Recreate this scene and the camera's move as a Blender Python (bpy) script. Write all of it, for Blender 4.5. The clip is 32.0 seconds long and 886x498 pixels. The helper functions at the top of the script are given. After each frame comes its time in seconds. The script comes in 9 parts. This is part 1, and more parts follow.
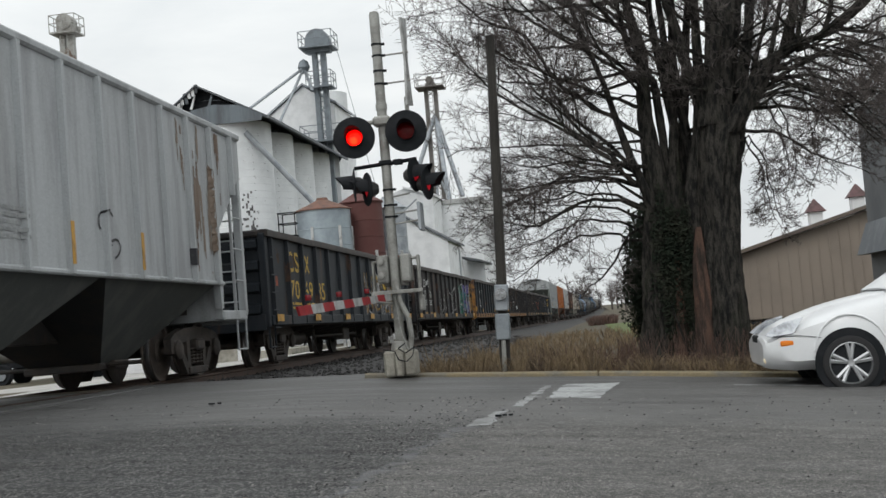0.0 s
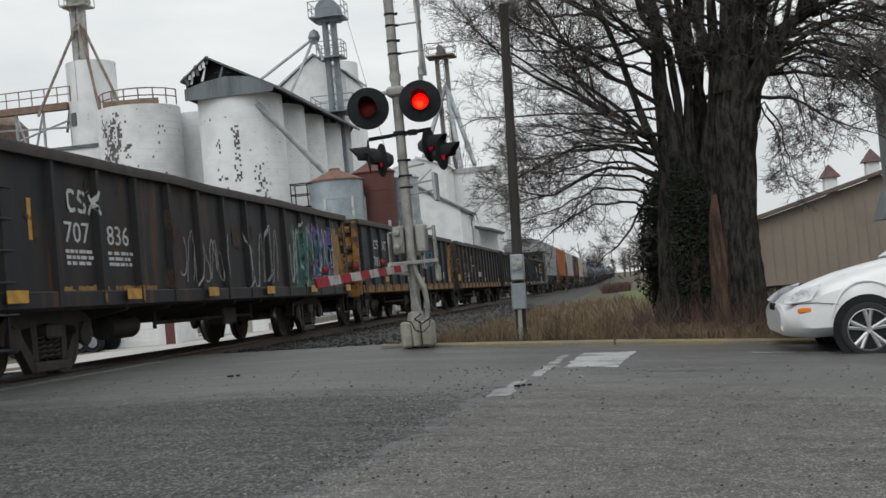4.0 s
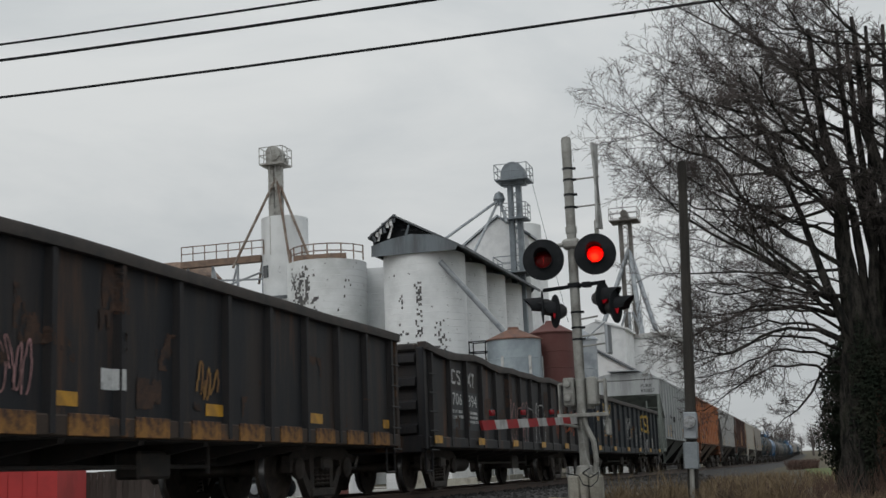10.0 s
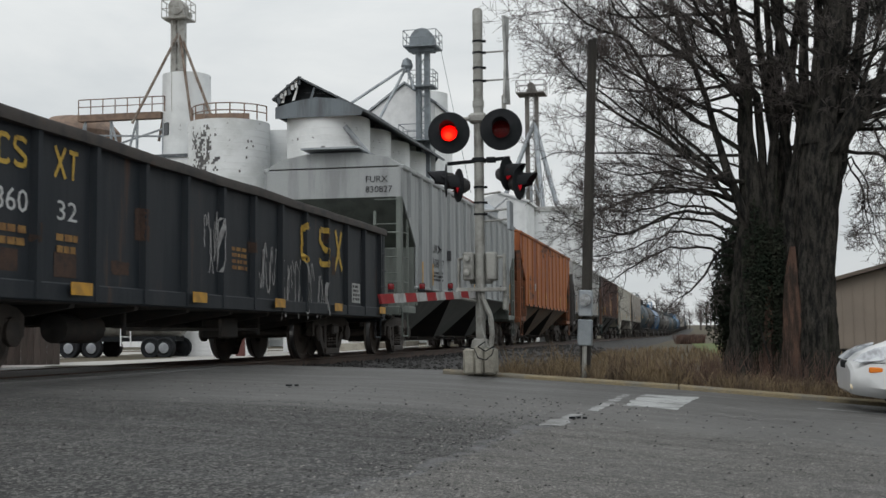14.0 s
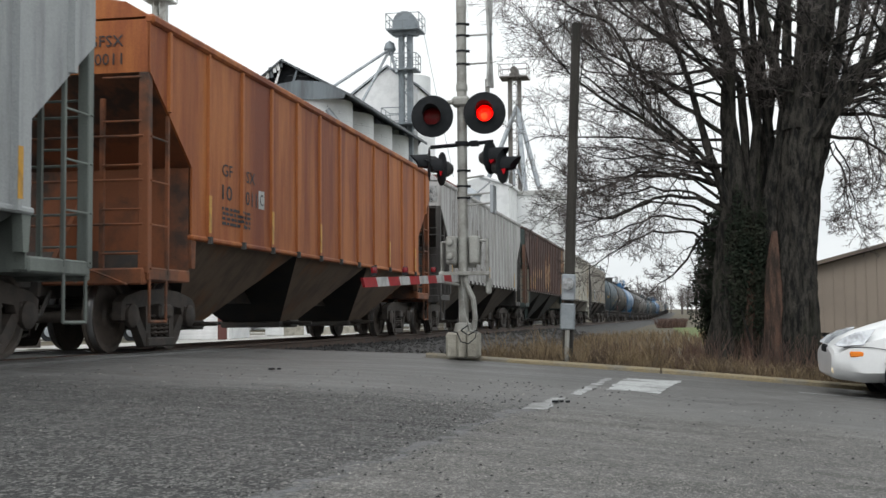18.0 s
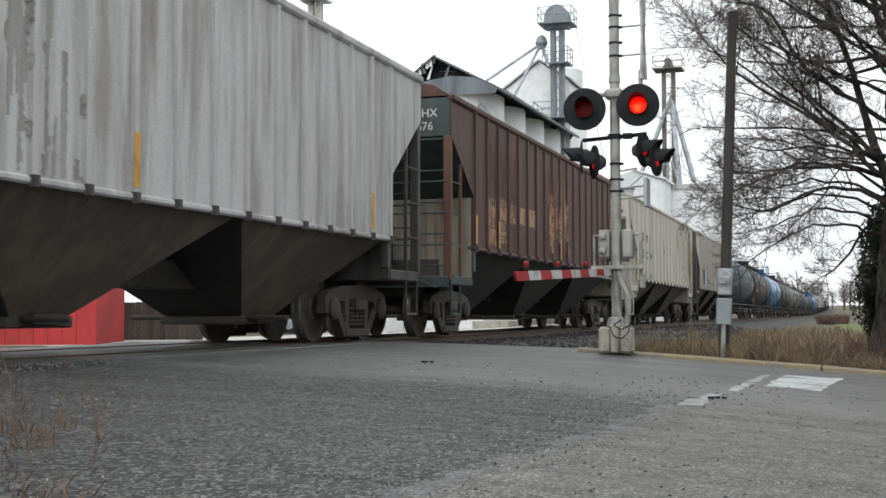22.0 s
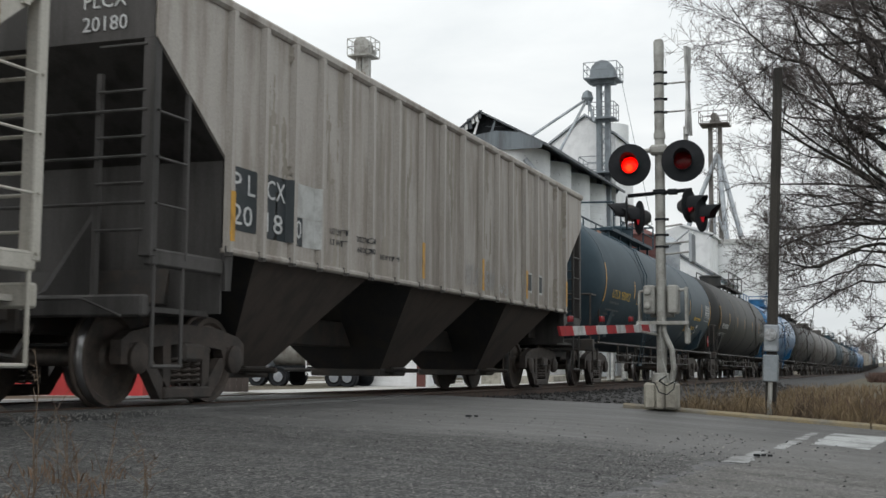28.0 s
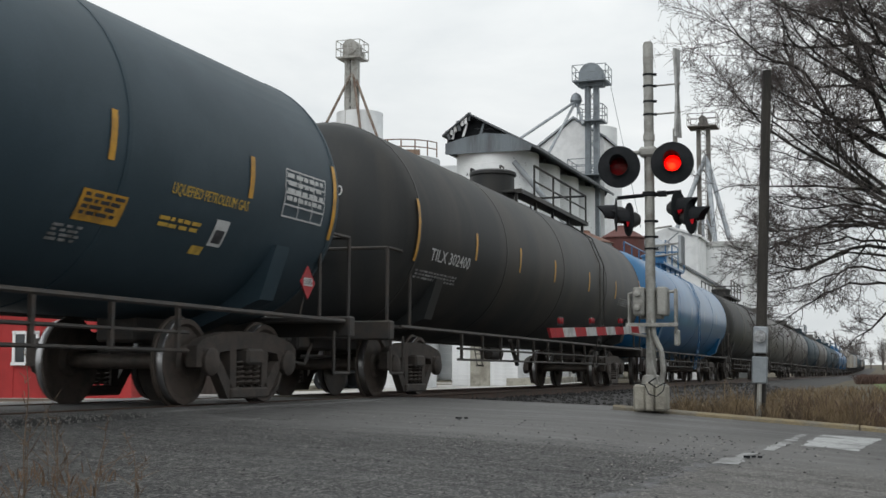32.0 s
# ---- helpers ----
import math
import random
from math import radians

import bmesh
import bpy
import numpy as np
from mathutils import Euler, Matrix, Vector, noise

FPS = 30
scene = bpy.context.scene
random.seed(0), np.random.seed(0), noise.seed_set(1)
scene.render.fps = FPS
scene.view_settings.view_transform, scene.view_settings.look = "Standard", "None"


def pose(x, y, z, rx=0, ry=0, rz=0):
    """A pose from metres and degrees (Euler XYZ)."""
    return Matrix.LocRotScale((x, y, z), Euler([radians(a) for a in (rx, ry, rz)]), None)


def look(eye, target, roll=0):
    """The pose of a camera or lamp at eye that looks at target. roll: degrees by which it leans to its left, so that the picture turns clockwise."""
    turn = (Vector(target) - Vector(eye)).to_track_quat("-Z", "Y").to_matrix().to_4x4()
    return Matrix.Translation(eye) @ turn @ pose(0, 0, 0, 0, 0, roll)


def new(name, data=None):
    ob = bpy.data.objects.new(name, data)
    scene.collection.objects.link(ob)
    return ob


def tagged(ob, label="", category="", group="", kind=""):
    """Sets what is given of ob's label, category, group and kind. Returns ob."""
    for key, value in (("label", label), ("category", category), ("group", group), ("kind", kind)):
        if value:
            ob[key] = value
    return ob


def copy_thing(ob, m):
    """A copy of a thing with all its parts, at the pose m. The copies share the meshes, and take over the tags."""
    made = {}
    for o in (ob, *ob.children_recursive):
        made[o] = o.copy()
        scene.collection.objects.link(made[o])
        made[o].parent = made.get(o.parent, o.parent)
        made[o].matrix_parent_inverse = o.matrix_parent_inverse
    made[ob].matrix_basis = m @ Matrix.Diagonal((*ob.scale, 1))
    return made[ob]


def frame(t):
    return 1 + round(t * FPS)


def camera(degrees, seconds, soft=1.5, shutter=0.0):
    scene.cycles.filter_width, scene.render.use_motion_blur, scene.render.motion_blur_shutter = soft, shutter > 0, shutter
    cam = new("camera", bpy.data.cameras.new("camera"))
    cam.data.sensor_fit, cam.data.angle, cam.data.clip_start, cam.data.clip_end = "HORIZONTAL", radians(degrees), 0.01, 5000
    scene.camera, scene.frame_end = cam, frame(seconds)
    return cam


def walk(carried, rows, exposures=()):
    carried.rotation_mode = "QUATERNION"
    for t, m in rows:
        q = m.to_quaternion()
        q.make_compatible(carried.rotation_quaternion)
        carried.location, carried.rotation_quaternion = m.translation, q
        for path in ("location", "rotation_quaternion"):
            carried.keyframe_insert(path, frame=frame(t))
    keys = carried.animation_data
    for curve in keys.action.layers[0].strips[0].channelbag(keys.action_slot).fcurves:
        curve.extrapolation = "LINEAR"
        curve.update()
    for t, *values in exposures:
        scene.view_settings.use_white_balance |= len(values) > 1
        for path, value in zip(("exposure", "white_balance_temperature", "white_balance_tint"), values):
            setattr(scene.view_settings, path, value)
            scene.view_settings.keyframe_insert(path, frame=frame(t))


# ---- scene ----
# camera, held by hand beside the crossing; metres and degrees
cam = camera(39.49, 32.0, soft=1.5, shutter=0.12)
PATH = [
    (0.0, -0.051, -0.005, 1.196, 93.155, 4.765, 7.848),
    (0.5, -0.058, 0.022, 1.186, 92.309, 4.558, 7.928),
    (1.0, -0.040, -0.001, 1.187, 92.716, 3.981, 8.555),
    (1.5, -0.050, -0.059, 1.169, 93.897, 3.240, 9.428),
    (2.0, -0.064, 0.005, 1.191, 94.089, 3.079, 8.017),
    (2.5, -0.056, 0.026, 1.191, 94.062, 3.871, 7.130),
    (3.0, -0.098, 0.003, 1.216, 92.667, 4.381, 8.044),
    (3.5, -0.102, 0.003, 1.220, 91.710, 4.938, 8.493),
    (5.5, -0.058, -0.003, 1.149, 92.086, 6.856, 7.842),
    (6.0, -0.097, -0.019, 1.129, 90.573, 7.939, 9.194),
    (6.5, -0.094, 0.037, 1.142, 92.420, 8.720, 10.277),
    (7.0, -0.079, 0.042, 1.114, 92.409, 10.161, 8.960),
    (7.5, -0.098, 0.100, 1.134, 93.378, 8.801, 10.521),
    (8.0, -0.116, -0.036, 1.093, 96.900, 6.155, 14.242),
    (8.5, -0.077, -0.150, 1.052, 97.374, 2.636, 18.008),
    (9.0, -0.066, -0.038, 1.086, 96.825, 2.122, 17.825),
    (9.5, -0.019, -0.078, 1.104, 96.963, 2.052, 18.355),
    (10.0, 0.012, -0.072, 1.027, 99.883, 2.317, 16.551),
    (10.5, 0.022, 0.071, 1.134, 100.356, 3.951, 15.702),
    (11.0, 0.028, 0.067, 1.144, 99.107, 3.805, 19.012),
    (11.5, 0.050, -0.017, 1.097, 97.207, 4.086, 22.047),
    (12.0, 0.054, -0.050, 1.125, 95.908, 5.577, 22.987),
    (12.5, 0.082, -0.110, 1.086, 97.122, 4.593, 22.029),
    (13.0, 0.029, 0.021, 1.120, 96.333, 3.402, 15.278),
    (13.5, 0.028, -0.029, 1.095, 94.344, 1.407, 12.014),
    (14.0, -0.015, 0.047, 1.108, 93.567, 0.517, 11.815),
    (14.5, 0.034, 0.022, 1.086, 91.663, 1.371, 11.604),
    (16.5, -0.017, 0.056, 1.099, 92.297, 1.011, 10.298),
    (17.0, -0.024, 0.058, 1.096, 92.482, 0.721, 10.771),
    (17.5, -0.029, 0.068, 1.100, 92.766, 0.479, 10.805),
    (18.0, -0.027, 0.063, 1.107, 92.812, 0.429, 10.990),
    (18.5, -0.015, 0.048, 1.108, 92.668, 0.256, 11.392),
    (19.0, -0.030, 0.067, 1.099, 92.628, 0.366, 12.198),
    (19.5, -0.022, 0.006, 1.089, 92.752, 0.587, 13.692),
    (20.0, -0.032, 0.050, 1.104, 92.457, 0.163, 16.110),
    (20.5, -0.025, 0.034, 1.099, 92.166, 0.025, 17.642),
    (21.0, -0.025, 0.053, 1.094, 92.352, 0.071, 17.597),
    (21.5, -0.029, 0.064, 1.098, 92.469, 0.114, 17.803),
    (22.0, -0.030, 0.074, 1.098, 92.603, 0.175, 18.029),
    (22.5, -0.013, 0.002, 1.087, 93.098, 0.215, 18.402),
    (23.0, 0.005, -0.037, 1.071, 94.698, 0.424, 19.139),
    (23.5, -0.014, 0.013, 1.099, 95.164, 0.332, 19.919),
    (24.0, -0.022, 0.019, 1.102, 94.983, -0.005, 20.086),
    (24.5, 0.013, -0.046, 1.081, 94.937, 0.046, 20.043),
    (25.0, -0.016, 0.019, 1.098, 94.861, 0.010, 20.052),
    (25.5, -0.011, 0.031, 1.104, 94.979, -0.153, 20.018),
    (27.5, -0.012, -0.002, 1.095, 95.039, -0.108, 20.063),
    (28.0, 0.000, 0.000, 1.100, 95.096, -0.299, 20.108),
    (28.5, -0.007, 0.013, 1.103, 95.180, -0.214, 20.090),
    (29.0, -0.005, 0.007, 1.104, 95.290, -0.260, 19.975),
    (29.5, 0.006, -0.024, 1.094, 95.306, -0.127, 19.952),
    (30.0, -0.008, 0.000, 1.098, 95.133, -0.278, 19.875),
    (30.5, -0.017, 0.008, 1.098, 95.227, -0.281, 19.805),
    (31.0, -0.027, 0.023, 1.110, 95.275, -0.324, 19.764),
    (31.5, -0.017, -0.002, 1.095, 95.254, -0.233, 19.656),
    (32.0, -0.015, 0.001, 1.095, 95.209, -0.246, 19.584),
]
walk(cam, [(r[0], pose(*r[1:])) for r in PATH],
     exposures=((0, -0.06), (1, -0.06), (2, -0.18), (3.5, -0.18), (5.8, 0.0), (6.8, -0.16), (7.5, -0.16), (8.4, -0.45), (9.4, -0.6), (10, -0.62), (11, -0.75), (12.2, -0.5), (13, -0.78), (13.7, -0.48), (14.5, -0.03), (16.5, 0.2), (19, 0.3), (22, 0.46), (24, 0.34), (25.5, 0.18), (27.5, 0.02), (29, -0.04), (32, -0.1)))

RAIL = 0.645          # rail top
TRACK = -7.75         # centre line of the track
GRADE = 0.0075        # fall of the track towards the north


def rail_z(y):
    """Height of the rail tops, which fall away from the crossing."""
    return RAIL - GRADE * (min(y, 260.0) - 9.0)


def base(x):
    """Height of the ground across the hump of the crossing."""
    return float(np.interp(x, (-60, -16, -11, -9.0, -6.3, -3.0, 0.0, 2.5, 5.0), (0.0, 0.02, 0.3, 0.575, 0.575, 0.48, 0.27, 0.06, 0.0)))


def travel(t):
    """Metres the train has rolled at t seconds."""
    return 6.849 * t + 0.01549 * t * t

# overcast winter sky
world = bpy.data.worlds.new("sky")
scene.world = world
world.use_nodes = True
wn, wl = world.node_tree.nodes, world.node_tree.links
wn.clear()


def wnode(kind, **values):
    n = wn.new(kind)
    for key, value in values.items():
        n.inputs[key].default_value = value
    return n


sky = wn.new("ShaderNodeTexSky")
sky.sky_type, sky.sun_disc = "NISHITA", False
sky.sun_elevation, sky.sun_rotation, sky.air_density, sky.dust_density = radians(38), radians(200), 1.0, 6.0
grey = wnode("ShaderNodeHueSaturation", Saturation=0.12, Value=0.12)
wl.new(sky.outputs[0], grey.inputs["Color"])
coord = wn.new("ShaderNodeTexCoord")
stretch = wnode("ShaderNodeMapping", Scale=(1.0, 1.0, 3.2))
wl.new(coord.outputs["Generated"], stretch.inputs["Vector"])
clouds = wnode("ShaderNodeTexNoise", Scale=2.6, Detail=7.0, Roughness=0.56, Distortion=0.4)
wl.new(stretch.outputs[0], clouds.inputs["Vector"])
ramp = wn.new("ShaderNodeValToRGB")
ramp.color_ramp.elements[0].position, ramp.color_ramp.elements[0].color = 0.36, (0.765, 0.81, 0.832, 1)
ramp.color_ramp.elements[1].position, ramp.color_ramp.elements[1].color = 0.62, (0.945, 0.975, 0.978, 1)
wl.new(clouds.outputs["Fac"], ramp.inputs[0])
blend = wn.new("ShaderNodeMixRGB")
blend.inputs[0].default_value = 0.9
wl.new(grey.outputs[0], blend.inputs[1])
wl.new(ramp.outputs[0], blend.inputs[2])
glow = wnode("ShaderNodeBackground", Strength=1.15)
# an overcast sky is brighter towards the zenith
height = wn.new("ShaderNodeSeparateXYZ")
wl.new(coord.outputs["Generated"], height.inputs[0])
lift = wn.new("ShaderNodeMapRange")
for key, value in (("From Min", 0.0), ("From Max", 1.0), ("To Min", 0.84), ("To Max", 1.40)):
    lift.inputs[key].default_value = value
wl.new(height.outputs["Z"], lift.inputs["Value"])
dome = wn.new("ShaderNodeMixRGB")
dome.blend_type, dome.inputs[0].default_value = "MULTIPLY", 1.0
wl.new(blend.outputs[0], dome.inputs[1])
wl.new(lift.outputs[0], dome.inputs[2])
wl.new(dome.outputs[0], glow.inputs[0])
sky_out = wn.new("ShaderNodeOutputWorld")
wl.new(glow.outputs[0], sky_out.inputs[0])

sun = new("sun", bpy.data.lights.new("sun", "SUN"))
sun.data.energy, sun.data.angle, sun.data.color = 0.6, radians(25), (1.0, 0.99, 0.95)
sun.matrix_world = look((-10, -30, 40), (0, 10, 0))

# ---------------------------------------------------------------- materials
MATS = {}


def material(name, color, rough=0.7, metal=0.0, second=None, scale=3.0, amount=(0.45, 0.62), bump=0.0, bump_scale=40.0, grain=0.12,
             emit=None, streak=False, third=None, third_scale=1.2, third_at=(0.58, 0.66), spread=0.0, alpha=None, spec=0.5):
    """A surface with grain, a second tone in patches, an optional third tone, and fine relief."""
    if name in MATS:
        return MATS[name]
    m = bpy.data.materials.new(name)
    m.use_nodes = True
    nt = m.node_tree
    b = nt.nodes["Principled BSDF"]
    b.inputs["Roughness"].default_value, b.inputs["Metallic"].default_value = rough, metal
    b.inputs["Specular IOR Level"].default_value = spec
    tc = nt.nodes.new("ShaderNodeTexCoord")
    mp = nt.nodes.new("ShaderNodeMapping")
    nt.links.new(tc.outputs["Object"], mp.inputs["Vector"])
    if streak:
        mp.inputs["Scale"].default_value = (1, 1, 0.12 if streak is True else streak)

    def noise_of(sc, detail=6.0, rgh=0.6, vec=None):
        n = nt.nodes.new("ShaderNodeTexNoise")
        n.inputs["Scale"].default_value, n.inputs["Detail"].default_value, n.inputs["Roughness"].default_value = sc, detail, rgh
        nt.links.new(vec if vec else mp.outputs[0], n.inputs["Vector"])
        return n.outputs["Fac"]

    def ramp_of(fac, lo, hi):
        r = nt.nodes.new("ShaderNodeMapRange")
        r.inputs["From Min"].default_value, r.inputs["From Max"].default_value = lo, hi
        nt.links.new(fac, r.inputs["Value"])
        return r.outputs[0]

    def mix(fac, a, c, mode="MIX"):
        x = nt.nodes.new("ShaderNodeMixRGB")
        x.blend_type = mode
        for slot, value in ((0, fac), (1, a), (2, c)):
            if isinstance(value, (int, float)):
                x.inputs[slot].default_value = value
            elif isinstance(value, tuple):
                x.inputs[slot].default_value = (*value[:3], 1)
            else:
                nt.links.new(value, x.inputs[slot])
        return x.outputs[0]

    out = tuple(color)
    if second:
        out = mix(ramp_of(noise_of(scale), *amount), out, tuple(second))
    if third:
        out = mix(ramp_of(noise_of(third_scale, 9.0, 0.68), *third_at), out, tuple(third))
    if grain:
        g = ramp_of(noise_of(55.0, 4.0, 0.7, tc.outputs["Object"]), 0.3, 0.7)
        gm = nt.nodes.new("ShaderNodeMapRange")
        gm.inputs["To Min"].default_value, gm.inputs["To Max"].default_value = 1 - grain, 1 + grain
        nt.links.new(g, gm.inputs["Value"])
        out = mix(1.0, out, gm.outputs[0], "MULTIPLY")
    if spread:
        info = nt.nodes.new("ShaderNodeObjectInfo")
        sm = nt.nodes.new("ShaderNodeMapRange")
        sm.inputs["To Min"].default_value, sm.inputs["To Max"].default_value = 1 - spread, 1 + spread
        nt.links.new(info.outputs["Random"], sm.inputs["Value"])
        out = mix(1.0, out, sm.outputs[0], "MULTIPLY")
    if isinstance(out, tuple):
        b.inputs["Base Color"].default_value = (*out[:3], 1)
    else:
        nt.links.new(out, b.inputs["Base Color"])
    if bump:
        bn = nt.nodes.new("ShaderNodeBump")
        bn.inputs["Strength"].default_value, bn.inputs["Distance"].default_value = bump, 0.02
        nt.links.new(noise_of(bump_scale, 5.0, 0.65, None if streak else tc.outputs["Object"]), bn.inputs["Height"])
        nt.links.new(bn.outputs[0], b.inputs["Normal"])
    if emit:
        b.inputs["Emission Color"].default_value, b.inputs["Emission Strength"].default_value = (*emit[:3], 1), emit[3]
    MATS[name] = m
    return m




def asphalt(name, joint=True):
    """Stones in tar. The older paler layer meets a dark coarse one along a joint; farther on the top is worn smooth."""
    m = bpy.data.materials.new(name)
    m.use_nodes = True
    nt = m.node_tree
    b = nt.nodes["Principled BSDF"]
    tc = nt.nodes.new("ShaderNodeTexCoord")

    def tex(kind, scale, vec=None, **kw):
        n = nt.nodes.new(kind)
        n.inputs["Scale"].default_value = scale
        for key, value in kw.items():
            n.inputs[key].default_value = value
        nt.links.new(vec or tc.outputs["Object"], n.inputs["Vector"])
        return n

    def span(fac, lo, hi, a, c):
        r = nt.nodes.new("ShaderNodeMapRange")
        for key, value in (("From Min", lo), ("From Max", hi), ("To Min", a), ("To Max", c)):
            r.inputs[key].default_value = value
        nt.links.new(fac, r.inputs["Value"])
        return r.outputs[0]

    def calc(op, a, c):
        n = nt.nodes.new("ShaderNodeMath")
        n.operation = op
        for slot, value in ((0, a), (1, c)):
            if isinstance(value, (int, float)):
                n.inputs[slot].default_value = value
            else:
                nt.links.new(value, n.inputs[slot])
        return n.outputs[0]

    def mix(mode, fac, a, c):
        x = nt.nodes.new("ShaderNodeMixRGB")
        x.blend_type = mode
        for slot, value in ((0, fac), (1, a), (2, c)):
            if isinstance(value, (int, float)):
                x.inputs[slot].default_value = value
            elif isinstance(value, tuple):
                x.inputs[slot].default_value = (*value, 1)
            else:
                nt.links.new(value, x.inputs[slot])
        return x.outputs[0]

    sep = nt.nodes.new("ShaderNodeSeparateXYZ")
    nt.links.new(tc.outputs["Object"], sep.inputs[0])
    wave = tex("ShaderNodeTexNoise", 1.6, Detail=7.0, Roughness=0.68).outputs["Fac"]
    # how far east of the joint, and how far along the road
    u = calc("ADD", calc("SUBTRACT", calc("ADD", sep.outputs["X"], 2.03), calc("MULTIPLY", sep.outputs["Y"], 0.0874)), span(wave, 0.3, 0.7, -0.13, 0.13))
    v = calc("ADD", sep.outputs["Y"], span(wave, 0.3, 0.7, -0.5, 0.5))
    # stones lie with the rolling, a little longer along the road than across it
    lie = nt.nodes.new("ShaderNodeMapping")
    lie.inputs["Scale"].default_value = (1, 0.5, 1)
    nt.links.new(tc.outputs["Object"], lie.inputs["Vector"])
    v1, v2 = tex("ShaderNodeTexVoronoi", 84.0, lie.outputs[0]), tex("ShaderNodeTexVoronoi", 170.0, lie.outputs[0])
    tone = []
    for t in (v1, v2):
        bw = nt.nodes.new("ShaderNodeRGBToBW")
        nt.links.new(t.outputs["Color"], bw.inputs[0])
        tone.append(bw.outputs[0])
    east = span(u, -0.10, 0.12, 0.0, 1.0) if joint else 1.0
    tar = mix("MIX", east, (0.014, 0.014, 0.014), (0.082, 0.079, 0.074))
    stone = mix("MIX", east, (0.122, 0.119, 0.113), (0.165, 0.158, 0.147))
    col = mix("MIX", span(tone[0], 0.56, 0.68, 0, 1), tar, stone)
    col = mix("MULTIPLY", 1.0, col, span(tone[1], 0.25, 0.75, 0.5, 1.5))
    col = mix("MULTIPLY", 1.0, col, span(tex("ShaderNodeTexNoise", 7.0, Detail=8.0, Roughness=0.75).outputs["Fac"], 0.32, 0.68, 0.6, 1.45))
    if joint:
        seam = calc("MULTIPLY", calc("MULTIPLY", span(u, -0.07, -0.01, 0, 1), span(u, 0.0, 0.06, 1, 0)), span(tex("ShaderNodeTexNoise", 5.0, Detail=6.0, Roughness=0.7).outputs["Fac"], 0.36, 0.56, 0.0, 0.85))
        col = mix("MIX", seam, col, (0.15, 0.155, 0.165))
    mp = nt.nodes.new("ShaderNodeMapping")
    mp.inputs["Scale"].default_value = (0.35, 2.2, 1)
    nt.links.new(tc.outputs["Object"], mp.inputs["Vector"])
    streaks = tex("ShaderNodeTexNoise", 1.2, mp.outputs[0], Detail=7.0, Roughness=0.62).outputs["Fac"]
    smooth = mix("MIX", span(streaks, 0.36, 0.64, 0, 1), (0.070, 0.069, 0.068), (0.115, 0.113, 0.11))
    far = span(v, 9.0, 10.3, 0.0, 0.82)
    col = mix("MIX", far, col, smooth)
    col = mix("MULTIPLY", 1.0, col, span(tex("ShaderNodeTexNoise", 0.6, Detail=6.0, Roughness=0.6).outputs["Fac"], 0.35, 0.65, 0.86, 1.14))
    nt.links.new(col, b.inputs["Base Color"])
    nt.links.new(span(streaks, 0.35, 0.65, 0.48, 0.75), b.inputs["Roughness"])
    bump = nt.nodes.new("ShaderNodeBump")
    bump.inputs["Distance"].default_value = 0.010
    nt.links.new(span(far, 0.0, 0.82, 0.95, 0.3), bump.inputs["Strength"])
    nt.links.new(mix("ADD", 1.0, v1.outputs["Distance"], v2.outputs["Distance"]), bump.inputs["Height"])
    nt.links.new(bump.outputs[0], b.inputs["Normal"])
    return m


ASPHALT = asphalt("coarse_road_asphalt")
GRASS_GROUND = material("winter_turf", (0.078, 0.060, 0.038), 0.95, second=(0.055, 0.052, 0.028), scale=0.35, bump=0.8, bump_scale=18, grain=0.4, third=(0.05, 0.04, 0.03), third_scale=2.0)
BALLAST = material("ballast", (0.048, 0.046, 0.045), 0.9, second=(0.024, 0.023, 0.023), scale=14, amount=(0.35, 0.65), bump=1.0, bump_scale=16, grain=0.5, spread=0.0)
RAIL_STEEL = material("rusty_rail", (0.09, 0.055, 0.04), 0.6, 0.5, second=(0.05, 0.04, 0.035), scale=8)
CONCRETE = material("weathered_concrete", (0.33, 0.315, 0.27), 0.85, second=(0.22, 0.205, 0.175), scale=3, bump=0.4, grain=0.2)
WHITE_SILO = material("white_painted_concrete", (0.74, 0.76, 0.77), 0.75, second=(0.62, 0.64, 0.65), scale=0.5, grain=0.06, bump=0.15,
                      third=(0.10, 0.10, 0.10), third_scale=2.2, third_at=(0.655, 0.68))
PATCHY = material("peeling_white_paint", (0.72, 0.74, 0.75), 0.75, second=(0.58, 0.6, 0.6), scale=0.6, grain=0.08, bump=0.2,
                  third=(0.10, 0.10, 0.10), third_scale=2.6, third_at=(0.64, 0.67))
GALV = material("galvanised_steel", (0.36, 0.385, 0.41), 0.5, 0.4, second=(0.25, 0.275, 0.3), scale=2)
DARK_ROOF = material("dark_sheet_roof", (0.075, 0.085, 0.095), 0.6, 0.2, second=(0.14, 0.15, 0.16), scale=1.2)
RUST_ROOF = material("rusty_roof", (0.165, 0.08, 0.055), 0.8, second=(0.10, 0.06, 0.048), scale=3)
MAROON = material("dull_red_paint", (0.10, 0.034, 0.029), 0.7, second=(0.09, 0.026, 0.022), scale=1)
BARN_RED = material("barn_red_boards", (0.38, 0.025, 0.025), 0.7, second=(0.3, 0.02, 0.02), scale=1)
WHITE = material("white_paint", (0.78, 0.79, 0.8), 0.6, second=(0.68, 0.69, 0.7), scale=1.5, grain=0.05)
TAN_METAL = material("tan_siding", (0.24, 0.20, 0.165), 0.6, second=(0.21, 0.175, 0.145), scale=0.6, grain=0.05)
GREY_SIDING = material("grey_siding", (0.11, 0.115, 0.12), 0.7, second=(0.08, 0.085, 0.09), scale=1)
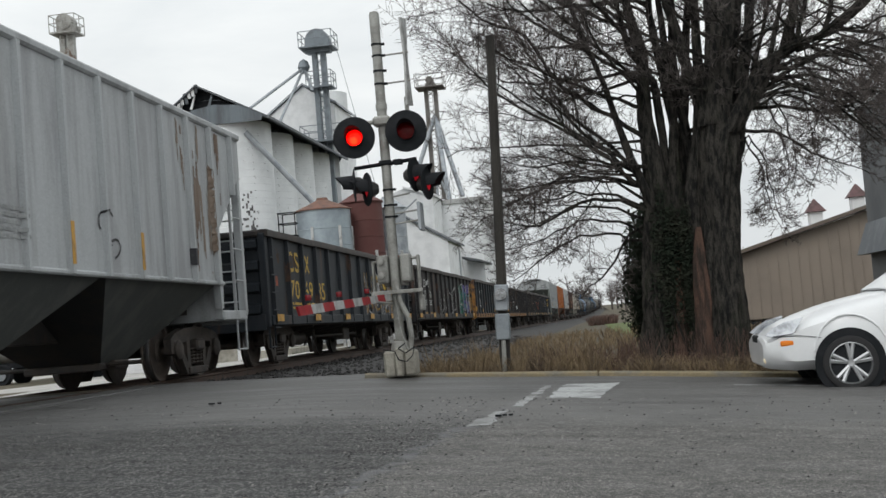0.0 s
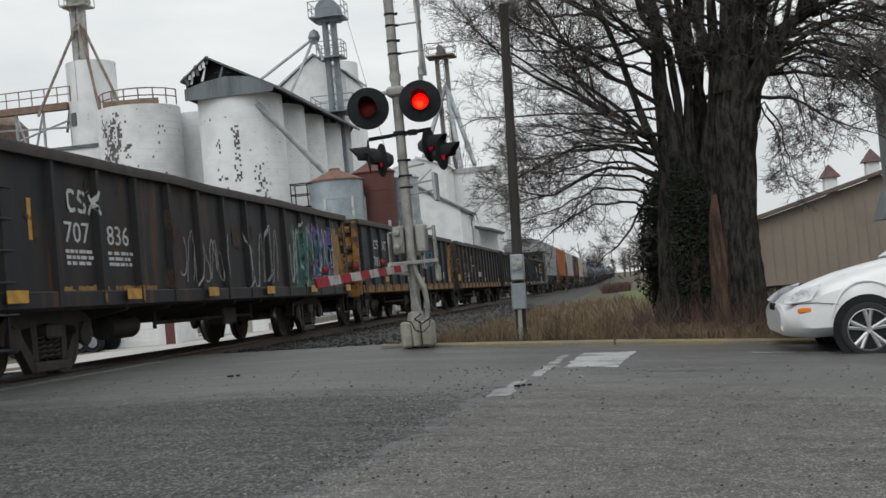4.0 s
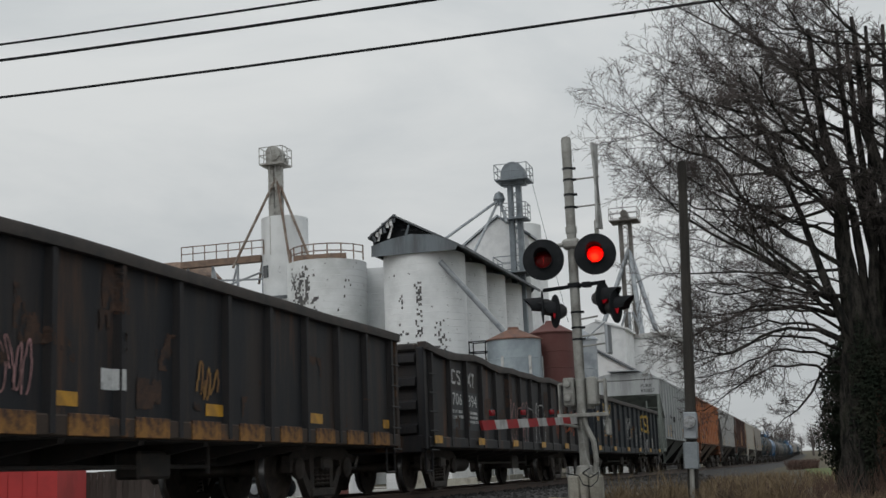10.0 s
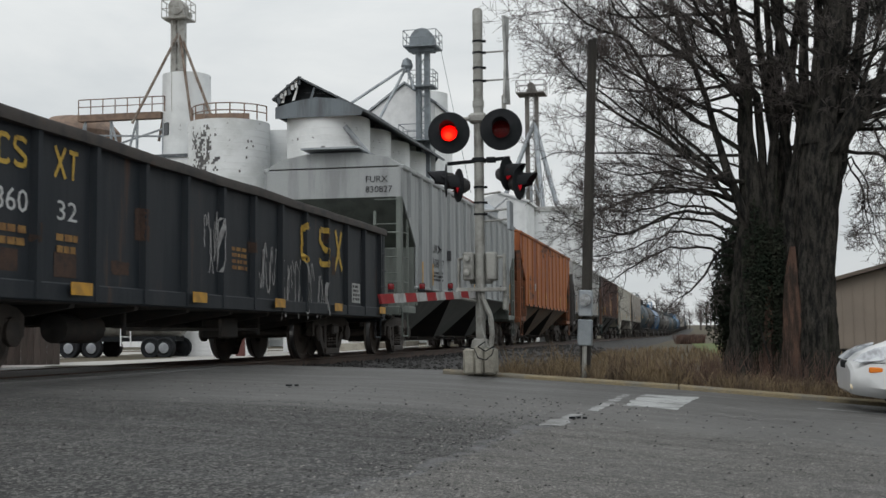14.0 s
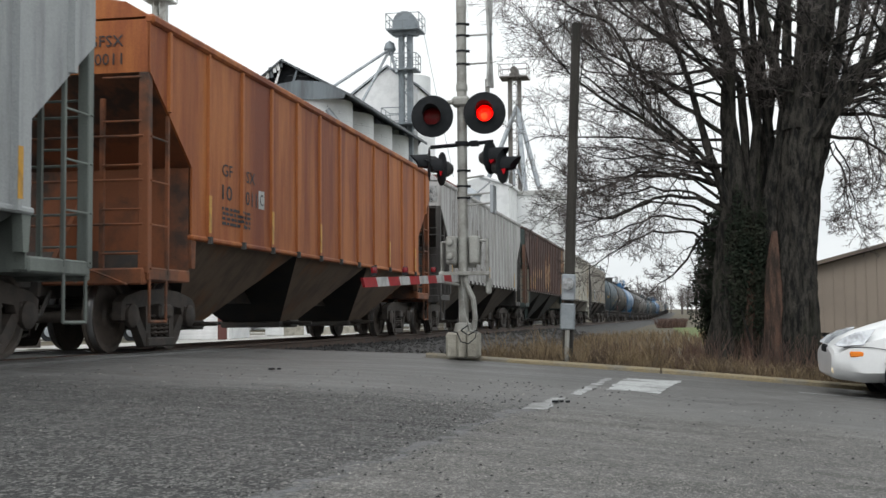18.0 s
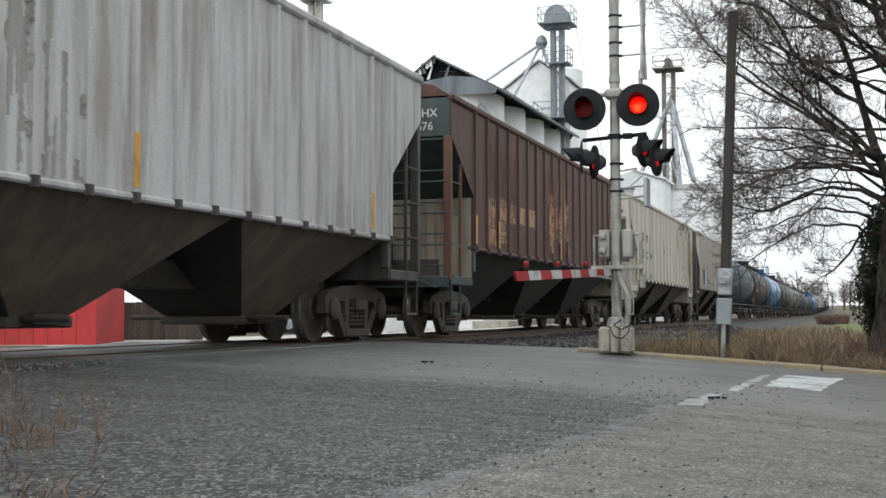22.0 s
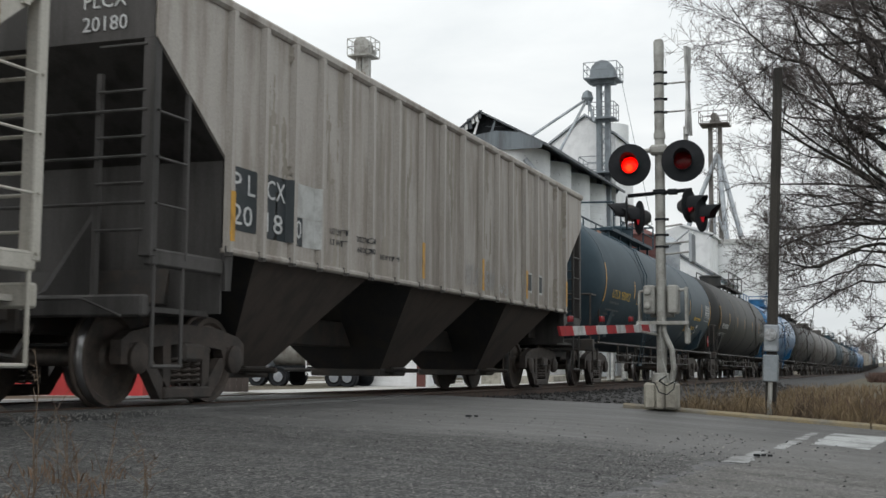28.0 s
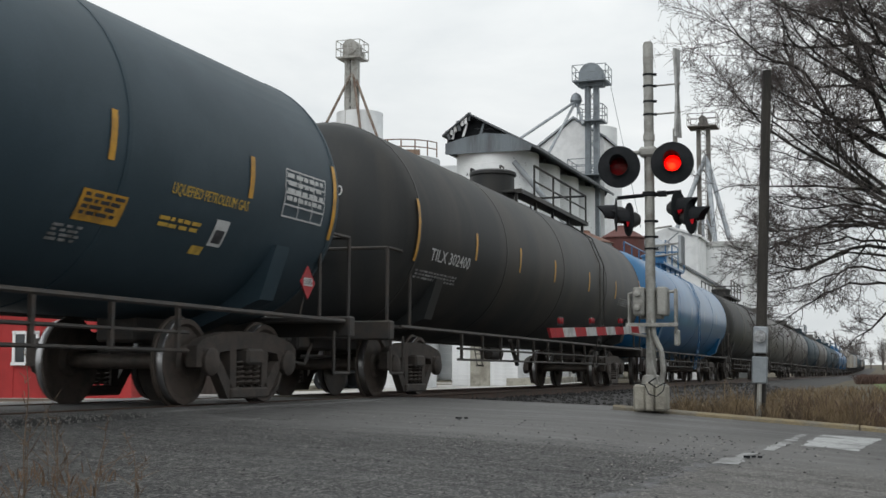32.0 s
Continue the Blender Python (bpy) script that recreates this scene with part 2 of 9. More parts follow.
SIGNAL_ALU = material("signal_aluminium", (0.31, 0.31, 0.29), 0.6, 0.15, second=(0.20, 0.195, 0.18), scale=5, bump=0.1)
BLACK = material("black_paint", (0.010, 0.012, 0.014), 0.75, spec=0.2, second=(0.018, 0.019, 0.022), scale=4)
WOOD_POLE = material("grey_pole_wood", (0.042, 0.038, 0.033), 0.9, second=(0.022, 0.020, 0.018), scale=9, streak=True, bump=0.6, bump_scale=30, grain=0.25)
BARK = material("bark", (0.012, 0.012, 0.0118), 0.97, spec=0.15, second=(0.051, 0.047, 0.041), scale=17, amount=(0.40, 0.60), streak=0.3, bump=1.0, bump_scale=30, grain=0.4, third=(0.046, 0.048, 0.034), third_scale=2.4, third_at=(0.56, 0.72))
TWIG = material("twig_bark", (0.098, 0.083, 0.078), 0.95, second=(0.066, 0.056, 0.053), scale=2)
STRAW = material("dry_grass", (0.21, 0.155, 0.092), 0.95, second=(0.10, 0.075, 0.052), scale=3, grain=0.2)
EVERGREEN = material("dark_ivy", (0.022, 0.030, 0.021), 0.95, spec=0.1, second=(0.037, 0.040, 0.029), scale=4)
STEEL_DARK = material("greasy_steel", (0.042, 0.039, 0.037), 0.65, 0.15, second=(0.062, 0.05, 0.042), scale=4, bump=0.2)
CAST_RUST = material("rusty_cast_steel", (0.060, 0.048, 0.041), 0.75, 0.05, second=(0.036, 0.031, 0.028), scale=5, bump=0.3, grain=0.2)
WHEEL_STEEL = material("wheel_steel", (0.085, 0.067, 0.056), 0.6, 0.15, second=(0.05, 0.042, 0.037), scale=6)
TREAD = material("polished_tread", (0.45, 0.45, 0.46), 0.3, 0.9, grain=0.05)
RED_TAPE = material("red_tape", (0.33, 0.014, 0.02), 0.6, second=(0.24, 0.014, 0.02), scale=6)
WHITE_TAPE = material("white_tape", (0.44, 0.445, 0.44), 0.6, second=(0.28, 0.28, 0.27), scale=6)
YELLOW = material("yellow_reflector", (0.55, 0.29, 0.03), 0.5, second=(0.36, 0.19, 0.03), scale=5)
STENCIL = material("white_stencil", (0.55, 0.56, 0.56), 0.7, second=(0.3, 0.3, 0.3), scale=9, amount=(0.5, 0.75))
YSTENCIL = material("yellow_stencil", (0.55, 0.36, 0.06), 0.7, second=(0.25, 0.16, 0.04), scale=9, amount=(0.5, 0.75))
DSTENCIL = material("dark_stencil", (0.03, 0.03, 0.035), 0.7, second=(0.12, 0.12, 0.12), scale=9, amount=(0.55, 0.8))
LAMP_RED = material("lit_red_lamp", (0.5, 0.01, 0.01), 0.4, emit=(1.0, 0.02, 0.012, 4.5), grain=0)
LENS_DIM = material("unlit_red_lens", (0.16, 0.008, 0.012), 0.25, grain=0)
GLOW_DIM = material("side_lens_glow", (0.4, 0.01, 0.02), 0.3, emit=(1.0, 0.02, 0.04, 0.22), grain=0)
KERB = material("yellow_washed_kerb", (0.22, 0.18, 0.11), 0.85, second=(0.17, 0.155, 0.125), scale=3, grain=0.25)
FADED_WHITE = material("faded_road_paint", (0.30, 0.305, 0.305), 0.75, second=(0.15, 0.15, 0.148), scale=3.5, amount=(0.46, 0.6), grain=0.35, third=(0.12, 0.12, 0.118), third_scale=12, third_at=(0.56, 0.66))
ROADWHITE = material("worn_road_paint", (0.36, 0.37, 0.37), 0.75, second=(0.12, 0.12, 0.118), scale=2.4, amount=(0.5, 0.66), grain=0.35, third=(0.12, 0.12, 0.118), third_scale=14, third_at=(0.56, 0.66))
GLASS = material("dark_window_glass", (0.02, 0.025, 0.03), 0.08, grain=0, spec=0.8)
# ---------------------------------------------------------------- mesh helpers
class Geo:
    """Vertices and faces that grow into one mesh."""

    def __init__(self):
        self.v, self.f = [], []

    def add(self, verts, faces):
        n = len(self.v)
        self.v += [tuple(p) for p in verts]
        self.f += [tuple(n + i for i in f) for f in faces]
        return self

    def box(self, c, s, rot=(0, 0, 0), ch=0.0):
        """A box of size s about c, chamfered by ch."""
        hx, hy, hz = s[0] / 2, s[1] / 2, s[2] / 2
        m = Matrix.Translation(c) @ Euler([radians(a) for a in rot]).to_matrix().to_4x4()
        if ch <= 0:
            p = [(x, y, z) for x in (-hx, hx) for y in (-hy, hy) for z in (-hz, hz)]
            return self.add([m @ Vector(q) for q in p], [(0, 1, 3, 2), (4, 6, 7, 5), (0, 4, 5, 1), (2, 3, 7, 6), (0, 2, 6, 4), (1, 5, 7, 3)])
        ch = min(ch, hx * 0.9, hy * 0.9, hz * 0.9)
        p, key = [], {}
        for sx in (-1, 1):
            for sy in (-1, 1):
                for sz in (-1, 1):
                    for ax in range(3):
                        q = [sx * (hx - ch), sy * (hy - ch), sz * (hz - ch)]
                        q[ax] = (sx * hx, sy * hy, sz * hz)[ax]
                        key[sx, sy, sz, ax] = len(p)
                        p.append(m @ Vector(q))
        f = []
        for ax in range(3):
            a, b = [i for i in range(3) if i != ax]
            for s1 in (-1, 1):
                quad = []
                for sa, sb in ((-1, -1), (1, -1), (1, 1), (-1, 1)):
                    k = [0, 0, 0]
                    k[ax], k[a], k[b] = s1, sa, sb
                    quad.append(key[k[0], k[1], k[2], ax])
                f.append(tuple(quad))
        for ax in range(3):
            a, b = [i for i in range(3) if i != ax]
            for sa in (-1, 1):
                for sb in (-1, 1):
                    k0, k1 = [0, 0, 0], [0, 0, 0]
                    k0[a] = k1[a] = sa
                    k0[b] = k1[b] = sb
                    k0[ax], k1[ax] = -1, 1
                    f.append((key[(*k0, a)], key[(*k1, a)], key[(*k1, b)], key[(*k0, b)]))
        for sx in (-1, 1):
            for sy in (-1, 1):
                for sz in (-1, 1):
                    f.append((key[sx, sy, sz, 0], key[sx, sy, sz, 1], key[sx, sy, sz, 2]))
        return self.add(p, f)

    def rod(self, a, b, r, seg=8, r2=None, caps=True):
        """A round bar from a to b."""
        a, b = Vector(a), Vector(b)
        r2 = r if r2 is None else r2
        d = (b - a).normalized()
        u = d.orthogonal().normalized()
        w = d.cross(u)
        ring = [(math.cos(2 * math.pi * i / seg), math.sin(2 * math.pi * i / seg)) for i in range(seg)]
        v = [a + (u * c + w * s) * r for c, s in ring] + [b + (u * c + w * s) * r2 for c, s in ring]
        f = [(i, (i + 1) % seg, seg + (i + 1) % seg, seg + i) for i in range(seg)]
        if caps:
            f += [tuple(reversed(range(seg))), tuple(range(seg, 2 * seg))]
        return self.add(v, f)

    def pipe(self, points, r, seg=6):
        """A bar bent through points."""
        for a, b in zip(points[:-1], points[1:]):
            self.rod(a, b, r, seg)
        return self

    def lathe(self, profile, origin=(0, 0, 0), axis="z", seg=24, closed=False):
        """A profile of (radius, height) turned about an axis."""
        o = Vector(origin)

        def place(r, h, a):
            c, s = r * math.cos(a), r * math.sin(a)
            return o + Vector({"z": (c, s, h), "y": (c, h, s), "x": (h, c, s)}[axis])
        v, f, n = [], [], len(profile)
        for i in range(seg):
            v += [place(r, h, 2 * math.pi * i / seg) for r, h in profile]
        for i in range(seg):
            j = (i + 1) % seg
            for k in range(n - 1 + closed):
                q = (k + 1) % n
                f.append((i * n + k, j * n + k, j * n + q, i * n + q))
        return self.add(v, f)

    def prism(self, outline, a, b, axis="x"):
        """A flat outline of two coordinates, drawn out along an axis from a to b."""
        def place(p, h):
            return {"x": (h, p[0], p[1]), "y": (p[0], h, p[1]), "z": (p[0], p[1], h)}[axis]
        n = len(outline)
        v = [place(p, a) for p in outline] + [place(p, b) for p in outline]
        f = [tuple(range(n)), tuple(reversed(range(n, 2 * n)))] + [(i, n + i, n + (i + 1) % n, (i + 1) % n) for i in range(n)]
        return self.add(v, f)

    def loft(self, a, b, caps=True):
        """Two outlines of as many points, joined."""
        n = len(a)
        f = [(i, (i + 1) % n, n + (i + 1) % n, n + i) for i in range(n)]
        if caps:
            f += [tuple(reversed(range(n))), tuple(range(n, 2 * n))]
        return self.add(list(a) + list(b), f)

    def mesh(self, name, mat, smooth=40):
        me = bpy.data.meshes.new(name)
        me.from_pydata(self.v, [], self.f)
        me.materials.append(mat)
        if smooth:
            me.polygons.foreach_set("use_smooth", [True] * len(me.polygons))
            me.set_sharp_from_angle(angle=radians(smooth))
        bm = bmesh.new()
        bm.from_mesh(me)
        bmesh.ops.recalc_face_normals(bm, faces=bm.faces)
        bm.to_mesh(me)
        bm.free()
        return me


def part(name, geo, mat, parent=None, label="", at=None, smooth=40):
    """One mesh under a thing or a part; geo is a Geo or a mesh that is shared."""
    ob = new(name, geo if isinstance(geo, bpy.types.Mesh) else geo.mesh(name, mat, smooth))
    ob.parent = parent
    if at is not None:
        ob.matrix_basis = at
    if label:
        ob["label"] = label
    return ob


def thing(name, m, label, category, group="", kind=""):
    ob = new(name)
    ob.empty_display_size = 0.3
    ob.matrix_basis = m
    return tagged(ob, label, category, group, kind)


def lettering(text, size, mat, parent, at, name="lettering", bold=0.0):
    """Painted letters, as thin mesh, lying in the plane of the pose at."""
    cu = bpy.data.curves.new(name, "FONT")
    cu.body, cu.size, cu.extrude, cu.offset, cu.resolution_u = text, size, 0.002, bold, 2
    ob = bpy.data.objects.new(name, cu)
    me = bpy.data.meshes.new_from_object(ob)
    bpy.data.objects.remove(ob)
    bpy.data.curves.remove(cu)
    me.materials.clear()
    me.materials.append(mat)
    return part(name, me, mat, parent, at=at)

# ---------------------------------------------------------------- ground, road, track
def tube(g, pts, radii, seg):
    """A tapered limb through points."""
    n0 = len(g.v)
    for i, (p, r) in enumerate(zip(pts, radii)):
        d = (pts[min(i + 1, len(pts) - 1)] - pts[max(i - 1, 0)]).normalized()
        u = d.cross(Vector((0.3, 0.9, 0.2))).normalized()
        w = d.cross(u)
        for k in range(seg):
            a = 2 * math.pi * k / seg
            q = p + (u * math.cos(a) + w * math.sin(a)) * r
            g.v.append((q.x, q.y, q.z))
    for i in range(len(pts) - 1):
        for k in range(seg):
            a, b = n0 + i * seg + k, n0 + i * seg + (k + 1) % seg
            g.f.append((a, b, b + seg, a + seg))


def land(x, y):
    """Height of the turf: the hump belongs to the road; beyond the kerb the land is low and level."""
    low = 0.12 + 0.05 * noise.noise((x * 0.25, y * 0.25, 0)) - (0.1 if x < -11 else 0)
    f = min(1.0, max(0.0, (y - 15.9) / 2.2)) if y > 10 else min(1.0, max(0.0, (1.0 - y) / 2.0))
    f = f * f * (3 - 2 * f)
    near = base(x) + (0.03 if y > 15.8 else -0.03)
    if y < 15.7 and x > -7 or -7 < x < -3.2 and y < 17.2:
        return base(x) - 0.05
    east = min(1.0, max(0.0, (x + 14.0) / 3.0))
    fall = GRADE * (east * (min(max(y, 16.0), 260.0) - 16.0) + (1 - east) * (min(max(y, 106.0), 350.0) - 106.0))
    return near * (1 - f) + low * f - fall


xs = sorted({*range(-60, 61, 3), *[i * 0.5 for i in range(-34, 22)], *(-2500, -1200, -600, -300, -150, -90, 90, 150, 300, 600, 1200, 2500)})
ys = sorted({*range(-60, 160, 4), *[i * 0.5 for i in range(24, 60)], *(-2500, -1000, -400, -150, 200, 260, 340, 450, 600, 900, 1400, 2500)})
g = Geo()
for x in xs:
    for y in ys:
        g.v.append((x, y, land(x, y) - (0.012 if -8 < x < 40 and y < 15.75 else 0)))
n = len(ys)
g.f = [(i * n + j, (i + 1) * n + j, (i + 1) * n + j + 1, i * n + j + 1) for i in range(len(xs) - 1) for j in range(n - 1)]
tagged(part("ground", g, GRASS_GROUND, smooth=60), "winter turf, brown and thin, over flat land", "ground", kind="structure")


def sheet(name, x0, x1, y0, y1, mat, lift, step=0.4, edges="", smooth=60, fine=None):
    """A skin that follows the ground between x0 and x1; edges: which long sides are ragged."""
    s = Geo()
    nx, ny = max(2, int((x1 - x0) / step) + 1), max(2, int((y1 - y0) / (fine or step)) + 1)
    for i in range(nx):
        for j in range(ny):
            y = y0 + (y1 - y0) * j / (ny - 1)
            x = x0 + (x1 - x0) * i / (nx - 1)
            if edges == "both" or edges == "west" and i == 0 or edges == "east" and i == nx - 1:
                x += ragged(y)
            s.v.append((x, y, base(x) + lift))
    s.f = [(i * ny + j, (i + 1) * ny + j, (i + 1) * ny + j + 1, i * ny + j + 1) for i in range(nx - 1) for j in range(ny - 1)]
    return part(name, s, mat, smooth=smooth)


def ragged(y):
    return 0.12 * noise.noise((0, y * 0.7, 3)) + 0.05 * noise.noise((0, y * 3.1, 9)) + 0.03 * noise.noise((0, y * 11, 5)) - 0.03 * max(0, 9 - y)


tagged(sheet("road", -6.9, 60.0, -8.0, 15.72, ASPHALT, 0.0, 0.6), "worn light grey asphalt road with fine cracks", "road", kind="structure")
tagged(sheet("road_apron", -6.9, -3.35, 15.72, 17.0, ASPHALT, 0.0, 0.35), "asphalt apron beside the crossing", "road", kind="structure")
tagged(sheet("road_beyond", -60.0, -8.6, 3.0, 13.5, asphalt("far_road_asphalt", False), 0.006, 1.2), "asphalt road on the far side of the track", "road", kind="structure")
tagged(sheet("yard", -60.0, -11.0, 13.5, 60.0, material("pale_gravel", (0.40, 0.39, 0.37), 0.9, second=(0.3, 0.29, 0.27), scale=0.6, bump=0.5, bump_scale=30, grain=0.25), 0.004, 2.0),
       "pale gravel yard of the grain elevator", "yard", kind="structure")


def worn(name, corners, label, nx=10, ny=40, edge=.02, mat=ROADWHITE):
    """Worn road paint between four corners, its edges eaten away."""
    s = Geo()
    (ax, ay), (bx, by), (cx, cy), (dx, dy) = corners
    for i in range(nx + 1):
        for j in range(ny + 1):
            f, g = i / nx, j / ny
            x = (ax * (1 - f) + bx * f) * (1 - g) + (dx * (1 - f) + cx * f) * g
            y = (ay * (1 - f) + by * f) * (1 - g) + (dy * (1 - f) + cy * f) * g
            if i in (0, nx) or j in (0, ny):
                x += edge * 2 * noise.noise((x * 9, y * 5, 2))
                y += edge * 3 * noise.noise((x * 7, y * 6, 8))
            s.v.append((x, y, base(x) + 0.004))
    s.f = [(i * (ny + 1) + j, (i + 1) * (ny + 1) + j, (i + 1) * (ny + 1) + j + 1, i * (ny + 1) + j + 1) for i in range(nx) for j in range(ny)]
    return tagged(part(name, s, mat), label, "road marking", kind="structure")


worn("stop_line", ((-.77, 12.05), (-.27, 12.07), (-.05, 14.4), (-.66, 14.2)), "worn white stop line painted on the asphalt")
worn("edge_paint", ((-1.04, 11.15), (-.93, 11.15), (-.80, 13.9), (-.88, 13.9)), "flaking narrow white line beside the stop line", 4, 40, mat=FADED_WHITE)
worn("edge_paint_remnant", ((-1.24, 9.3), (-1.08, 9.4), (-1.0, 10.7), (-1.1, 10.7)), "last flakes of a narrow white line", 4, 24, .03, FADED_WHITE)
worn("edge_line", ((1.2, 14.1), (3.4, 14.1), (3.4, 14.22), (1.2, 14.22)), "thin white line along the kerb", 30, 3, mat=FADED_WHITE)

# debris on the asphalt
for k, (x, y, a) in enumerate(((-4.05, 11.9, 20), (-1.0, 10.1, 10))):
    d = Geo()
    for i in range(5):
        d.box((random.uniform(-.06, .06), random.uniform(-.03, .03), 0.012), (random.uniform(.02, .05), random.uniform(.02, .035), 0.016), (0, 0, random.uniform(0, 180)))
    o = part("debris", d, BLACK, at=pose(x, y, base(x) + 0.006, 0, 0, a))
    tagged(o, "small dark scrap lying on the asphalt", "debris")

# kerb in lengths
kerb = thing("kerb", pose(0, 0, 0), "low concrete kerb washed with yellow paint", "kerb", kind="structure")
x = -3.3
while x < 26:
    s = Geo()
    z0, z1 = base(x), base(x + 2.98)
    s.loft([(x, 15.72, z0 - 0.1), (x, 15.90, z0 - 0.1), (x, 15.90, z0 + 0.06), (x, 15.75, z0 + 0.06), (x, 15.72, z0 + 0.04)],
           [(x + 2.98, 15.72, z1 - 0.1), (x + 2.98, 15.90, z1 - 0.1), (x + 2.98, 15.90, z1 + 0.06), (x + 2.98, 15.75, z1 + 0.06), (x + 2.98, 15.72, z1 + 0.04)])
    part("kerb_stone", s, KERB, kerb)
    x += 3.0

# ballast bed and shoulders, north and south of the crossing
for y0, y1 in ((16.4, 700.0), (-200.0, -1.5)):
    s = Geo()
    steps = [y0 + (y1 - y0) * (i / 40) ** (2 if y0 > 0 else 1) for i in range(41)]
    prof = ((-11.6, 0.05), (-10.2, 0.42), (-9.5, 0.50), (-6.0, 0.50), (-5.2, 0.42), (-3.6, 0.16))
    for y in steps:
        for px, pz in prof:
            s.v.append((px + 0.1 * noise.noise((px, y * 0.5, 1)), y, pz + rail_z(y) - RAIL + 0.03 * noise.noise((px * 3, y * 2, 5))))
    m = len(prof)
    s.f = [(i * m + j, i * m + j + 1, (i + 1) * m + j + 1, (i + 1) * m + j) for i in range(40) for j in range(m - 1)]
    tagged(part("ballast_bed", s, BALLAST, smooth=0), "bed of dark crushed stone under the track", "ballast", kind="structure")

random.seed(4)
stone = Geo()
for i in range(5200):
    y = 16.2 + 45 * random.random() ** 2.0
    x = random.uniform(-9.6, -3.4)
    z = float(np.interp(x, (-9.6, -6.0, -5.2, -3.6), (0.5, 0.5, 0.42, 0.17)))
    r = random.uniform(0.025, 0.055)
    p = [Vector((random.uniform(-1, 1), random.uniform(-1, 1), random.uniform(-.6, .9))).normalized() * r for _ in range(6)]
    c = Vector((x, y, z + r * 0.3 + rail_z(y) - RAIL))
    stone.add([c + Vector((r, 0, 0)), c + Vector((-r, 0, random.uniform(-.01, .01))), c + Vector((0, r * random.uniform(.6, 1.2), 0)), c + Vector((0, -r, 0)), c + Vector((random.uniform(-.01, .01), 0, r * random.uniform(.5, 1))), c + Vector((0, 0, -r))],
              [(0, 2, 4), (2, 1, 4), (1, 3, 4), (3, 0, 4), (2, 0, 5), (1, 2, 5), (3, 1, 5), (0, 3, 5)])
tagged(part("ballast_stones", stone, BALLAST, smooth=0), "loose crushed stones on the shoulder of the track", "ballast", kind="stuff")

for k, side in enumerate((-0.7525, 0.7525)):
    s = Geo()
    prof = [(-0.075, -0.17), (0.075, -0.17), (0.075, -0.155), (0.012, -0.13), (0.012, -0.04), (0.036, -0.03), (0.036, -0.004), (0.03, 0), (-0.03, 0), (-0.036, -0.004), (-0.036, -0.03), (-0.012, -0.04), (-0.012, -0.13), (-0.075, -0.155)]
    for y0, y1 in ((-200, 260), (260, 720)):
        s.loft([(TRACK + side + a, y0, rail_z(y0) + b) for a, b in prof], [(TRACK + side + a, y1, rail_z(y1) + b) for a, b in prof])
    tagged(part("rail", s, RAIL_STEEL), "steel rail with a worn running surface", "rail", kind="structure")
tie = Geo().box((0, 0, 0), (2.6, 0.23, 0.18), ch=0.015).mesh("sleeper", material("creosoted_timber", (0.045, 0.036, 0.03), 0.9, second=(0.08, 0.065, 0.05), scale=7, bump=0.5, grain=0.3))
ties = thing("track_ties", pose(TRACK, 0, RAIL - 0.27), "row of dark timber ties under the rails", "sleeper", kind="structure")
for i in range(150):
    part("sleeper", tie, None, ties, at=pose(random.uniform(-.03, .03), 16.6 + 0.53 * i, random.uniform(-.01, .0) + rail_z(16.6 + 0.53 * i) - RAIL, 0, 0, random.uniform(-1, 1)))
cross = thing("crossing_deck", pose(0, 0, 0), "asphalt and timber deck between the rails of the crossing", "crossing", kind="structure")
for x0, x1 in ((-8.40, -7.10), (-9.4, -8.60), (-6.90, -6.30)):
    part("deck_panel", Geo().box(((x0 + x1) / 2, 7.6, rail_z(7.6) - 0.055), (x1 - x0, 17.0, 0.09), (-math.degrees(GRADE), 0, 0), ch=0.01), ASPHALT, cross)

# loose grit and small stones on the asphalt
rnd = random.Random(14)
for mat_, n, r0, r1, lab in ((material("dark_grit", (0.022, 0.022, 0.023), 0.8, second=(0.04, 0.038, 0.036), scale=9), 1500, .004, .011, "dark grit scattered on the asphalt"),
                             (material("pale_grit", (0.30, 0.29, 0.27), 0.85, second=(0.2, 0.19, 0.18), scale=9), 1100, .003, .009, "pale grit scattered on the asphalt")):
    g = Geo()
    for k in range(n):
        y = 3.2 + 9.0 * rnd.random() ** 1.3
        x = rnd.uniform(-5.6, 3.5) if k % 5 else rnd.gauss(-1.5, .25)
        r = rnd.uniform(r0, r1) * (.8 + .05 * y)
        z = base(x) + .006
        g.add([(x - r, y, z), (x, y - r * .8, z), (x + r, y, z), (x, y + r, z), (x + r * .2, y, z + r * .8)], [(0, 1, 4), (1, 2, 4), (2, 3, 4), (3, 0, 4)])
    tagged(part("road_grit", g, mat_, smooth=0), lab, "grit", kind="stuff")
# ---------------------------------------------------------------- train
# local axes of a car: +x the side towards the road, y along the track, z up from the rail top
def wheelset_mesh():
    g = Geo()
    for s in (-1, 1):
        x = s * 0.72
        g.lathe([(0.0, x - s * 0.09), (0.14, x - s * 0.09), (0.17, x - s * 0.02), (0.36, x - s * 0.03), (0.40, x - s * 0.06), (0.49, x - s * 0.06), (0.485, x - s * 0.035),
                 (0.458, x - s * 0.03), (0.452, x + s * 0.07), (0.40, x + s * 0.07), (0.37, x + s * 0.035), (0.18, x + s * 0.05), (0.15, x + s * 0.09), (0.0, x + s * 0.09)], axis="x", seg=32)
    g.rod((-1.12, 0, 0), (1.12, 0, 0), 0.085, 12)
    return g.mesh("wheelset", WHEEL_STEEL)


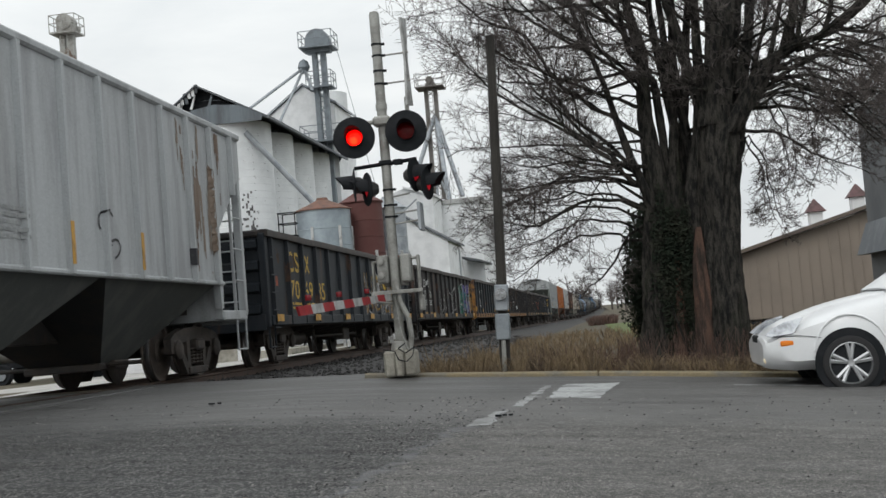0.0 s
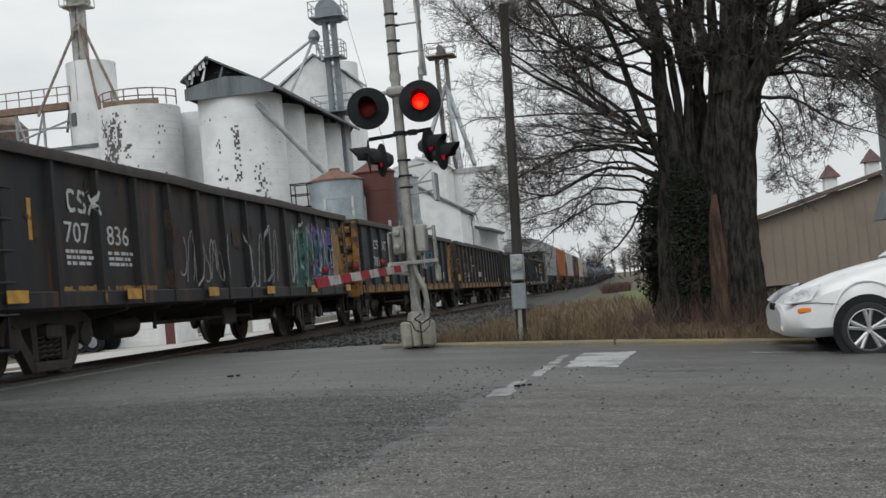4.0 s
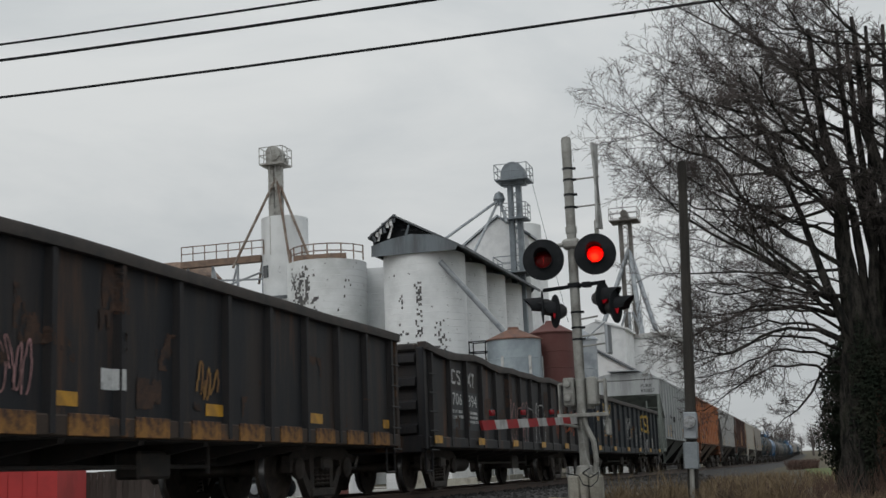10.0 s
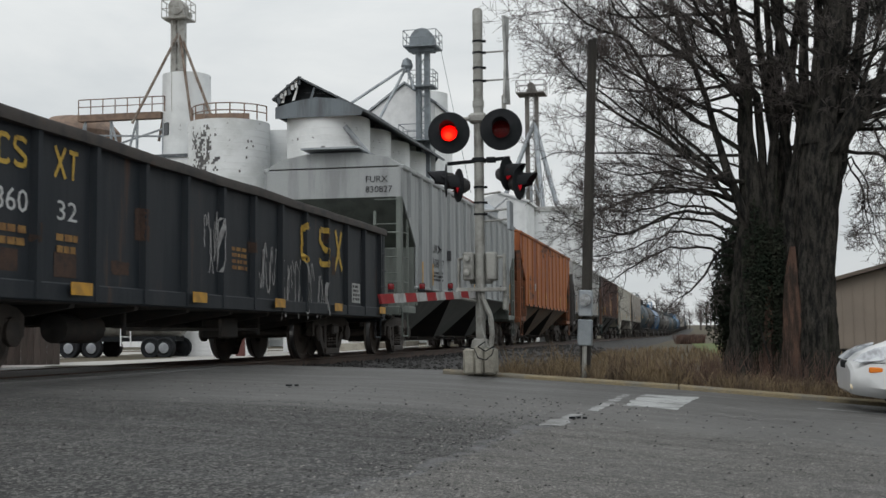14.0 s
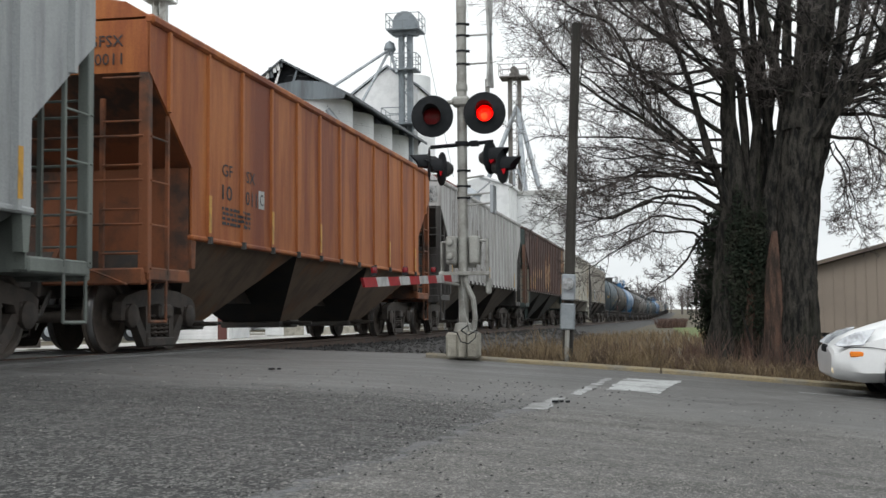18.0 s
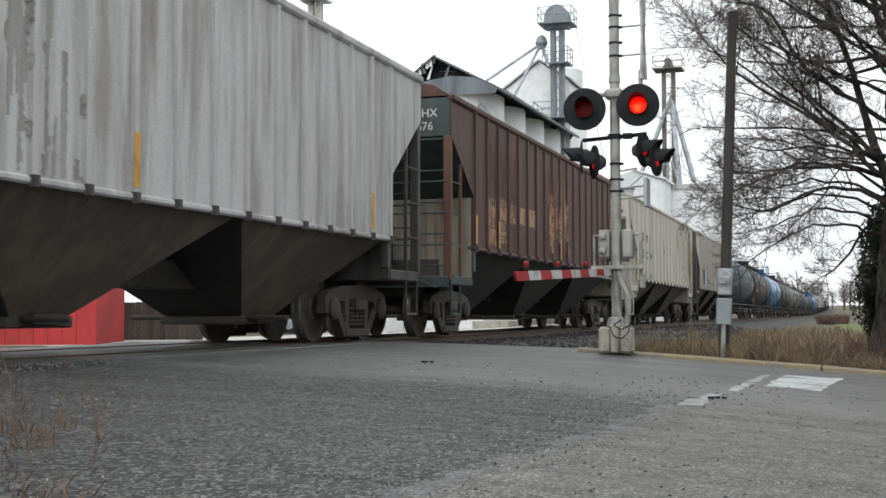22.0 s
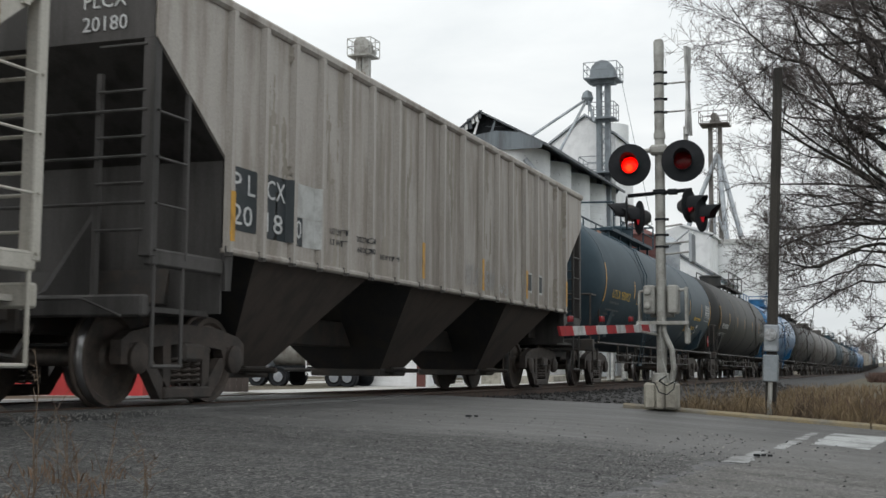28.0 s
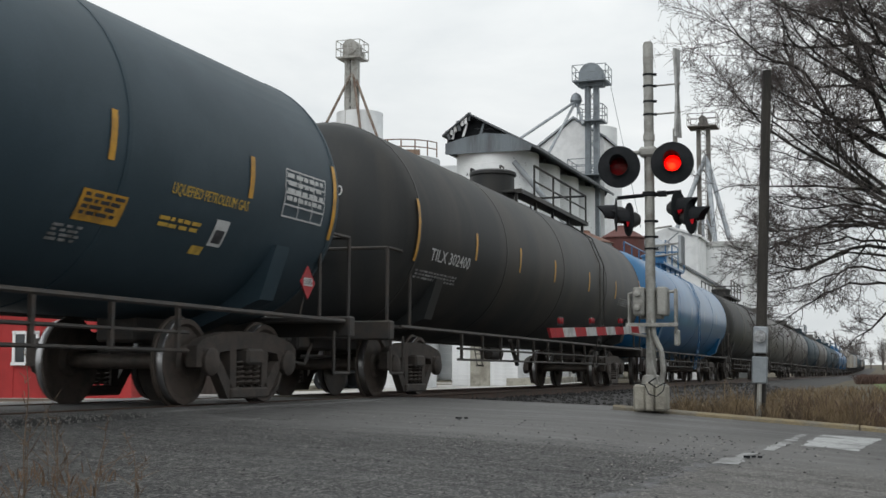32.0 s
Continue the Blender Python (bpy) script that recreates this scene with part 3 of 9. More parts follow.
def tread_mesh(s):
    x = s * 0.72
    return Geo().lathe([(0.4585, x - s * 0.02), (0.4600, x - s * 0.018), (0.4560, x + s * 0.055), (0.453, x + s * 0.057)], axis="x", seg=32).mesh("tread", TREAD)


def side_frame_mesh():
    """Cast side frame with its two openings, in the y-z plane, 0.11 thick."""
    g = Geo()
    top = [(-1.14, .40), (-1.14, .62), (-1.0, .70), (-.55, .78), (0, .80), (.55, .78), (1.0, .70), (1.14, .62), (1.14, .40), (.74, .40), (.66, .56), (0, .62), (-.66, .56), (-.74, .40)]
    g.prism(top, -0.06, 0.06, "x")
    for s in (-1, 1):
        g.prism([(s * .62, .46), (s * .84, .50), (s * .46, .06), (s * .28, .10)], -0.055, 0.055, "x")
        g.prism([(s * .30, .64), (s * .44, .64), (s * .42, .12), (s * .29, .12)], -0.055, 0.055, "x")
        g.lathe([(0, .02), (.13, .02), (.15, .05), (.15, .10), (.11, .13), (0, .13)], (0.0, s * .89, .457), "x", 14)
        g.box((0, s * .89, .50), (.16, .26, .20), ch=.02)
    g.box((0, 0, .12), (.17, .86, .12), ch=.02)
    return g.mesh("side_frame", CAST_RUST)


def spring_mesh():
    """One coil spring as a helix round a dark core."""
    g = Geo()
    pts = [Vector((.07 * math.cos(a), .07 * math.sin(a), .19 + .27 * k / 40)) for k, a in ((k, k * 2 * math.pi * 5 / 40) for k in range(41))]
    n = 5
    for i, p in enumerate(pts):
        d = (pts[min(i + 1, 40)] - pts[max(i - 1, 0)]).normalized()
        u = Vector((p.x, p.y, 0)).normalized()
        w = d.cross(u)
        g.v += [tuple(p + (u * math.cos(2 * math.pi * k / n) + w * math.sin(2 * math.pi * k / n)) * .018) for k in range(n)]
    g.f = [(i * n + k, i * n + (k + 1) % n, (i + 1) * n + (k + 1) % n, (i + 1) * n + k) for i in range(40) for k in range(n)]
    return g.mesh("spring", CAST_RUST)


WHEELSET, TREAD_ME, FRAME_ME, SPRING_ME = wheelset_mesh(), {s: tread_mesh(s) for s in (-1, 1)}, side_frame_mesh(), spring_mesh()
BOLSTER_ME = Geo().box((0, 0, .52), (2.3, .38, .18), ch=.03).box((0, 0, .66), (.5, .5, .12), ch=.02).mesh("bolster", STEEL_DARK)


def truck(car, y):
    t = part("truck", BOLSTER_ME, None, car, "cast steel truck black with grease", pose(0, y, 0))
    for s in (-1, 1):
        part("side_frame", FRAME_ME, None, t, at=pose(s * 1.0, 0, 0, 0, 0, 0 if s > 0 else 180))
        for k in (-.18, 0, .18):
            part("spring", SPRING_ME, None, t, at=pose(s * 1.0, k, 0))
        w = part("wheelset", WHEELSET, None, t, at=pose(0, s * 0.889, 0.457))
        for k in (-1, 1):
            part("tread", TREAD_ME[k], None, t, "worn bright wheel tread", pose(0, s * 0.889, 0.457))
    return t


def coupler(car, y, d):
    g = Geo().box((0, y + d * .35, .87), (.16, .7, .18), ch=.02).box((0, y + d * .78, .87), (.26, .26, .28), ch=.05).box((.1, y + d * .92, .87), (.1, .2, .26), ch=.03)
    g.pipe([(.25, y + d * .05, .75), (.28, y + d * .35, .45), (.2, y + d * .7, .5), (.05, y + d * .95, .62)], .025, 6)
    part("coupler", g, STEEL_DARK, car, "knuckle coupler with a hanging air hose")


def ladder(car, x, y, z0, z1, w, rungs, mat, axis="y", name="ladder", stiles=True):
    g = Geo()
    dx, dy = (0, w / 2) if axis == "y" else (w / 2, 0)
    rung = Geo().rod((x - dx, y - dy, 0), (x + dx, y + dy, 0), .014, 6).mesh("rung", mat)
    if stiles:
        g.box((x - dx, y - dy, (z0 + z1) / 2), (.05, .05, z1 - z0)).box((x + dx, y + dy, (z0 + z1) / 2), (.05, .05, z1 - z0))
        car = part(name, g, mat, car)
    for i in range(rungs):
        part("rung" if stiles else name, rung, None, car, at=pose(0, 0, z0 + (z1 - z0) * (i + .5) / rungs))


def paint(name, color, dirt, **kw):
    return material(name, color, 0.65, spec=0.32, second=dirt, scale=kw.pop("scale", 3.2), streak=True, grain=0.16, bump=0.12, bump_scale=25, **kw)


RUSTY = (0.085, 0.042, 0.024)
GON_BLACK = paint("faded_black_paint", (0.014, 0.019, 0.025), (0.024, 0.0275, 0.033), third=RUSTY, third_scale=1.6, third_at=(0.6, 0.72), amount=(0.44, 0.6))
GON_BROWN = paint("black_paint_over_rust", (0.016, 0.0175, 0.021), (0.033, 0.027, 0.025), third=(0.10, 0.045, 0.024), third_scale=1.6, third_at=(0.57, 0.68), amount=(0.44, 0.6))
GON_DARK_SILL = material("dark_rusted_sill", (0.045, 0.03, 0.022), 0.8, second=(0.20, 0.09, 0.03), scale=2.2, amount=(0.56, 0.7), grain=0.2)
GON_CHORD = material("dusty_top_chord", (0.046, 0.038, 0.034), 0.85, second=(0.026, 0.024, 0.024), scale=2.5, grain=0.2, third=(0.09, 0.05, 0.03), third_scale=1.5, third_at=(0.6, 0.72))
GON_RUSTY_END = material("rusted_end", (0.036, 0.026, 0.021), 0.85, second=(0.13, 0.062, 0.026), scale=2.4, amount=(0.54, 0.66), grain=0.25, third=(0.30, 0.16, 0.045), third_scale=1.7, third_at=(0.64, 0.7))
GON_SILL = material("ochre_rusted_sill", (0.30, 0.145, 0.036), 0.8, second=(0.06, 0.03, 0.02), scale=3.5, amount=(0.42, 0.58), grain=0.25)


def gondola(u0, u1, mat, sill, label, posts=14, yellow=True, chord=None, height=2.52, end_mat=None, dents=.03):
    L = u1 - u0
    h = L / 2
    car = thing("gondola_car", pose(TRACK, (u0 + u1) / 2, RAIL), label, "freight car", "gondola cars of the train")
    zb, zt, hw = .76, height, 1.46
    chord, end_mat = chord or GON_CHORD, end_mat or mat
    for s in (-1, 1):
        part("side_panel", Geo().box((s * hw, 0, (zb + zt) / 2 + .05), (.03, L - .1, zt - zb - .1)), mat, car)
        g = Geo()
        for i in range(25):
            y = -h + L * i / 24
            z = zt - .06 + dents * noise.noise((y * .55, s * 3.0, u0))
            g.v += [(s * (hw + .02) + a, y, z + b) for a, b in ((-.09, -.065), (.09, -.065), (.09, .04), (.07, .065), (-.09, .065))]
        g.f = [(i * 5 + k, i * 5 + (k + 1) % 5, i * 5 + 5 + (k + 1) % 5, i * 5 + 5 + k) for i in range(24) for k in range(5)] + [(0, 1, 2, 3, 4), (124, 123, 122, 121, 120)]
        part("top_chord", g, chord, car)
        part("side_sill", Geo().box((s * (hw + .015), 0, zb + .09), (.12, L - .2, .19), ch=.015), sill, car)
        pm = Geo().prism([(-.065, 0), (.065, 0), (.04, .085), (-.04, .085)], zb + .02, zt - .12, "z").mesh("side_post", mat)
        for i in range(posts):
            y = -h + .35 + (L - .7) * i / (posts - 1)
            part("side_post", pm, None, car, at=pose(s * (hw + .005), y, 0, 0, 0, -90 if s > 0 else 90))
        if sill is not mat:
            fm = Geo().box((0, 0, zb + .10), (.02, .66, .2), ch=.006).mesh("sill_gusset", GON_SILL)
            for i in range(posts - 1):
                part("sill_gusset", fm, None, car, at=pose(s * (hw + .08), -h + .35 + (L - .7) * (i + .5) / (posts - 1), 0))
    part("floor", Geo().box((0, 0, zb + .03), (2.9, L - .1, .1)), STEEL_DARK, car)
    part("center_sill", Geo().box((0, 0, .72), (.36, L + .3, .34), ch=.02), STEEL_DARK, car)
    for k in range(7):
        part("cross_bearer", Geo().prism([(-1.45, .8), (1.45, .8), (1.4, .7), (.3, .52), (-.3, .52), (-1.4, .7)], -h + 3.6 + (L - 7.2) * k / 6 - .05, -h + 3.6 + (L - 7.2) * k / 6 + .05, "y"), STEEL_DARK, car)
    for d in (-1, 1):
        part("end_wall", Geo().box((0, d * (h - .03), (zb + zt) / 2), (2.86, .03, zt - zb - .1)), end_mat, car)
        part("end_chord", Geo().box((0, d * (h - .04), zt - .06), (2.8, .2, .125), ch=.03), chord, car)
        for k in range(4):
            part("end_rib", Geo().prism([(-.0, -.11), (.12, -.06), (.12, .06), (-.0, .11)], -1.36, 1.36, "x"), end_mat, car,
                 at=pose(0, d * (h - .02), zb + .3 + k * .40, 0, 0, 0 if d > 0 else 180))
        for s in (-1, 1):
            part("corner_post", Geo().box((s * (hw - .02), d * (h - .03), (zb + zt) / 2 - .05), (.14, .16, zt - zb - .02), ch=.02), end_mat, car)
        ladder(car, hw + .1, d * (h - .28), .55, zt - .35, .42, 5, mat, stiles=False, name="grab_iron")
        part("end_sill", Geo().box((0, d * (h - .0), .82), (2.9, .14, .3), ch=.02), sill, car)
        part("sill_step", Geo().pipe([(1.45, d * (h - .1), .75), (1.45, d * (h - .1), .36), (1.45, d * (h - .48), .36), (1.45, d * (h - .48), .75)], .02, 6), mat, car)
        coupler(car, d * (h - .15), d)
        truck(car, d * (h - 2.15))
    if yellow:
        ym = Geo().box((0, 0, 0), (.006, .44, .13)).mesh("reflector", YELLOW)
        for i in range(6):
            part("reflector", ym, None, car, "yellow reflective strip", pose(hw + .13 if sill is mat else hw + .02, -h + .45 + (L - .9) * i / 5, zb + .13 if sill is mat else zb + .33))
    g = Geo()
    g.rod((.9, -2.2, .5), (.9, 2.4, .5), .025).rod((.9, -2.2, .42), (.9, -2.2, .75), .03).rod((.9, 2.4, .42), (.9, 2.4, .75), .03)
    g.lathe([(0, -.5), (.17, -.45), (.17, .45), (0, .5)], (.62, -2.9, .5), "y", 14).box((.8, 1.1, .52), (.3, .7, .3), ch=.03)
    part("brake_rigging", g, STEEL_DARK, car)
    return car


def hopper(u0, u1, mat, label, ribs=15, ends=None, under=None, slope=None, zb=1.48, zt=4.0, inset=1.3, margin=.55, deep=.075, marks=(0, .12, .5, .97), bays=3, sill_z=.95, bulk=None, posts=None, rib_ys=None, band=None, sheet_mat=None, feet=False):
    """Covered hopper: ribbed sides, sloped end sheets over open platforms, bays below."""
    L = u1 - u0
    h = L / 2
    ends, under, slope = ends or mat, under or UNDER_DIRT, slope or SLOPE_SHADE
    car = thing("covered_hopper_car", pose(TRACK, (u0 + u1) / 2, RAIL), label, "freight car", "covered hopper cars of the train")
    hw, zk, zs = 1.52, zb + .88, zt - .64
    rib_ys = rib_ys or [-h + margin + (L - 2 * margin) * i / (ribs - 1) for i in range(ribs)]
    rib_foot = Geo().prism([(-.05, 0), (.05, 0), (.03, .05), (-.03, .05)], -.05, .05, "z").mesh("rib_foot", STEEL_DARK)
    for s in (-1, 1):
        prof = [(-h, zt), (-h, zs), (-h + inset, zk), (-h + inset, zb), (h - inset, zb), (h - inset, zk), (h, zs), (h, zt)]
        part("side_panel", Geo().prism(prof, s * hw - .015, s * hw + .015, "x"), mat, car)
        part("side_sill", Geo().box((s * hw, 0, zb - .02), (.09, L - 2 * inset + .06, .07), ch=.02), mat, car)
        part("top_chord", Geo().box((s * hw, 0, zt + .0), (.13, L + .02, .12), ch=.03), mat, car)
        for y in rib_ys:
            edge = max(0.0, inset - (y + h), inset - (h - y))
            z0 = zk + (zs - zk) * edge / inset if edge > .02 else zb - .06
            part("side_rib", Geo().prism([(-.05, 0), (.05, 0), (.036, deep), (-.036, deep)], z0 + .02, zt - .05, "z"), mat, car, at=pose(s * (hw + .012), y, 0, 0, 0, -90 if s > 0 else 90))
            if feet and s > 0 and edge <= .02:
                part("rib_foot", rib_foot, None, car, "dark rusted rib end", pose(hw + .035, y, zb - .03, 0, 0, -90))
    roof = [(-hw, zt + .03), (-hw + .3, zt + .22), (-.6, zt + .34), (.6, zt + .34), (hw - .3, zt + .22), (hw, zt + .03)]
    part("roof", Geo().prism(roof, -h, h, "y"), mat, car)
    board = part("running_board", Geo().box((0, 0, zt + .42), (1.3, L + .5, .04)), GALV, car, "galvanised grating walkway")
    foot = Geo().box((0, 0, zt + .36), (1.2, .06, .12)).mesh("board_support", GALV)
    for i in range(11):
        part("board_support", foot, None, board, at=pose(0, -h + .3 + (L - .6) * i / 10, 0))
    for i in range(8):
        part("hatch", Geo().box((0, -h + 1.6 + (L - 3.2) * i / 7, zt + .46), (.62, 1.2, .07), ch=.03), mat, car)
    # bays: side sheets lean in, slope sheets fall to the outlets
    bay = (L - 2 * inset) / bays
    for k in range(bays):
        c = -(L - 2 * inset) / 2 + bay * (k + .5)
        a, b, wide = band or bay / 2 - .015, .43, .54
        top = [(-hw + .05, c - a, zb), (hw - .05, c - a, zb), (hw - .05, c + a, zb), (-hw + .05, c + a, zb)]
        low = [(-wide, c - b, .36), (wide, c - b, .36), (wide, c + b, .36), (-wide, c + b, .36)]
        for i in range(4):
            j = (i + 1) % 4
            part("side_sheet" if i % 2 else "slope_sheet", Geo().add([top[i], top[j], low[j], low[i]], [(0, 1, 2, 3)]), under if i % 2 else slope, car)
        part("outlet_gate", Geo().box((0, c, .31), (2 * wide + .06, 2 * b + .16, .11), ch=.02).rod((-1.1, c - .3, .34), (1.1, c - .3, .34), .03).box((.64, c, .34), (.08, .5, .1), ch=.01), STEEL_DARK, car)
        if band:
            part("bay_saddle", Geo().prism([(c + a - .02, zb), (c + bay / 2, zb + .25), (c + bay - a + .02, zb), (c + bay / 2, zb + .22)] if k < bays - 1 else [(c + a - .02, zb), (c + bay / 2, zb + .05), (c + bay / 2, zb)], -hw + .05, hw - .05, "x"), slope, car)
    part("center_sill", Geo().box((0, 0, .86), (.38, L + .2, .36), ch=.02), STEEL_DARK, car)
    tall = [sill_z + (zs - .3 - sill_z) * k / 4 for k in range(5)]
    for d in (-1, 1):
        part("end_sheet", Geo().prism([(d * h, zt), (d * (h - .03), zt), (d * (h - .03), zs), (d * h, zs)], -hw, hw, "x"), sheet_mat or mat, car)
        part("end_slope", Geo().prism([(d * h, zs), (d * (h - inset), zk), (d * (h - inset - .03), zk), (d * (h - .04), zs)], -hw + .02, hw - .02, "x"), ends, car)
        part("end_bulkhead", Geo().box((0, d * (h - inset), (zk + .9) / 2), (2 * hw - .06, .03, zk - .9)), bulk or ends, car)
        part("end_sill", Geo().box((0, d * (h - .02), .92), (2.96, .14, .2), ch=.02).box((0, d * (h - .68), .90), (2.7, 1.25, .05)), ends, car)
        part("shear_plate", Geo().prism([(d * (h - .1), .95), (d * (h - inset), .95), (d * (h - inset), 2.0), (d * (h - .5), 1.1)], -.03, .03, "x"), ends, car)
        for x in (-1, 1):
            part("end_post", Geo().box((x * 1.46, d * (h - .05), (sill_z + zs) / 2), (.13, .12, zs - sill_z), ch=.012), posts or ends, car)
            part("end_strut", Geo().box((x * .92, d * (h - .03), (zs + .9) / 2 - .15), (.055, .05, zs - 1.2)), ends, car)
        part("bolster_web", Geo().prism([(d * (h - inset + .1), 1.0), (d * (h - inset - .5), 1.0), (d * (h - inset - .4), zb - .05), (d * (h - inset - .02), zb - .05)], -.9, .9, "x"), STEEL_DARK, car)
        part("jacking_pad", Geo().prism([(d * (h - inset + .02), zb + .02), (d * (h - inset - .16), zb + .02), (d * (h - inset - .12), zb - .42), (d * (h - inset - .02), zb - .42)], 1.42, 1.53, "x"), ends, car)
        # corner ladder between the end post and its own stile, and rails across the end
        y1 = d * (h - .6)
        lad = part("corner_ladder", Geo().box((1.5, y1, (sill_z + zs - .38) / 2), (.05, .045, zs - .38 - sill_z), ch=.008)
                   .rod((1.5, y1, zs - .38), (1.5, d * (h - .28), zs - .06), .022, 6), posts or ends, car)
        for z in tall[:4]:
            part("rung", Geo().rod((1.51, d * (h - .06), z + .06), (1.51, y1, z + .06), .014, 6).rod((1.55, d * (h - .06), z + .06), (1.5, d * (h - .06), z + .06), .014, 6), ends, lad)
        for z in tall[1:4]:
            part("end_rail", Geo().rod((-1.44, d * (h + .01), z + .06), (1.46, d * (h + .01), z + .06), .016, 6), ends, car)
        for z in tall:
            part("end_rung", Geo().rod((.93, d * (h + .01), z + .24), (1.44, d * (h + .01), z + .24), .014, 6), ends, car)
        part("sill_step", Geo().pipe([(1.5, d * (h - .1), sill_z - .05), (1.5, d * (h - .1), .38), (1.5, d * (h - .58), .38), (1.5, d * (h - .58), sill_z - .05)], .02, 6), ends, car)
        for x in (-1, 1):
            part("side_sill_end", Geo().box((x * 1.47, d * (h - .66), sill_z), (.10, 1.26, .16), ch=.02), ends, car)
        part("uncoupling_lever", Geo().pipe([(1.3, d * (h + .08), .82), (.9, d * (h + .12), .98), (.15, d * (h + .14), .98)], .014, 6), ends, car)
        coupler(car, d * (h - .1), d)
        truck(car, d * (h - 1.42))
    part("brake_wheel", Geo().lathe([(.26, -.02), (.28, 0), (.26, .02), (.24, 0)], (.25, h + .12, 2.5), "y", 20, True).rod((.25, h + .12, 2.26), (.25, h + .12, 2.74), .015).rod((.0, h + .12, 2.5), (.5, h + .12, 2.5), .015).rod((.25, h - .1, 2.5), (.25, h + .14, 2.5), .03), ends, car)
    ym = Geo().box((0, 0, 0), (.006, .09, .5)).mesh("reflector", YELLOW)
    for f in marks:
        y = -h + inset + .2 + (L - 2 * inset - .4) * f
        part("reflector", ym, None, car, "upright yellow reflective strip", pose(hw + deep + .016, min(rib_ys, key=lambda r: abs(r - y)), zb + .32))
    return car


# shade of the down-facing slope sheets put into a dark colour, with dirt streaks
SLOPE_SHADE = paint("shaded_slope_sheet", (0.030, 0.030, 0.031), (0.042, 0.037, 0.033), third=(0.05, 0.04, 0.03), third_scale=1.2, third_at=(0.6, 0.74))
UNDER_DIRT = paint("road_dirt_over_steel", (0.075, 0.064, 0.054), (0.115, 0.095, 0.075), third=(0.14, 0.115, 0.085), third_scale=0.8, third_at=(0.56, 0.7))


def tank(u0, u1, mat, label, frame=None, r=1.56, zc=2.46, rail=(-1.9, 2.3), deck=(-2.3, 2.3), rail_h=.78, ladder_y=0.0):
    L = u1 - u0
    h = L / 2
    car = thing("tank_car", pose(TRACK, (u0 + u1) / 2, RAIL), label, "freight car", "tank cars of the train")
    frame = frame or STEEL_DARK
    head = [(0, -h), (r * .35, -h + .02), (r * .62, -h + .10), (r * .82, -h + .24), (r * .94, -h + .42), (r, -h + .68)]
    prof = head + [(a, -b) for a, b in reversed(head)]
    part("barrel", Geo().lathe(prof, (0, 0, zc), "y", 48), mat, car)
    for y in (-h + .72, -h * .45, 0, h * .45, h - .72):
        part("weld_band", Geo().lathe([(r, -.03), (r + .006, -.03), (r + .006, .03), (r, .03)], (0, y, zc), "y", 48), mat, car)
    part("manway_dome", Geo().lathe([(.0, .72), (.42, .70), (.5, .66), (.5, .60), (.46, .58), (.46, .0)], (0, 0, zc + r - .12), "z", 24).pipe([(.2, -.12, zc + r + .58), (.2, -.12, zc + r + .68), (.2, .12, zc + r + .68), (.2, .12, zc + r + .58)], .018, 6), mat, car)
    g = Geo()
    l, mid = (rail[1] - rail[0]) / 2, (rail[0] + rail[1]) / 2
    z = zc + r + .10
    for sx in (-1, 1):
        g.box((sx * .55, (deck[0] + deck[1]) / 2, z), (.34, deck[1] - deck[0], .09))
        for k in range(5):
            g.box((sx * .58, deck[0] + .1 + (deck[1] - deck[0] - .2) * k / 4, z - .13), (.06, .06, .2))
    for y in deck:
        g.box((0, y, z), (1.2, .1, .05))
    part("top_platform", g, mat, car)
    g = Geo()
    for s in (-1, 1):
        for y in (rail[0], mid - l / 3, mid + l / 3, rail[1]):
            g.rod((s * .72, y, z), (s * .72, y, z + rail_h), .025, 6)
        g.rod((s * .72, rail[0], z + rail_h), (s * .72, rail[1], z + rail_h), .028, 6).rod((s * .72, rail[0], z + rail_h / 2), (s * .72, rail[1], z + rail_h / 2), .022, 6)
    for y in rail[1:]:
        g.rod((-.72, y, z + rail_h), (.72, y, z + rail_h), .028, 6)
    if deck[0] < rail[0] - 1:
        g.pipe([(.72, deck[0] + .15, z), (.72, deck[0] + .15, z + rail_h + .08), (-1.25, deck[0] + .15, z + rail_h + .12), (-1.25, deck[0] + .15, z - .45)], .026, 6)
        g.pipe([(.72, deck[0] + .15, z + rail_h), (.72, deck[0] + .45, z + rail_h - .12), (.72, rail[0] - .3, z + rail_h - .12), (.72, rail[0], z + rail_h)], .009, 5)
    part("handrail", g, mat, car)
    rung = Geo().rod((0, -.2, 0), (0, .2, 0), .013, 6).mesh("rung", mat)
    for s in (-1, 1):
        g = Geo().box((s * 1.40, ladder_y, .50), (.05, .42, .04))
        sl = part("side_ladder", g, mat, car)
        for y in (ladder_y - .2, ladder_y + .2):
            bar = Geo()
            tube(bar, [Vector(q) for q in ((s * 1.40, y, .5), (s * 1.58, y, 1.5), (s * 1.58, y, zc + .4), (s * 1.3, y, zc + 1.05), (s * .8, y, zc + 1.38))], [.014] * 5, 6)
            part("stile", bar, mat, sl)
        for k in range(9):
            zz = .78 + k * .33
            part("rung", rung, None, sl, at=pose(s * float(np.interp(zz, (.3, 1.5, zc + .4, zc + 1.05, z), (1.36, 1.58, 1.58, 1.3, .8))), ladder_y, zz))
    for d in (-1, 1):
        part("stub_sill", Geo().box((0, d * (h - 1.2), .86), (.5, 3.4, .4), ch=.03), frame, car)
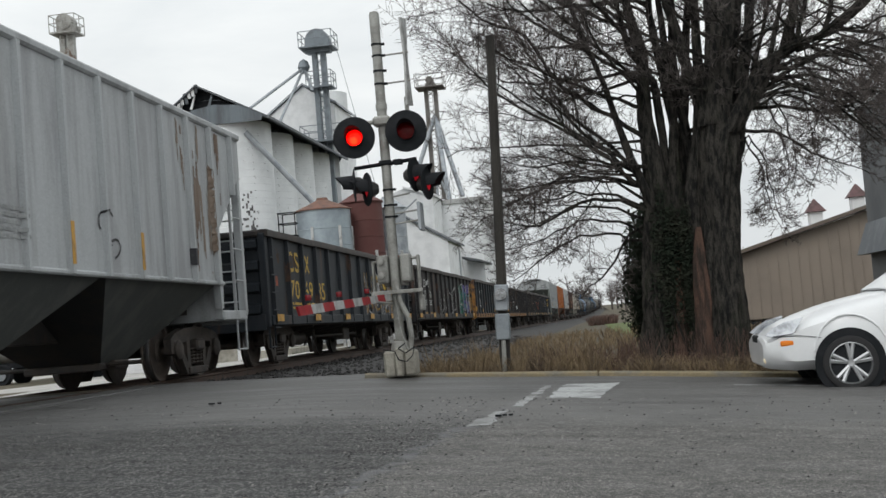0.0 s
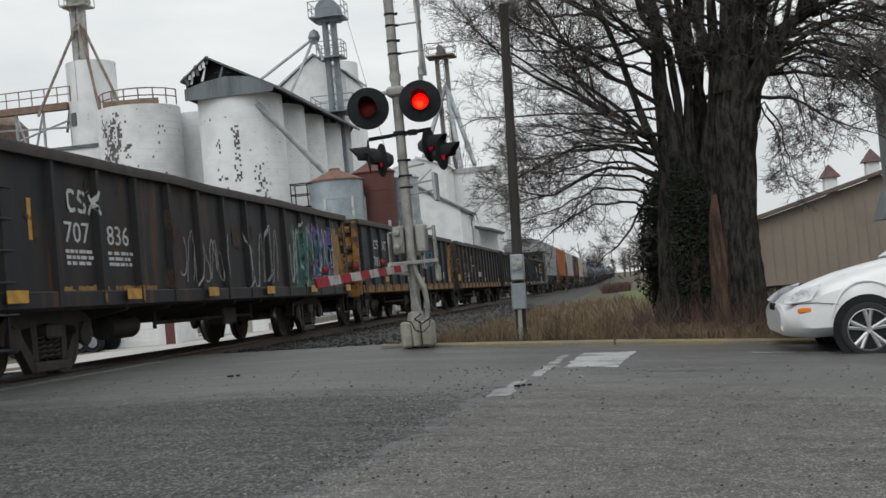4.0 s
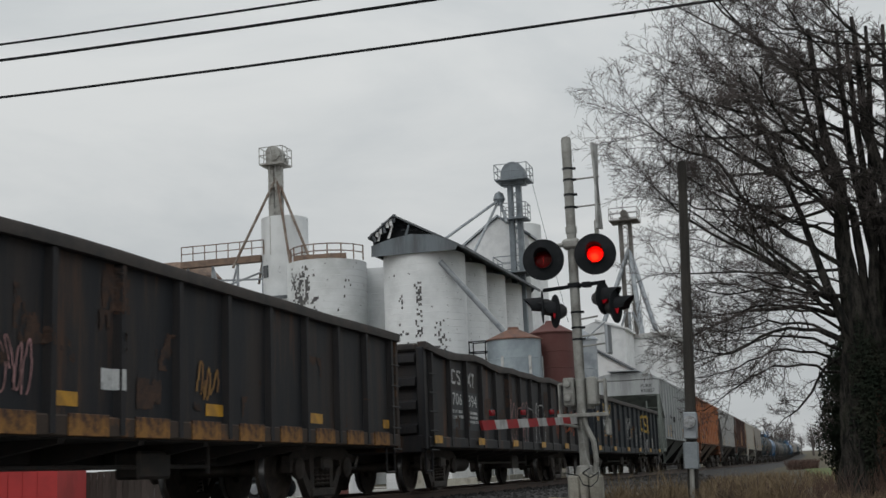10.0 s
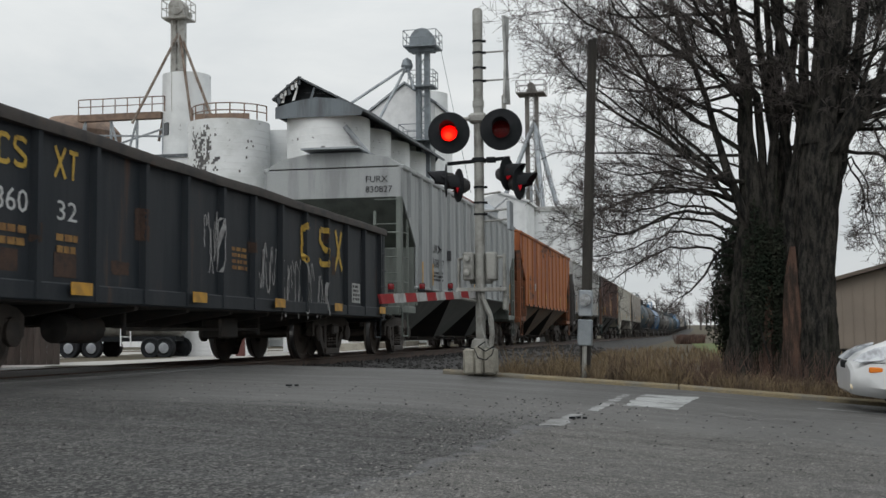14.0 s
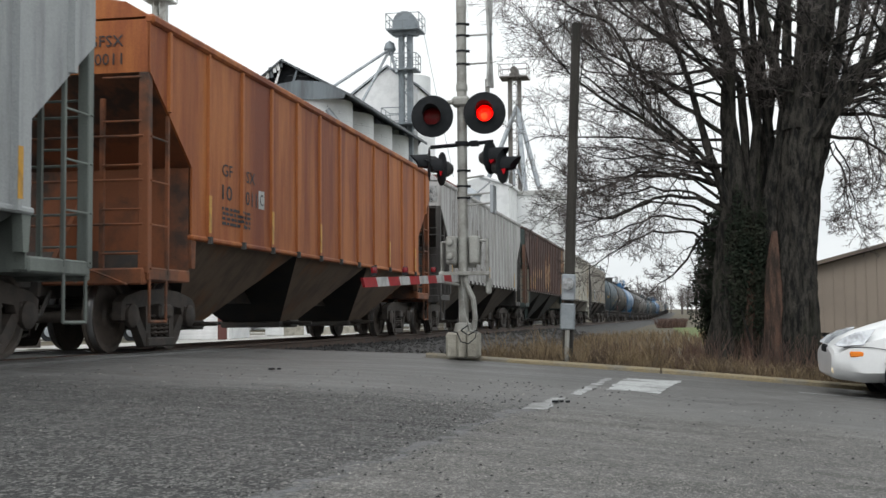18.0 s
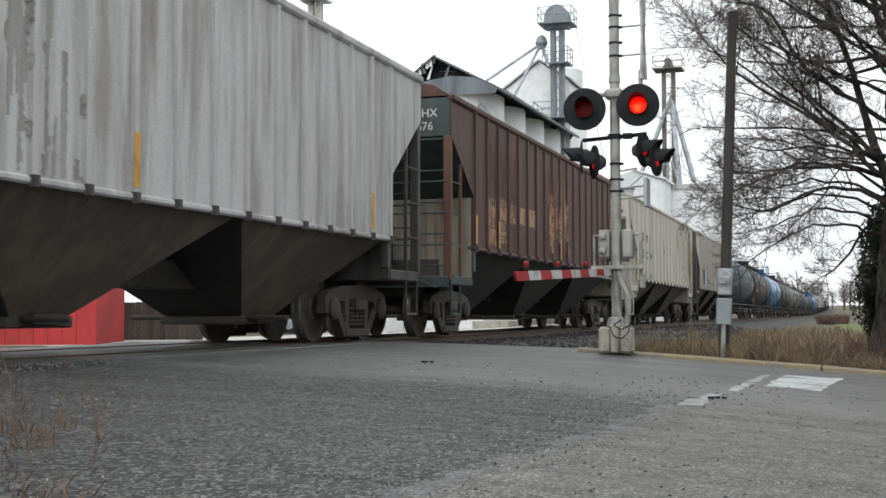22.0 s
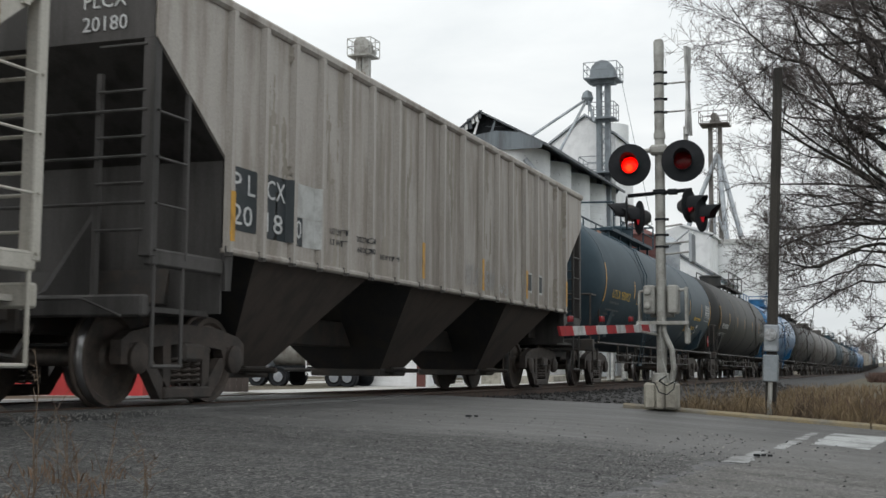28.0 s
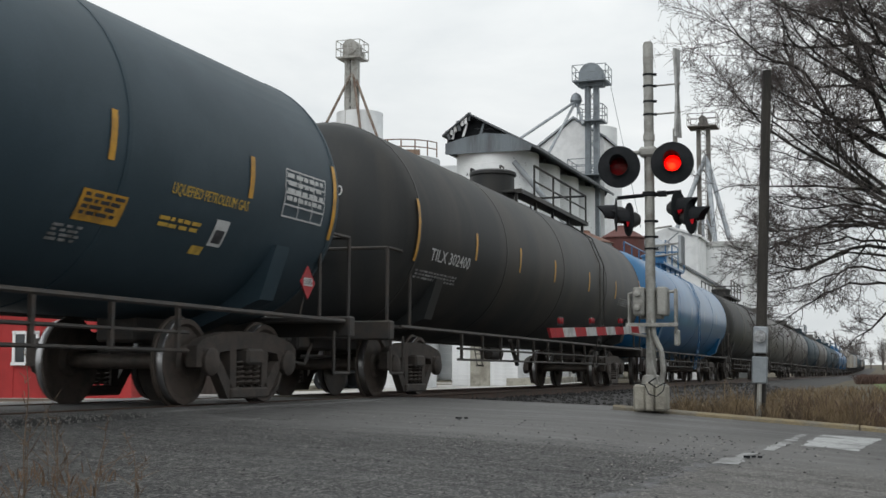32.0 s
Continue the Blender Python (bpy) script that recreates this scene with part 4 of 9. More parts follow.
        part("saddle", Geo().prism([(-1.25, 1.15), (-1.45, 1.75), (-1.2, 1.75), (-.8, 1.3), (.8, 1.3), (1.2, 1.75), (1.45, 1.75), (1.25, 1.15), (.4, .8), (-.4, .8)], d * (h - 1.85) - .16, d * (h - 1.85) + .16, "y"), mat, car)
        part("end_sill", Geo().box((0, d * (h + .08), .92), (2.9, .18, .26), ch=.02).box((0, d * (h - .35), .98), (2.8, .8, .04)), frame, car)
        part("end_handrail", Geo().pipe([(1.38, d * (h + .1), 1.0), (1.38, d * (h + .1), 2.05), (1.38, d * (h - .75), 2.05), (1.38, d * (h - .75), .95)], .025, 6)
             .pipe([(-1.38, d * (h + .1), 1.0), (-1.38, d * (h + .1), 2.05), (1.38, d * (h + .1), 2.05)], .025, 6), frame, car)
        part("sill_step", Geo().pipe([(1.42, d * (h + .05), .85), (1.42, d * (h + .05), .34), (1.42, d * (h - .4), .34), (1.42, d * (h - .4), .85)], .02, 6), frame, car)
        coupler(car, d * (h + .02), d)
        truck(car, d * (h - 1.85))
    for s in (-1, 1):
        part("side_rail", Geo().rod((s * 1.46, -h + .2, .98), (s * 1.46, h - .2, .98), .028, 6), frame, car)
    for z in (.74, .56):
        part("brake_rod", Geo().rod((1.2, -h + 3.4, z), (1.2, h - 3.4, z), .02, 6), frame, car)
    hanger = Geo().box((1.2, 0, .78), (.04, .05, .46)).mesh("rod_hanger", frame)
    for k in range(11):
        part("rod_hanger", hanger, None, car, at=pose(0, -h + 3.6 + (L - 7.2) * k / 10, 0))
    part("brake_lever", Geo().rod((1.15, -2.6, .95), (1.15, -2.1, .5), .045, 6), frame, car)
    part("brake_cylinder", Geo().lathe([(0, -.4), (.12, -.37), (.12, .37), (0, .4)], (.5, -1.6, .72), "y", 12), frame, car)
    return car


GREY_HOP = paint("grey_hopper_paint", (0.44, 0.46, 0.47), (0.34, 0.35, 0.36), third=(0.22, 0.22, 0.22), third_scale=1.0, third_at=(0.6, 0.8))
ORANGE = paint("orange_hopper_paint", (0.41, 0.142, 0.04), (0.28, 0.078, 0.024), third=(0.19, 0.048, 0.02), third_scale=0.6, third_at=(0.44, 0.60))
GREY2 = paint("streaked_grey_paint", (0.44, 0.44, 0.44), (0.27, 0.255, 0.245), third=(0.17, 0.14, 0.12), third_scale=1.1, third_at=(0.58, 0.78), amount=(0.44, 0.64))
MAROON_HOP = paint("oxide_red_paint", (0.066, 0.038, 0.034), (0.10, 0.043, 0.034), third=(0.15, 0.055, 0.036), third_scale=1.3, third_at=(0.58, 0.74))
CREAM = paint("cream_hopper_paint", (0.46, 0.44, 0.395), (0.355, 0.335, 0.29), third=(0.20, 0.10, 0.05), third_scale=0.7, third_at=(0.62, 0.8))
TAN_GREY = paint("dusty_grey_paint", (0.40, 0.375, 0.345), (0.275, 0.245, 0.215), third=(0.14, 0.11, 0.09), third_scale=0.9, third_at=(0.56, 0.76))
END_DARK = paint("grimy_end", (0.07, 0.066, 0.064), (0.04, 0.038, 0.036))
TANK_BLACK = material("tank_black", (0.029, 0.050, 0.065), 0.55, second=(0.038, 0.061, 0.078), spec=0.22, scale=0.9, grain=0.1, third=(0.022, 0.034, 0.042), third_scale=0.6, third_at=(0.58, 0.8))
TANK_DUSTY = material("dusty_tank_black", (0.026, 0.028, 0.029), 0.55, spec=0.25, second=(0.046, 0.043, 0.039), scale=0.7, streak=True, grain=0.1)
TANK_BLUE = material("tank_blue", (0.005, 0.085, 0.21), 0.28, second=(0.016, 0.12, 0.26), scale=0.8, grain=0.06)
TANK_GREY = material("dusty_tank_grey", (0.105, 0.10, 0.093), 0.55, second=(0.065, 0.062, 0.06), scale=0.8, streak=True)

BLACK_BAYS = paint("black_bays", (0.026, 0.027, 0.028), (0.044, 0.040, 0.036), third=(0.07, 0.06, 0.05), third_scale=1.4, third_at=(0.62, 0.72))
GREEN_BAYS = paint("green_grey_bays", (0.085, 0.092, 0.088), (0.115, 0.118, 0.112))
CARS = []
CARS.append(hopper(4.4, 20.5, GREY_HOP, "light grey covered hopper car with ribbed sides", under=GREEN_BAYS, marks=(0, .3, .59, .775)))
CARS.append(gondola(21.9, 37.5, GON_BLACK, GON_BLACK, "black steel gondola car with scuffed paint"))
CARS.append(gondola(38.9, 54.8, GON_BROWN, GON_BROWN, "black gondola car with graffiti and rust"))
CARS.append(gondola(56.1, 71.8, GON_BLACK, GON_SILL, "black gondola car with a rusted ochre sill", end_mat=GON_SILL))
CARS.append(gondola(73.2, 88.65, GON_BROWN, GON_DARK_SILL, "brown-black gondola car with a rusty orange sill", end_mat=GON_RUSTY_END))
CARS.append(gondola(90.1, 105.5, GON_BROWN, GON_BROWN, "dark gondola car with a sagging top chord", dents=.13))
CARS.append(gondola(107.0, 123.0, GON_BLACK, GON_BLACK, "plain black gondola car with yellow reflectors"))
I_GREY = paint("weathered_grey_paint", (0.36, 0.377, 0.383), (0.265, 0.277, 0.282), third=(0.16, 0.16, 0.155), third_scale=1.0, third_at=(0.6, 0.8))
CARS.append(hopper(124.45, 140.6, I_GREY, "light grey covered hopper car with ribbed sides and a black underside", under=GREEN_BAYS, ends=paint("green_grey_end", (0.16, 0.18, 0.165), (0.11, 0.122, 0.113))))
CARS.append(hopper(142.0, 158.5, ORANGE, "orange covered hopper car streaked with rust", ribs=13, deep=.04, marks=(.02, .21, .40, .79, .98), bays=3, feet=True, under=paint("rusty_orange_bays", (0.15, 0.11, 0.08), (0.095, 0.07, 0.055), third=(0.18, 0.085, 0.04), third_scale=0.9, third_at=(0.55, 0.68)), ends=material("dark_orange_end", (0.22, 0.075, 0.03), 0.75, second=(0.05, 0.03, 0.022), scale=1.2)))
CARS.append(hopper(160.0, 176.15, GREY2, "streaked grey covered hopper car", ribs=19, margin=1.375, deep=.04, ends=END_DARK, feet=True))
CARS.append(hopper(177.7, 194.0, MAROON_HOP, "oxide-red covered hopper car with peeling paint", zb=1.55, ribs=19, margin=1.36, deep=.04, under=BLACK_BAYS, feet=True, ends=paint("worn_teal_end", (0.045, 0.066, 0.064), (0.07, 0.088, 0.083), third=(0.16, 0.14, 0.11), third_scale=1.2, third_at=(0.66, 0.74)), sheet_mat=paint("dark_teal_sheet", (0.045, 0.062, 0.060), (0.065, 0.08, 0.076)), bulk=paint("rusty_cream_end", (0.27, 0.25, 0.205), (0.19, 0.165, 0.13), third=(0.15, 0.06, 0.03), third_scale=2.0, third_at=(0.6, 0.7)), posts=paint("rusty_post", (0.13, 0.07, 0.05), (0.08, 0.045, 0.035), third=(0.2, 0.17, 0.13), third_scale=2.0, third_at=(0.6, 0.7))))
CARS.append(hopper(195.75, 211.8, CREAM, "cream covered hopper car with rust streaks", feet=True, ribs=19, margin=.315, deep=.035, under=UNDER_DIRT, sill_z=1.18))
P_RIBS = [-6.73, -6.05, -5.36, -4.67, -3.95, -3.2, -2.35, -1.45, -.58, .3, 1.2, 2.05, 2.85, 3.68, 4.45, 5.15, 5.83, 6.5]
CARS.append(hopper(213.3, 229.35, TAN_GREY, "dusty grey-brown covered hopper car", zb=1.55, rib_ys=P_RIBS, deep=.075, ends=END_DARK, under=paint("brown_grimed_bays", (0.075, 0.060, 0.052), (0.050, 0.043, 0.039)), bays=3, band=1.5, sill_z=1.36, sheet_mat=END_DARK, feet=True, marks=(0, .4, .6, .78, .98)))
CARS.append(tank(230.9, 249.2, TANK_BLACK, "black tank car with yellow reflective strips", rail=(-2.8, 2.0), deck=(-3.85, 1.9), rail_h=.66, ladder_y=-3.81))
CARS.append(tank(250.7, 269.0, TANK_DUSTY, "dusty black tank car with white stencilled marks", rail=(.7, 5.6), deck=(-.3, 5.9), rail_h=.68, ladder_y=3.5))
CARS.append(tank(270.6, 288.4, TANK_BLUE, "glossy blue tank car with black frame"))
u = 290.0
PROTO = {}
for kind in ("tank_dusty", "tank_grey", "tank_grey", "tank_black", "tank_grey", "tank_black", "tank_black", "tank_blue", "tank_blue", "hop_tan", "hop_cream", "hop_tan", "hop_grey", "hop_tan",
             "tank_black", "tank_black", "tank_black", "hop_grey", "hop_tan", "tank_black", "tank_black"):
    L = 18.0 if kind[0] == "t" else 16.1
    if kind not in PROTO:
        if kind[0] == "t":
            PROTO[kind] = tank(u, u + L, {"tank_dusty": TANK_DUSTY, "tank_grey": TANK_GREY, "tank_black": TANK_BLACK, "tank_blue": TANK_BLUE}[kind],
                               {"tank_dusty": "dusty black tank car with top platform", "tank_grey": "dusty grey tank car with top platform", "tank_black": "black tank car with top platform", "tank_blue": "blue tank car with top platform"}[kind])
        else:
            PROTO[kind] = hopper(u, u + L, {"hop_tan": TAN_GREY, "hop_cream": CREAM, "hop_grey": GREY_HOP}[kind], {"hop_tan": "dusty brown covered hopper car with ribbed sides", "hop_cream": "cream covered hopper car with ribbed sides", "hop_grey": "grey covered hopper car with ribbed sides"}[kind], ends=END_DARK)
        CARS.append(PROTO[kind])
    else:
        CARS.append(copy_thing(PROTO[kind], pose(TRACK, u + L / 2, RAIL)))
    u += L + 1.6

# ---------------------------------------------------------------- paint on the cars
SPRAY_WHITE = material("sprayed_white", (0.42, 0.42, 0.42), 0.8, second=(0.2, 0.19, 0.19), scale=7, amount=(0.48, 0.7))
SPRAY_CYAN = material("sprayed_cyan", (0.07, 0.26, 0.32), 0.8, second=(0.04, 0.11, 0.13), scale=7)
SPRAY_GREEN = material("sprayed_green", (0.05, 0.17, 0.12), 0.8, second=(0.03, 0.07, 0.06), scale=4)
SPRAY_PURPLE = material("sprayed_purple", (0.14, 0.12, 0.30), 0.8, second=(0.08, 0.07, 0.15), scale=4)
SPRAY_PINK = material("sprayed_pink", (0.40, 0.22, 0.22), 0.8, second=(0.2, 0.11, 0.1), scale=7)
SPRAY_RED = material("sprayed_orange_red", (0.36, 0.08, 0.035), 0.8, second=(0.16, 0.05, 0.03), scale=7)
FADED_MARK = material("faded_rust_stencil", (0.25, 0.15, 0.115), 0.8, second=(0.11, 0.06, 0.045), scale=9, amount=(0.45, 0.7))
SPRAY_BLACK = material("sprayed_black", (0.02, 0.02, 0.022), 0.7, second=(0.05, 0.05, 0.05), scale=7)
OCHRE = material("ochre_primer", (0.30, 0.17, 0.05), 0.8, second=(0.18, 0.09, 0.035), scale=5, grain=0.2)
PEELED = material("peeled_ochre", (0.36, 0.24, 0.145), 0.85, second=(0.20, 0.085, 0.05), scale=5, grain=0.2)
RUST = material("dull_rust", (0.062, 0.034, 0.023), 0.9, second=(0.035, 0.024, 0.020), scale=6, grain=0.3)
BRIGHT_RUST = material("bright_rust", (0.13, 0.055, 0.027), 0.9, second=(0.065, 0.033, 0.023), scale=6, grain=0.25)
DARK_PANEL = material("dark_teal_panel", (0.018, 0.026, 0.03), 0.6, second=(0.03, 0.035, 0.04), scale=4)
PALE_PANEL = material("pale_panel", (0.46, 0.47, 0.46), 0.7, second=(0.34, 0.34, 0.33), scale=4)
PALE_GREY_MARK = material("pale_grey_mark", (0.27, 0.28, 0.28), 0.8, second=(0.36, 0.37, 0.37), scale=6)
ORANGE_BROWN = material("orange_brown_mark", (0.28, 0.12, 0.06), 0.8, second=(0.2, 0.1, 0.06), scale=6)


def ribbed(flat, proud, first, step, wide, top):
    """Height of a ribbed side out from the car's middle plane, at y."""
    def out(y, z):
        d = abs((y - first + step / 2) % step - step / 2)
        return float(np.interp(d, (top, wide), (proud, flat)))
    return out


def gon_side(length, posts=14):
    return ribbed(1.479, 1.554, -length / 2 + .35, (length - .7) / (posts - 1), .07, .042)


def hop_side(length, ribs, margin=.55, deep=.075):
    return ribbed(1.539, 1.537 + deep, -length / 2 + margin, (length - 2 * margin) / (ribs - 1), .07, .05)


def uneven_side(ys, deep):
    """Like hop_side, for ribs at given places."""
    return lambda y, z: float(np.interp(min(abs(y - r) for r in ys), (.05, .07), (1.537 + deep, 1.539)))


def barrel_side(r=1.56, zc=2.46):
    return lambda y, z: math.sqrt(max(.01, r * r - (z - zc) ** 2)) + .008


def coat(car, side, y0, y1, z0, z1, mat, name="paint_patch", label="", cell=.06, ragged=0.0, seed=1, into=None, drip=False):
    """Thin paint that follows the side; ragged edges when asked."""
    g = into or Geo()
    ny, nz = max(1, int((y1 - y0) / cell)), max(1, int((z1 - z0) / cell))
    for i in range(ny):
        for j in range(nz):
            a, b = y0 + (y1 - y0) * i / ny, y0 + (y1 - y0) * (i + 1) / ny
            c, d = z0 + (z1 - z0) * j / nz, z0 + (z1 - z0) * (j + 1) / nz
            corners = [(a, c), (b, c), (b, d), (a, d)]
            if ragged:
                corners = [(p + .9 * cell * noise.noise((p * 31, q * 31, seed)), q + .9 * cell * noise.noise((q * 29, p * 29, seed + 5))) for p, q in corners]
                u, w = abs(2 * (i + .5) / ny - 1), abs(2 * (j + .5) / nz - 1)
                if noise.noise(((a + seed) * (9 if drip else 4.5), seed * 3.1, c * (.9 if drip else 2.2))) + 0.5 * noise.noise((a * 14, seed, c * (3 if drip else 9))) > ragged * (1.0 - 1.5 * max(u, w) ** 3) - (.25 * max(u, w) if drip else 0):
                    continue
            g.add([(side(p, q), p, q) for p, q in corners], [(0, 1, 2, 3)])
    if g.f and into is None:
        ob = part(name, g, mat, car, label, smooth=0)
        if ragged:
            ob["kind"] = "stuff"
        return ob


def stroke(g, side, pts, r, lift=0.0):
    """A sprayed line through (y, z) points."""
    for (ya, za), (yb, zb) in zip(pts[:-1], pts[1:]):
        n = max(1, int(math.hypot(yb - ya, zb - za) / .05))
        for k in range(n):
            p, q = (ya + (yb - ya) * k / n, za + (zb - za) * k / n), (ya + (yb - ya) * (k + 1) / n, za + (zb - za) * (k + 1) / n)
            d = Vector((q[0] - p[0], q[1] - p[1]))
            if d.length < 1e-4:
                continue
            s = Vector((-d.y, d.x)).normalized() * r
            e = d.normalized() * r * .25
            up = lift + .0003 * (len(g.f) * 7 % 41)
            quad = [(p[0] - e.x - s.x, p[1] - e.y - s.y), (q[0] + e.x - s.x, q[1] + e.y - s.y), (q[0] + e.x + s.x, q[1] + e.y + s.y), (p[0] - e.x + s.x, p[1] - e.y + s.y)]
            g.add([(side(a, b) + up, a, b) for a, b in quad], [(0, 1, 2, 3)])


def loops(car, side, y0, y1, z0, z1, mat, n=4, r=.018, seed=1, label="sprayed scrawl", lift=.002):
    """Sprayed loops and hooks with no letters in them."""
    rnd = random.Random(seed)
    g = Geo()
    n = int(n * 1.8)
    r = r * .72
    w, h = (y1 - y0) / n, z1 - z0
    for i in range(n):
        cy, cz = y0 + w * (i + .5), (z0 + z1) / 2 + h * rnd.uniform(-.08, .08)
        a0, ry, rz = rnd.uniform(0, 6.28), w * rnd.uniform(.38, .62), h * rnd.uniform(.32, .48)
        sweep, f = rnd.uniform(3.0, 6.5), rnd.uniform(.6, 1.7)
        stroke(g, side, [(cy + ry * math.cos(a0 + sweep * k / 14), cz + rz * math.sin(a0 + f * sweep * k / 14)) for k in range(15)], r, lift)
    part("graffiti", g, mat, car, label, smooth=0)["kind"] = "stuff"


def sign(car, side, text, y0, y1, z0, z1, mat, bold=0.0):
    """Letters stretched into a rectangle of the side."""
    ob = lettering(text, 1.0, mat, car, None, bold=bold)
    me = ob.data
    xs, ys = [v.co.x for v in me.vertices], [v.co.y for v in me.vertices]
    x0, w, b0, h = min(xs), max(xs) - min(xs), min(ys), max(ys) - min(ys)
    for v in me.vertices:
        y, z = y0 + (v.co.x - x0) / w * (y1 - y0), z0 + (v.co.y - b0) / h * (z1 - z0)
        v.co = (side(y, z) + .002 + v.co.z * .5, y, z)
    return ob


def blocks(car, side, y0, y1, z0, z1, n, mat, name="owner_mark", label="plain painted blocks", first=0):
    """An owner's mark as plain strokes: an open box, a bent bar, crossed bars and a post under a bar in turn."""
    g = Geo()
    w = (y1 - y0) / n
    t = min(w * .17, (z1 - z0) * .17)
    for i in range(n):
        a, b = y0 + (i + .12) * w, y0 + (i + .80) * w
        m, c, kind = (z0 + z1) / 2, y0 + (i + .46) * w, (i + first) % 4
        if kind == 0:
            runs = [[(b, z1 - t), (b - t, z1 - t / 2), (a + t, z1 - t / 2), (a, z1 - t * 1.4), (a, z0 + t * 1.4), (a + t, z0 + t / 2), (b - t, z0 + t / 2), (b, z0 + t)]]
        elif kind == 1:
            runs = [[(b, z1 - t), (b - t, z1 - t / 2), (a + t / 2, z1 - t / 2), (a, m + t), (b, m - t), (b - t / 2, z0 + t / 2), (a + t, z0 + t / 2), (a, z0 + t)]]
        elif kind == 2:
            runs = [[(a, z0), (b, z1)], [(a, z1), (b, z0)]]
        else:
            runs = [[(c, z0), (c, z1 - t)], [(a, z1 - t / 2), (b, z1 - t / 2)]]
        for pts in runs:
            stroke(g, side, pts, t / 2)
    part(name, g, mat, car, label, smooth=0)["kind"] = "stuff"


def small(car, side, y0, y1, z1, rows, h, mat, seed=1):
    """Writing too small to read, as bars."""
    rnd = random.Random(seed)
    g = Geo()
    for r in range(rows):
        y, z = y0, z1 - r * h * 1.7
        while y < y1 - .05:
            l = min(rnd.uniform(.05, .16), y1 - y)
            stroke(g, side, [(y, z), (y + l, z)], h / 2)
            y += l + rnd.uniform(.03, .06)
    part("small_writing", g, mat, car, smooth=0)["kind"] = "stuff"


def scuffs(car, side, length, z0, z1, mat, n, seed, wide=.5, tall=.35):
    """Scraped and rusted places scattered along a side."""
    rnd = random.Random(seed)
    g = Geo()
    for k in range(n):
        y, z = rnd.uniform(-length / 2 + .4, length / 2 - .9), rnd.uniform(z0, z1 - tall)
        coat(car, lambda a, b, k=k: side(a, b) + .0004 * (k + 1) + .001, y, y + wide * rnd.uniform(.3, 1), z, min(z1, z + tall * rnd.uniform(.4, 1.5)), mat, cell=.026, ragged=rnd.uniform(-.05, .16), seed=seed + k, into=g)
    part("scraped_paint", g, mat, car, "scraped and rusted places", smooth=0)["kind"] = "stuff"


A, B, C, D, F, GG, HH, I, J, K, M, N, P, T1, T2, T3 = CARS[:16]
s = hop_side(16.1, 15)
loops(A, s, 1.95, 2.5, 1.95, 2.35, SPRAY_BLACK, 1, .022, 4)
loops(A, s, 1.95, 2.6, 1.6, 1.95, SPRAY_BLACK, 1, .022, 6)
small(A, s, -.6, .0, 2.1, 5, .045, PALE_GREY_MARK, 33)
BROWN_RUN = material("brown_rust_run", (0.24, 0.19, 0.15), 0.8, second=(0.16, 0.11, 0.08), scale=3, streak=True)
for k, (a, b, c) in enumerate(((4.95, 5.2, 2.4), (5.6, 6.0, 1.55), (6.2, 6.4, 1.6), (6.75, 6.95, 2.6))):
    coat(A, lambda y, z, k=k: s(y, z) + .003, a, b, c, 3.9, BROWN_RUN, "rust_stain", "brown run from the roof edge", .03, .18, 610 + k, drip=True)
coat(A, s, 5.25, 5.55, 1.7, 1.95, DSTENCIL, "placard")
# gondola with yellow marks
s = gon_side(15.6)
blocks(B, s, -6.12, -5.3, 1.80, 2.2, 2, YSTENCIL)
blocks(B, s, -4.85, -4.45, 1.82, 2.16, 1, YSTENCIL, first=2)
sign(B, s, "70", -6.1, -5.4, 1.26, 1.64, YSTENCIL)
sign(B, s, "69", -4.95, -4.3, 1.26, 1.64, YSTENCIL)
sign(B, s, "85", -3.85, -3.2, 1.26, 1.64, YSTENCIL)
small(B, s, -6.1, -5.3, 1.17, 2, .05, YSTENCIL, 2)
small(B, s, -5.0, -4.2, 1.17, 2, .05, YSTENCIL, 3)
for k, y in enumerate((2.55, 3.7, 4.8)):
    blocks(B, s, y, y + .62, 1.32, 1.98, 1, YSTENCIL, "logo", "large yellow painted shape", first=k)
loops(B, s, 1.3, 3.6, .9, 2.0, SPRAY_WHITE, 5, .02, 5)
loops(B, s, 3.4, 6.4, .85, 1.9, SPRAY_WHITE, 6, .018, 6)
coat(B, s, -7.2, -7.0, 1.5, 1.7, SPRAY_RED, "placard")
WASHED = material("washed_grey_paint", (0.10, 0.105, 0.12), 0.8, second=(0.035, 0.037, 0.045), scale=5)
for k, (a, b) in enumerate(((1.2, 2.3), (2.5, 3.7), (3.8, 5.0), (5.1, 6.5))):
    coat(B, s, a, b, .95, 1.9, WASHED, "graffiti", "washed-out sprayed fill", .04, .16, 70 + k)
loops(B, s, 1.2, 6.5, .95, 2.1, material("sprayed_ochre", (0.34, 0.21, 0.06), 0.8, second=(0.16, 0.1, 0.04), scale=6), 7, .035, 71, "ochre sprayed shapes", .004)
scuffs(B, s, 15.6, .95, 2.4, RUST, 12, 40)
# gondola with a mural
s = gon_side(15.9)
blocks(C, s, -6.0, -5.2, 1.85, 2.12, 3, STENCIL)
sign(C, s, "707", -6.1, -5.45, 1.5, 1.74, STENCIL)
sign(C, s, "836", -4.95, -4.3, 1.5, 1.74, STENCIL)
small(C, s, -6.1, -5.4, 1.4, 3, .04, STENCIL, 4)
small(C, s, -4.95, -4.2, 1.4, 3, .04, STENCIL, 5)
coat(C, s, -6.95, -6.86, 1.5, 1.95, YELLOW, "reflector")
coat(C, s, -6.2, -3.3, .8, 1.0, OCHRE, "primer_patch", "ochre primer patch", .04, .3, 3)
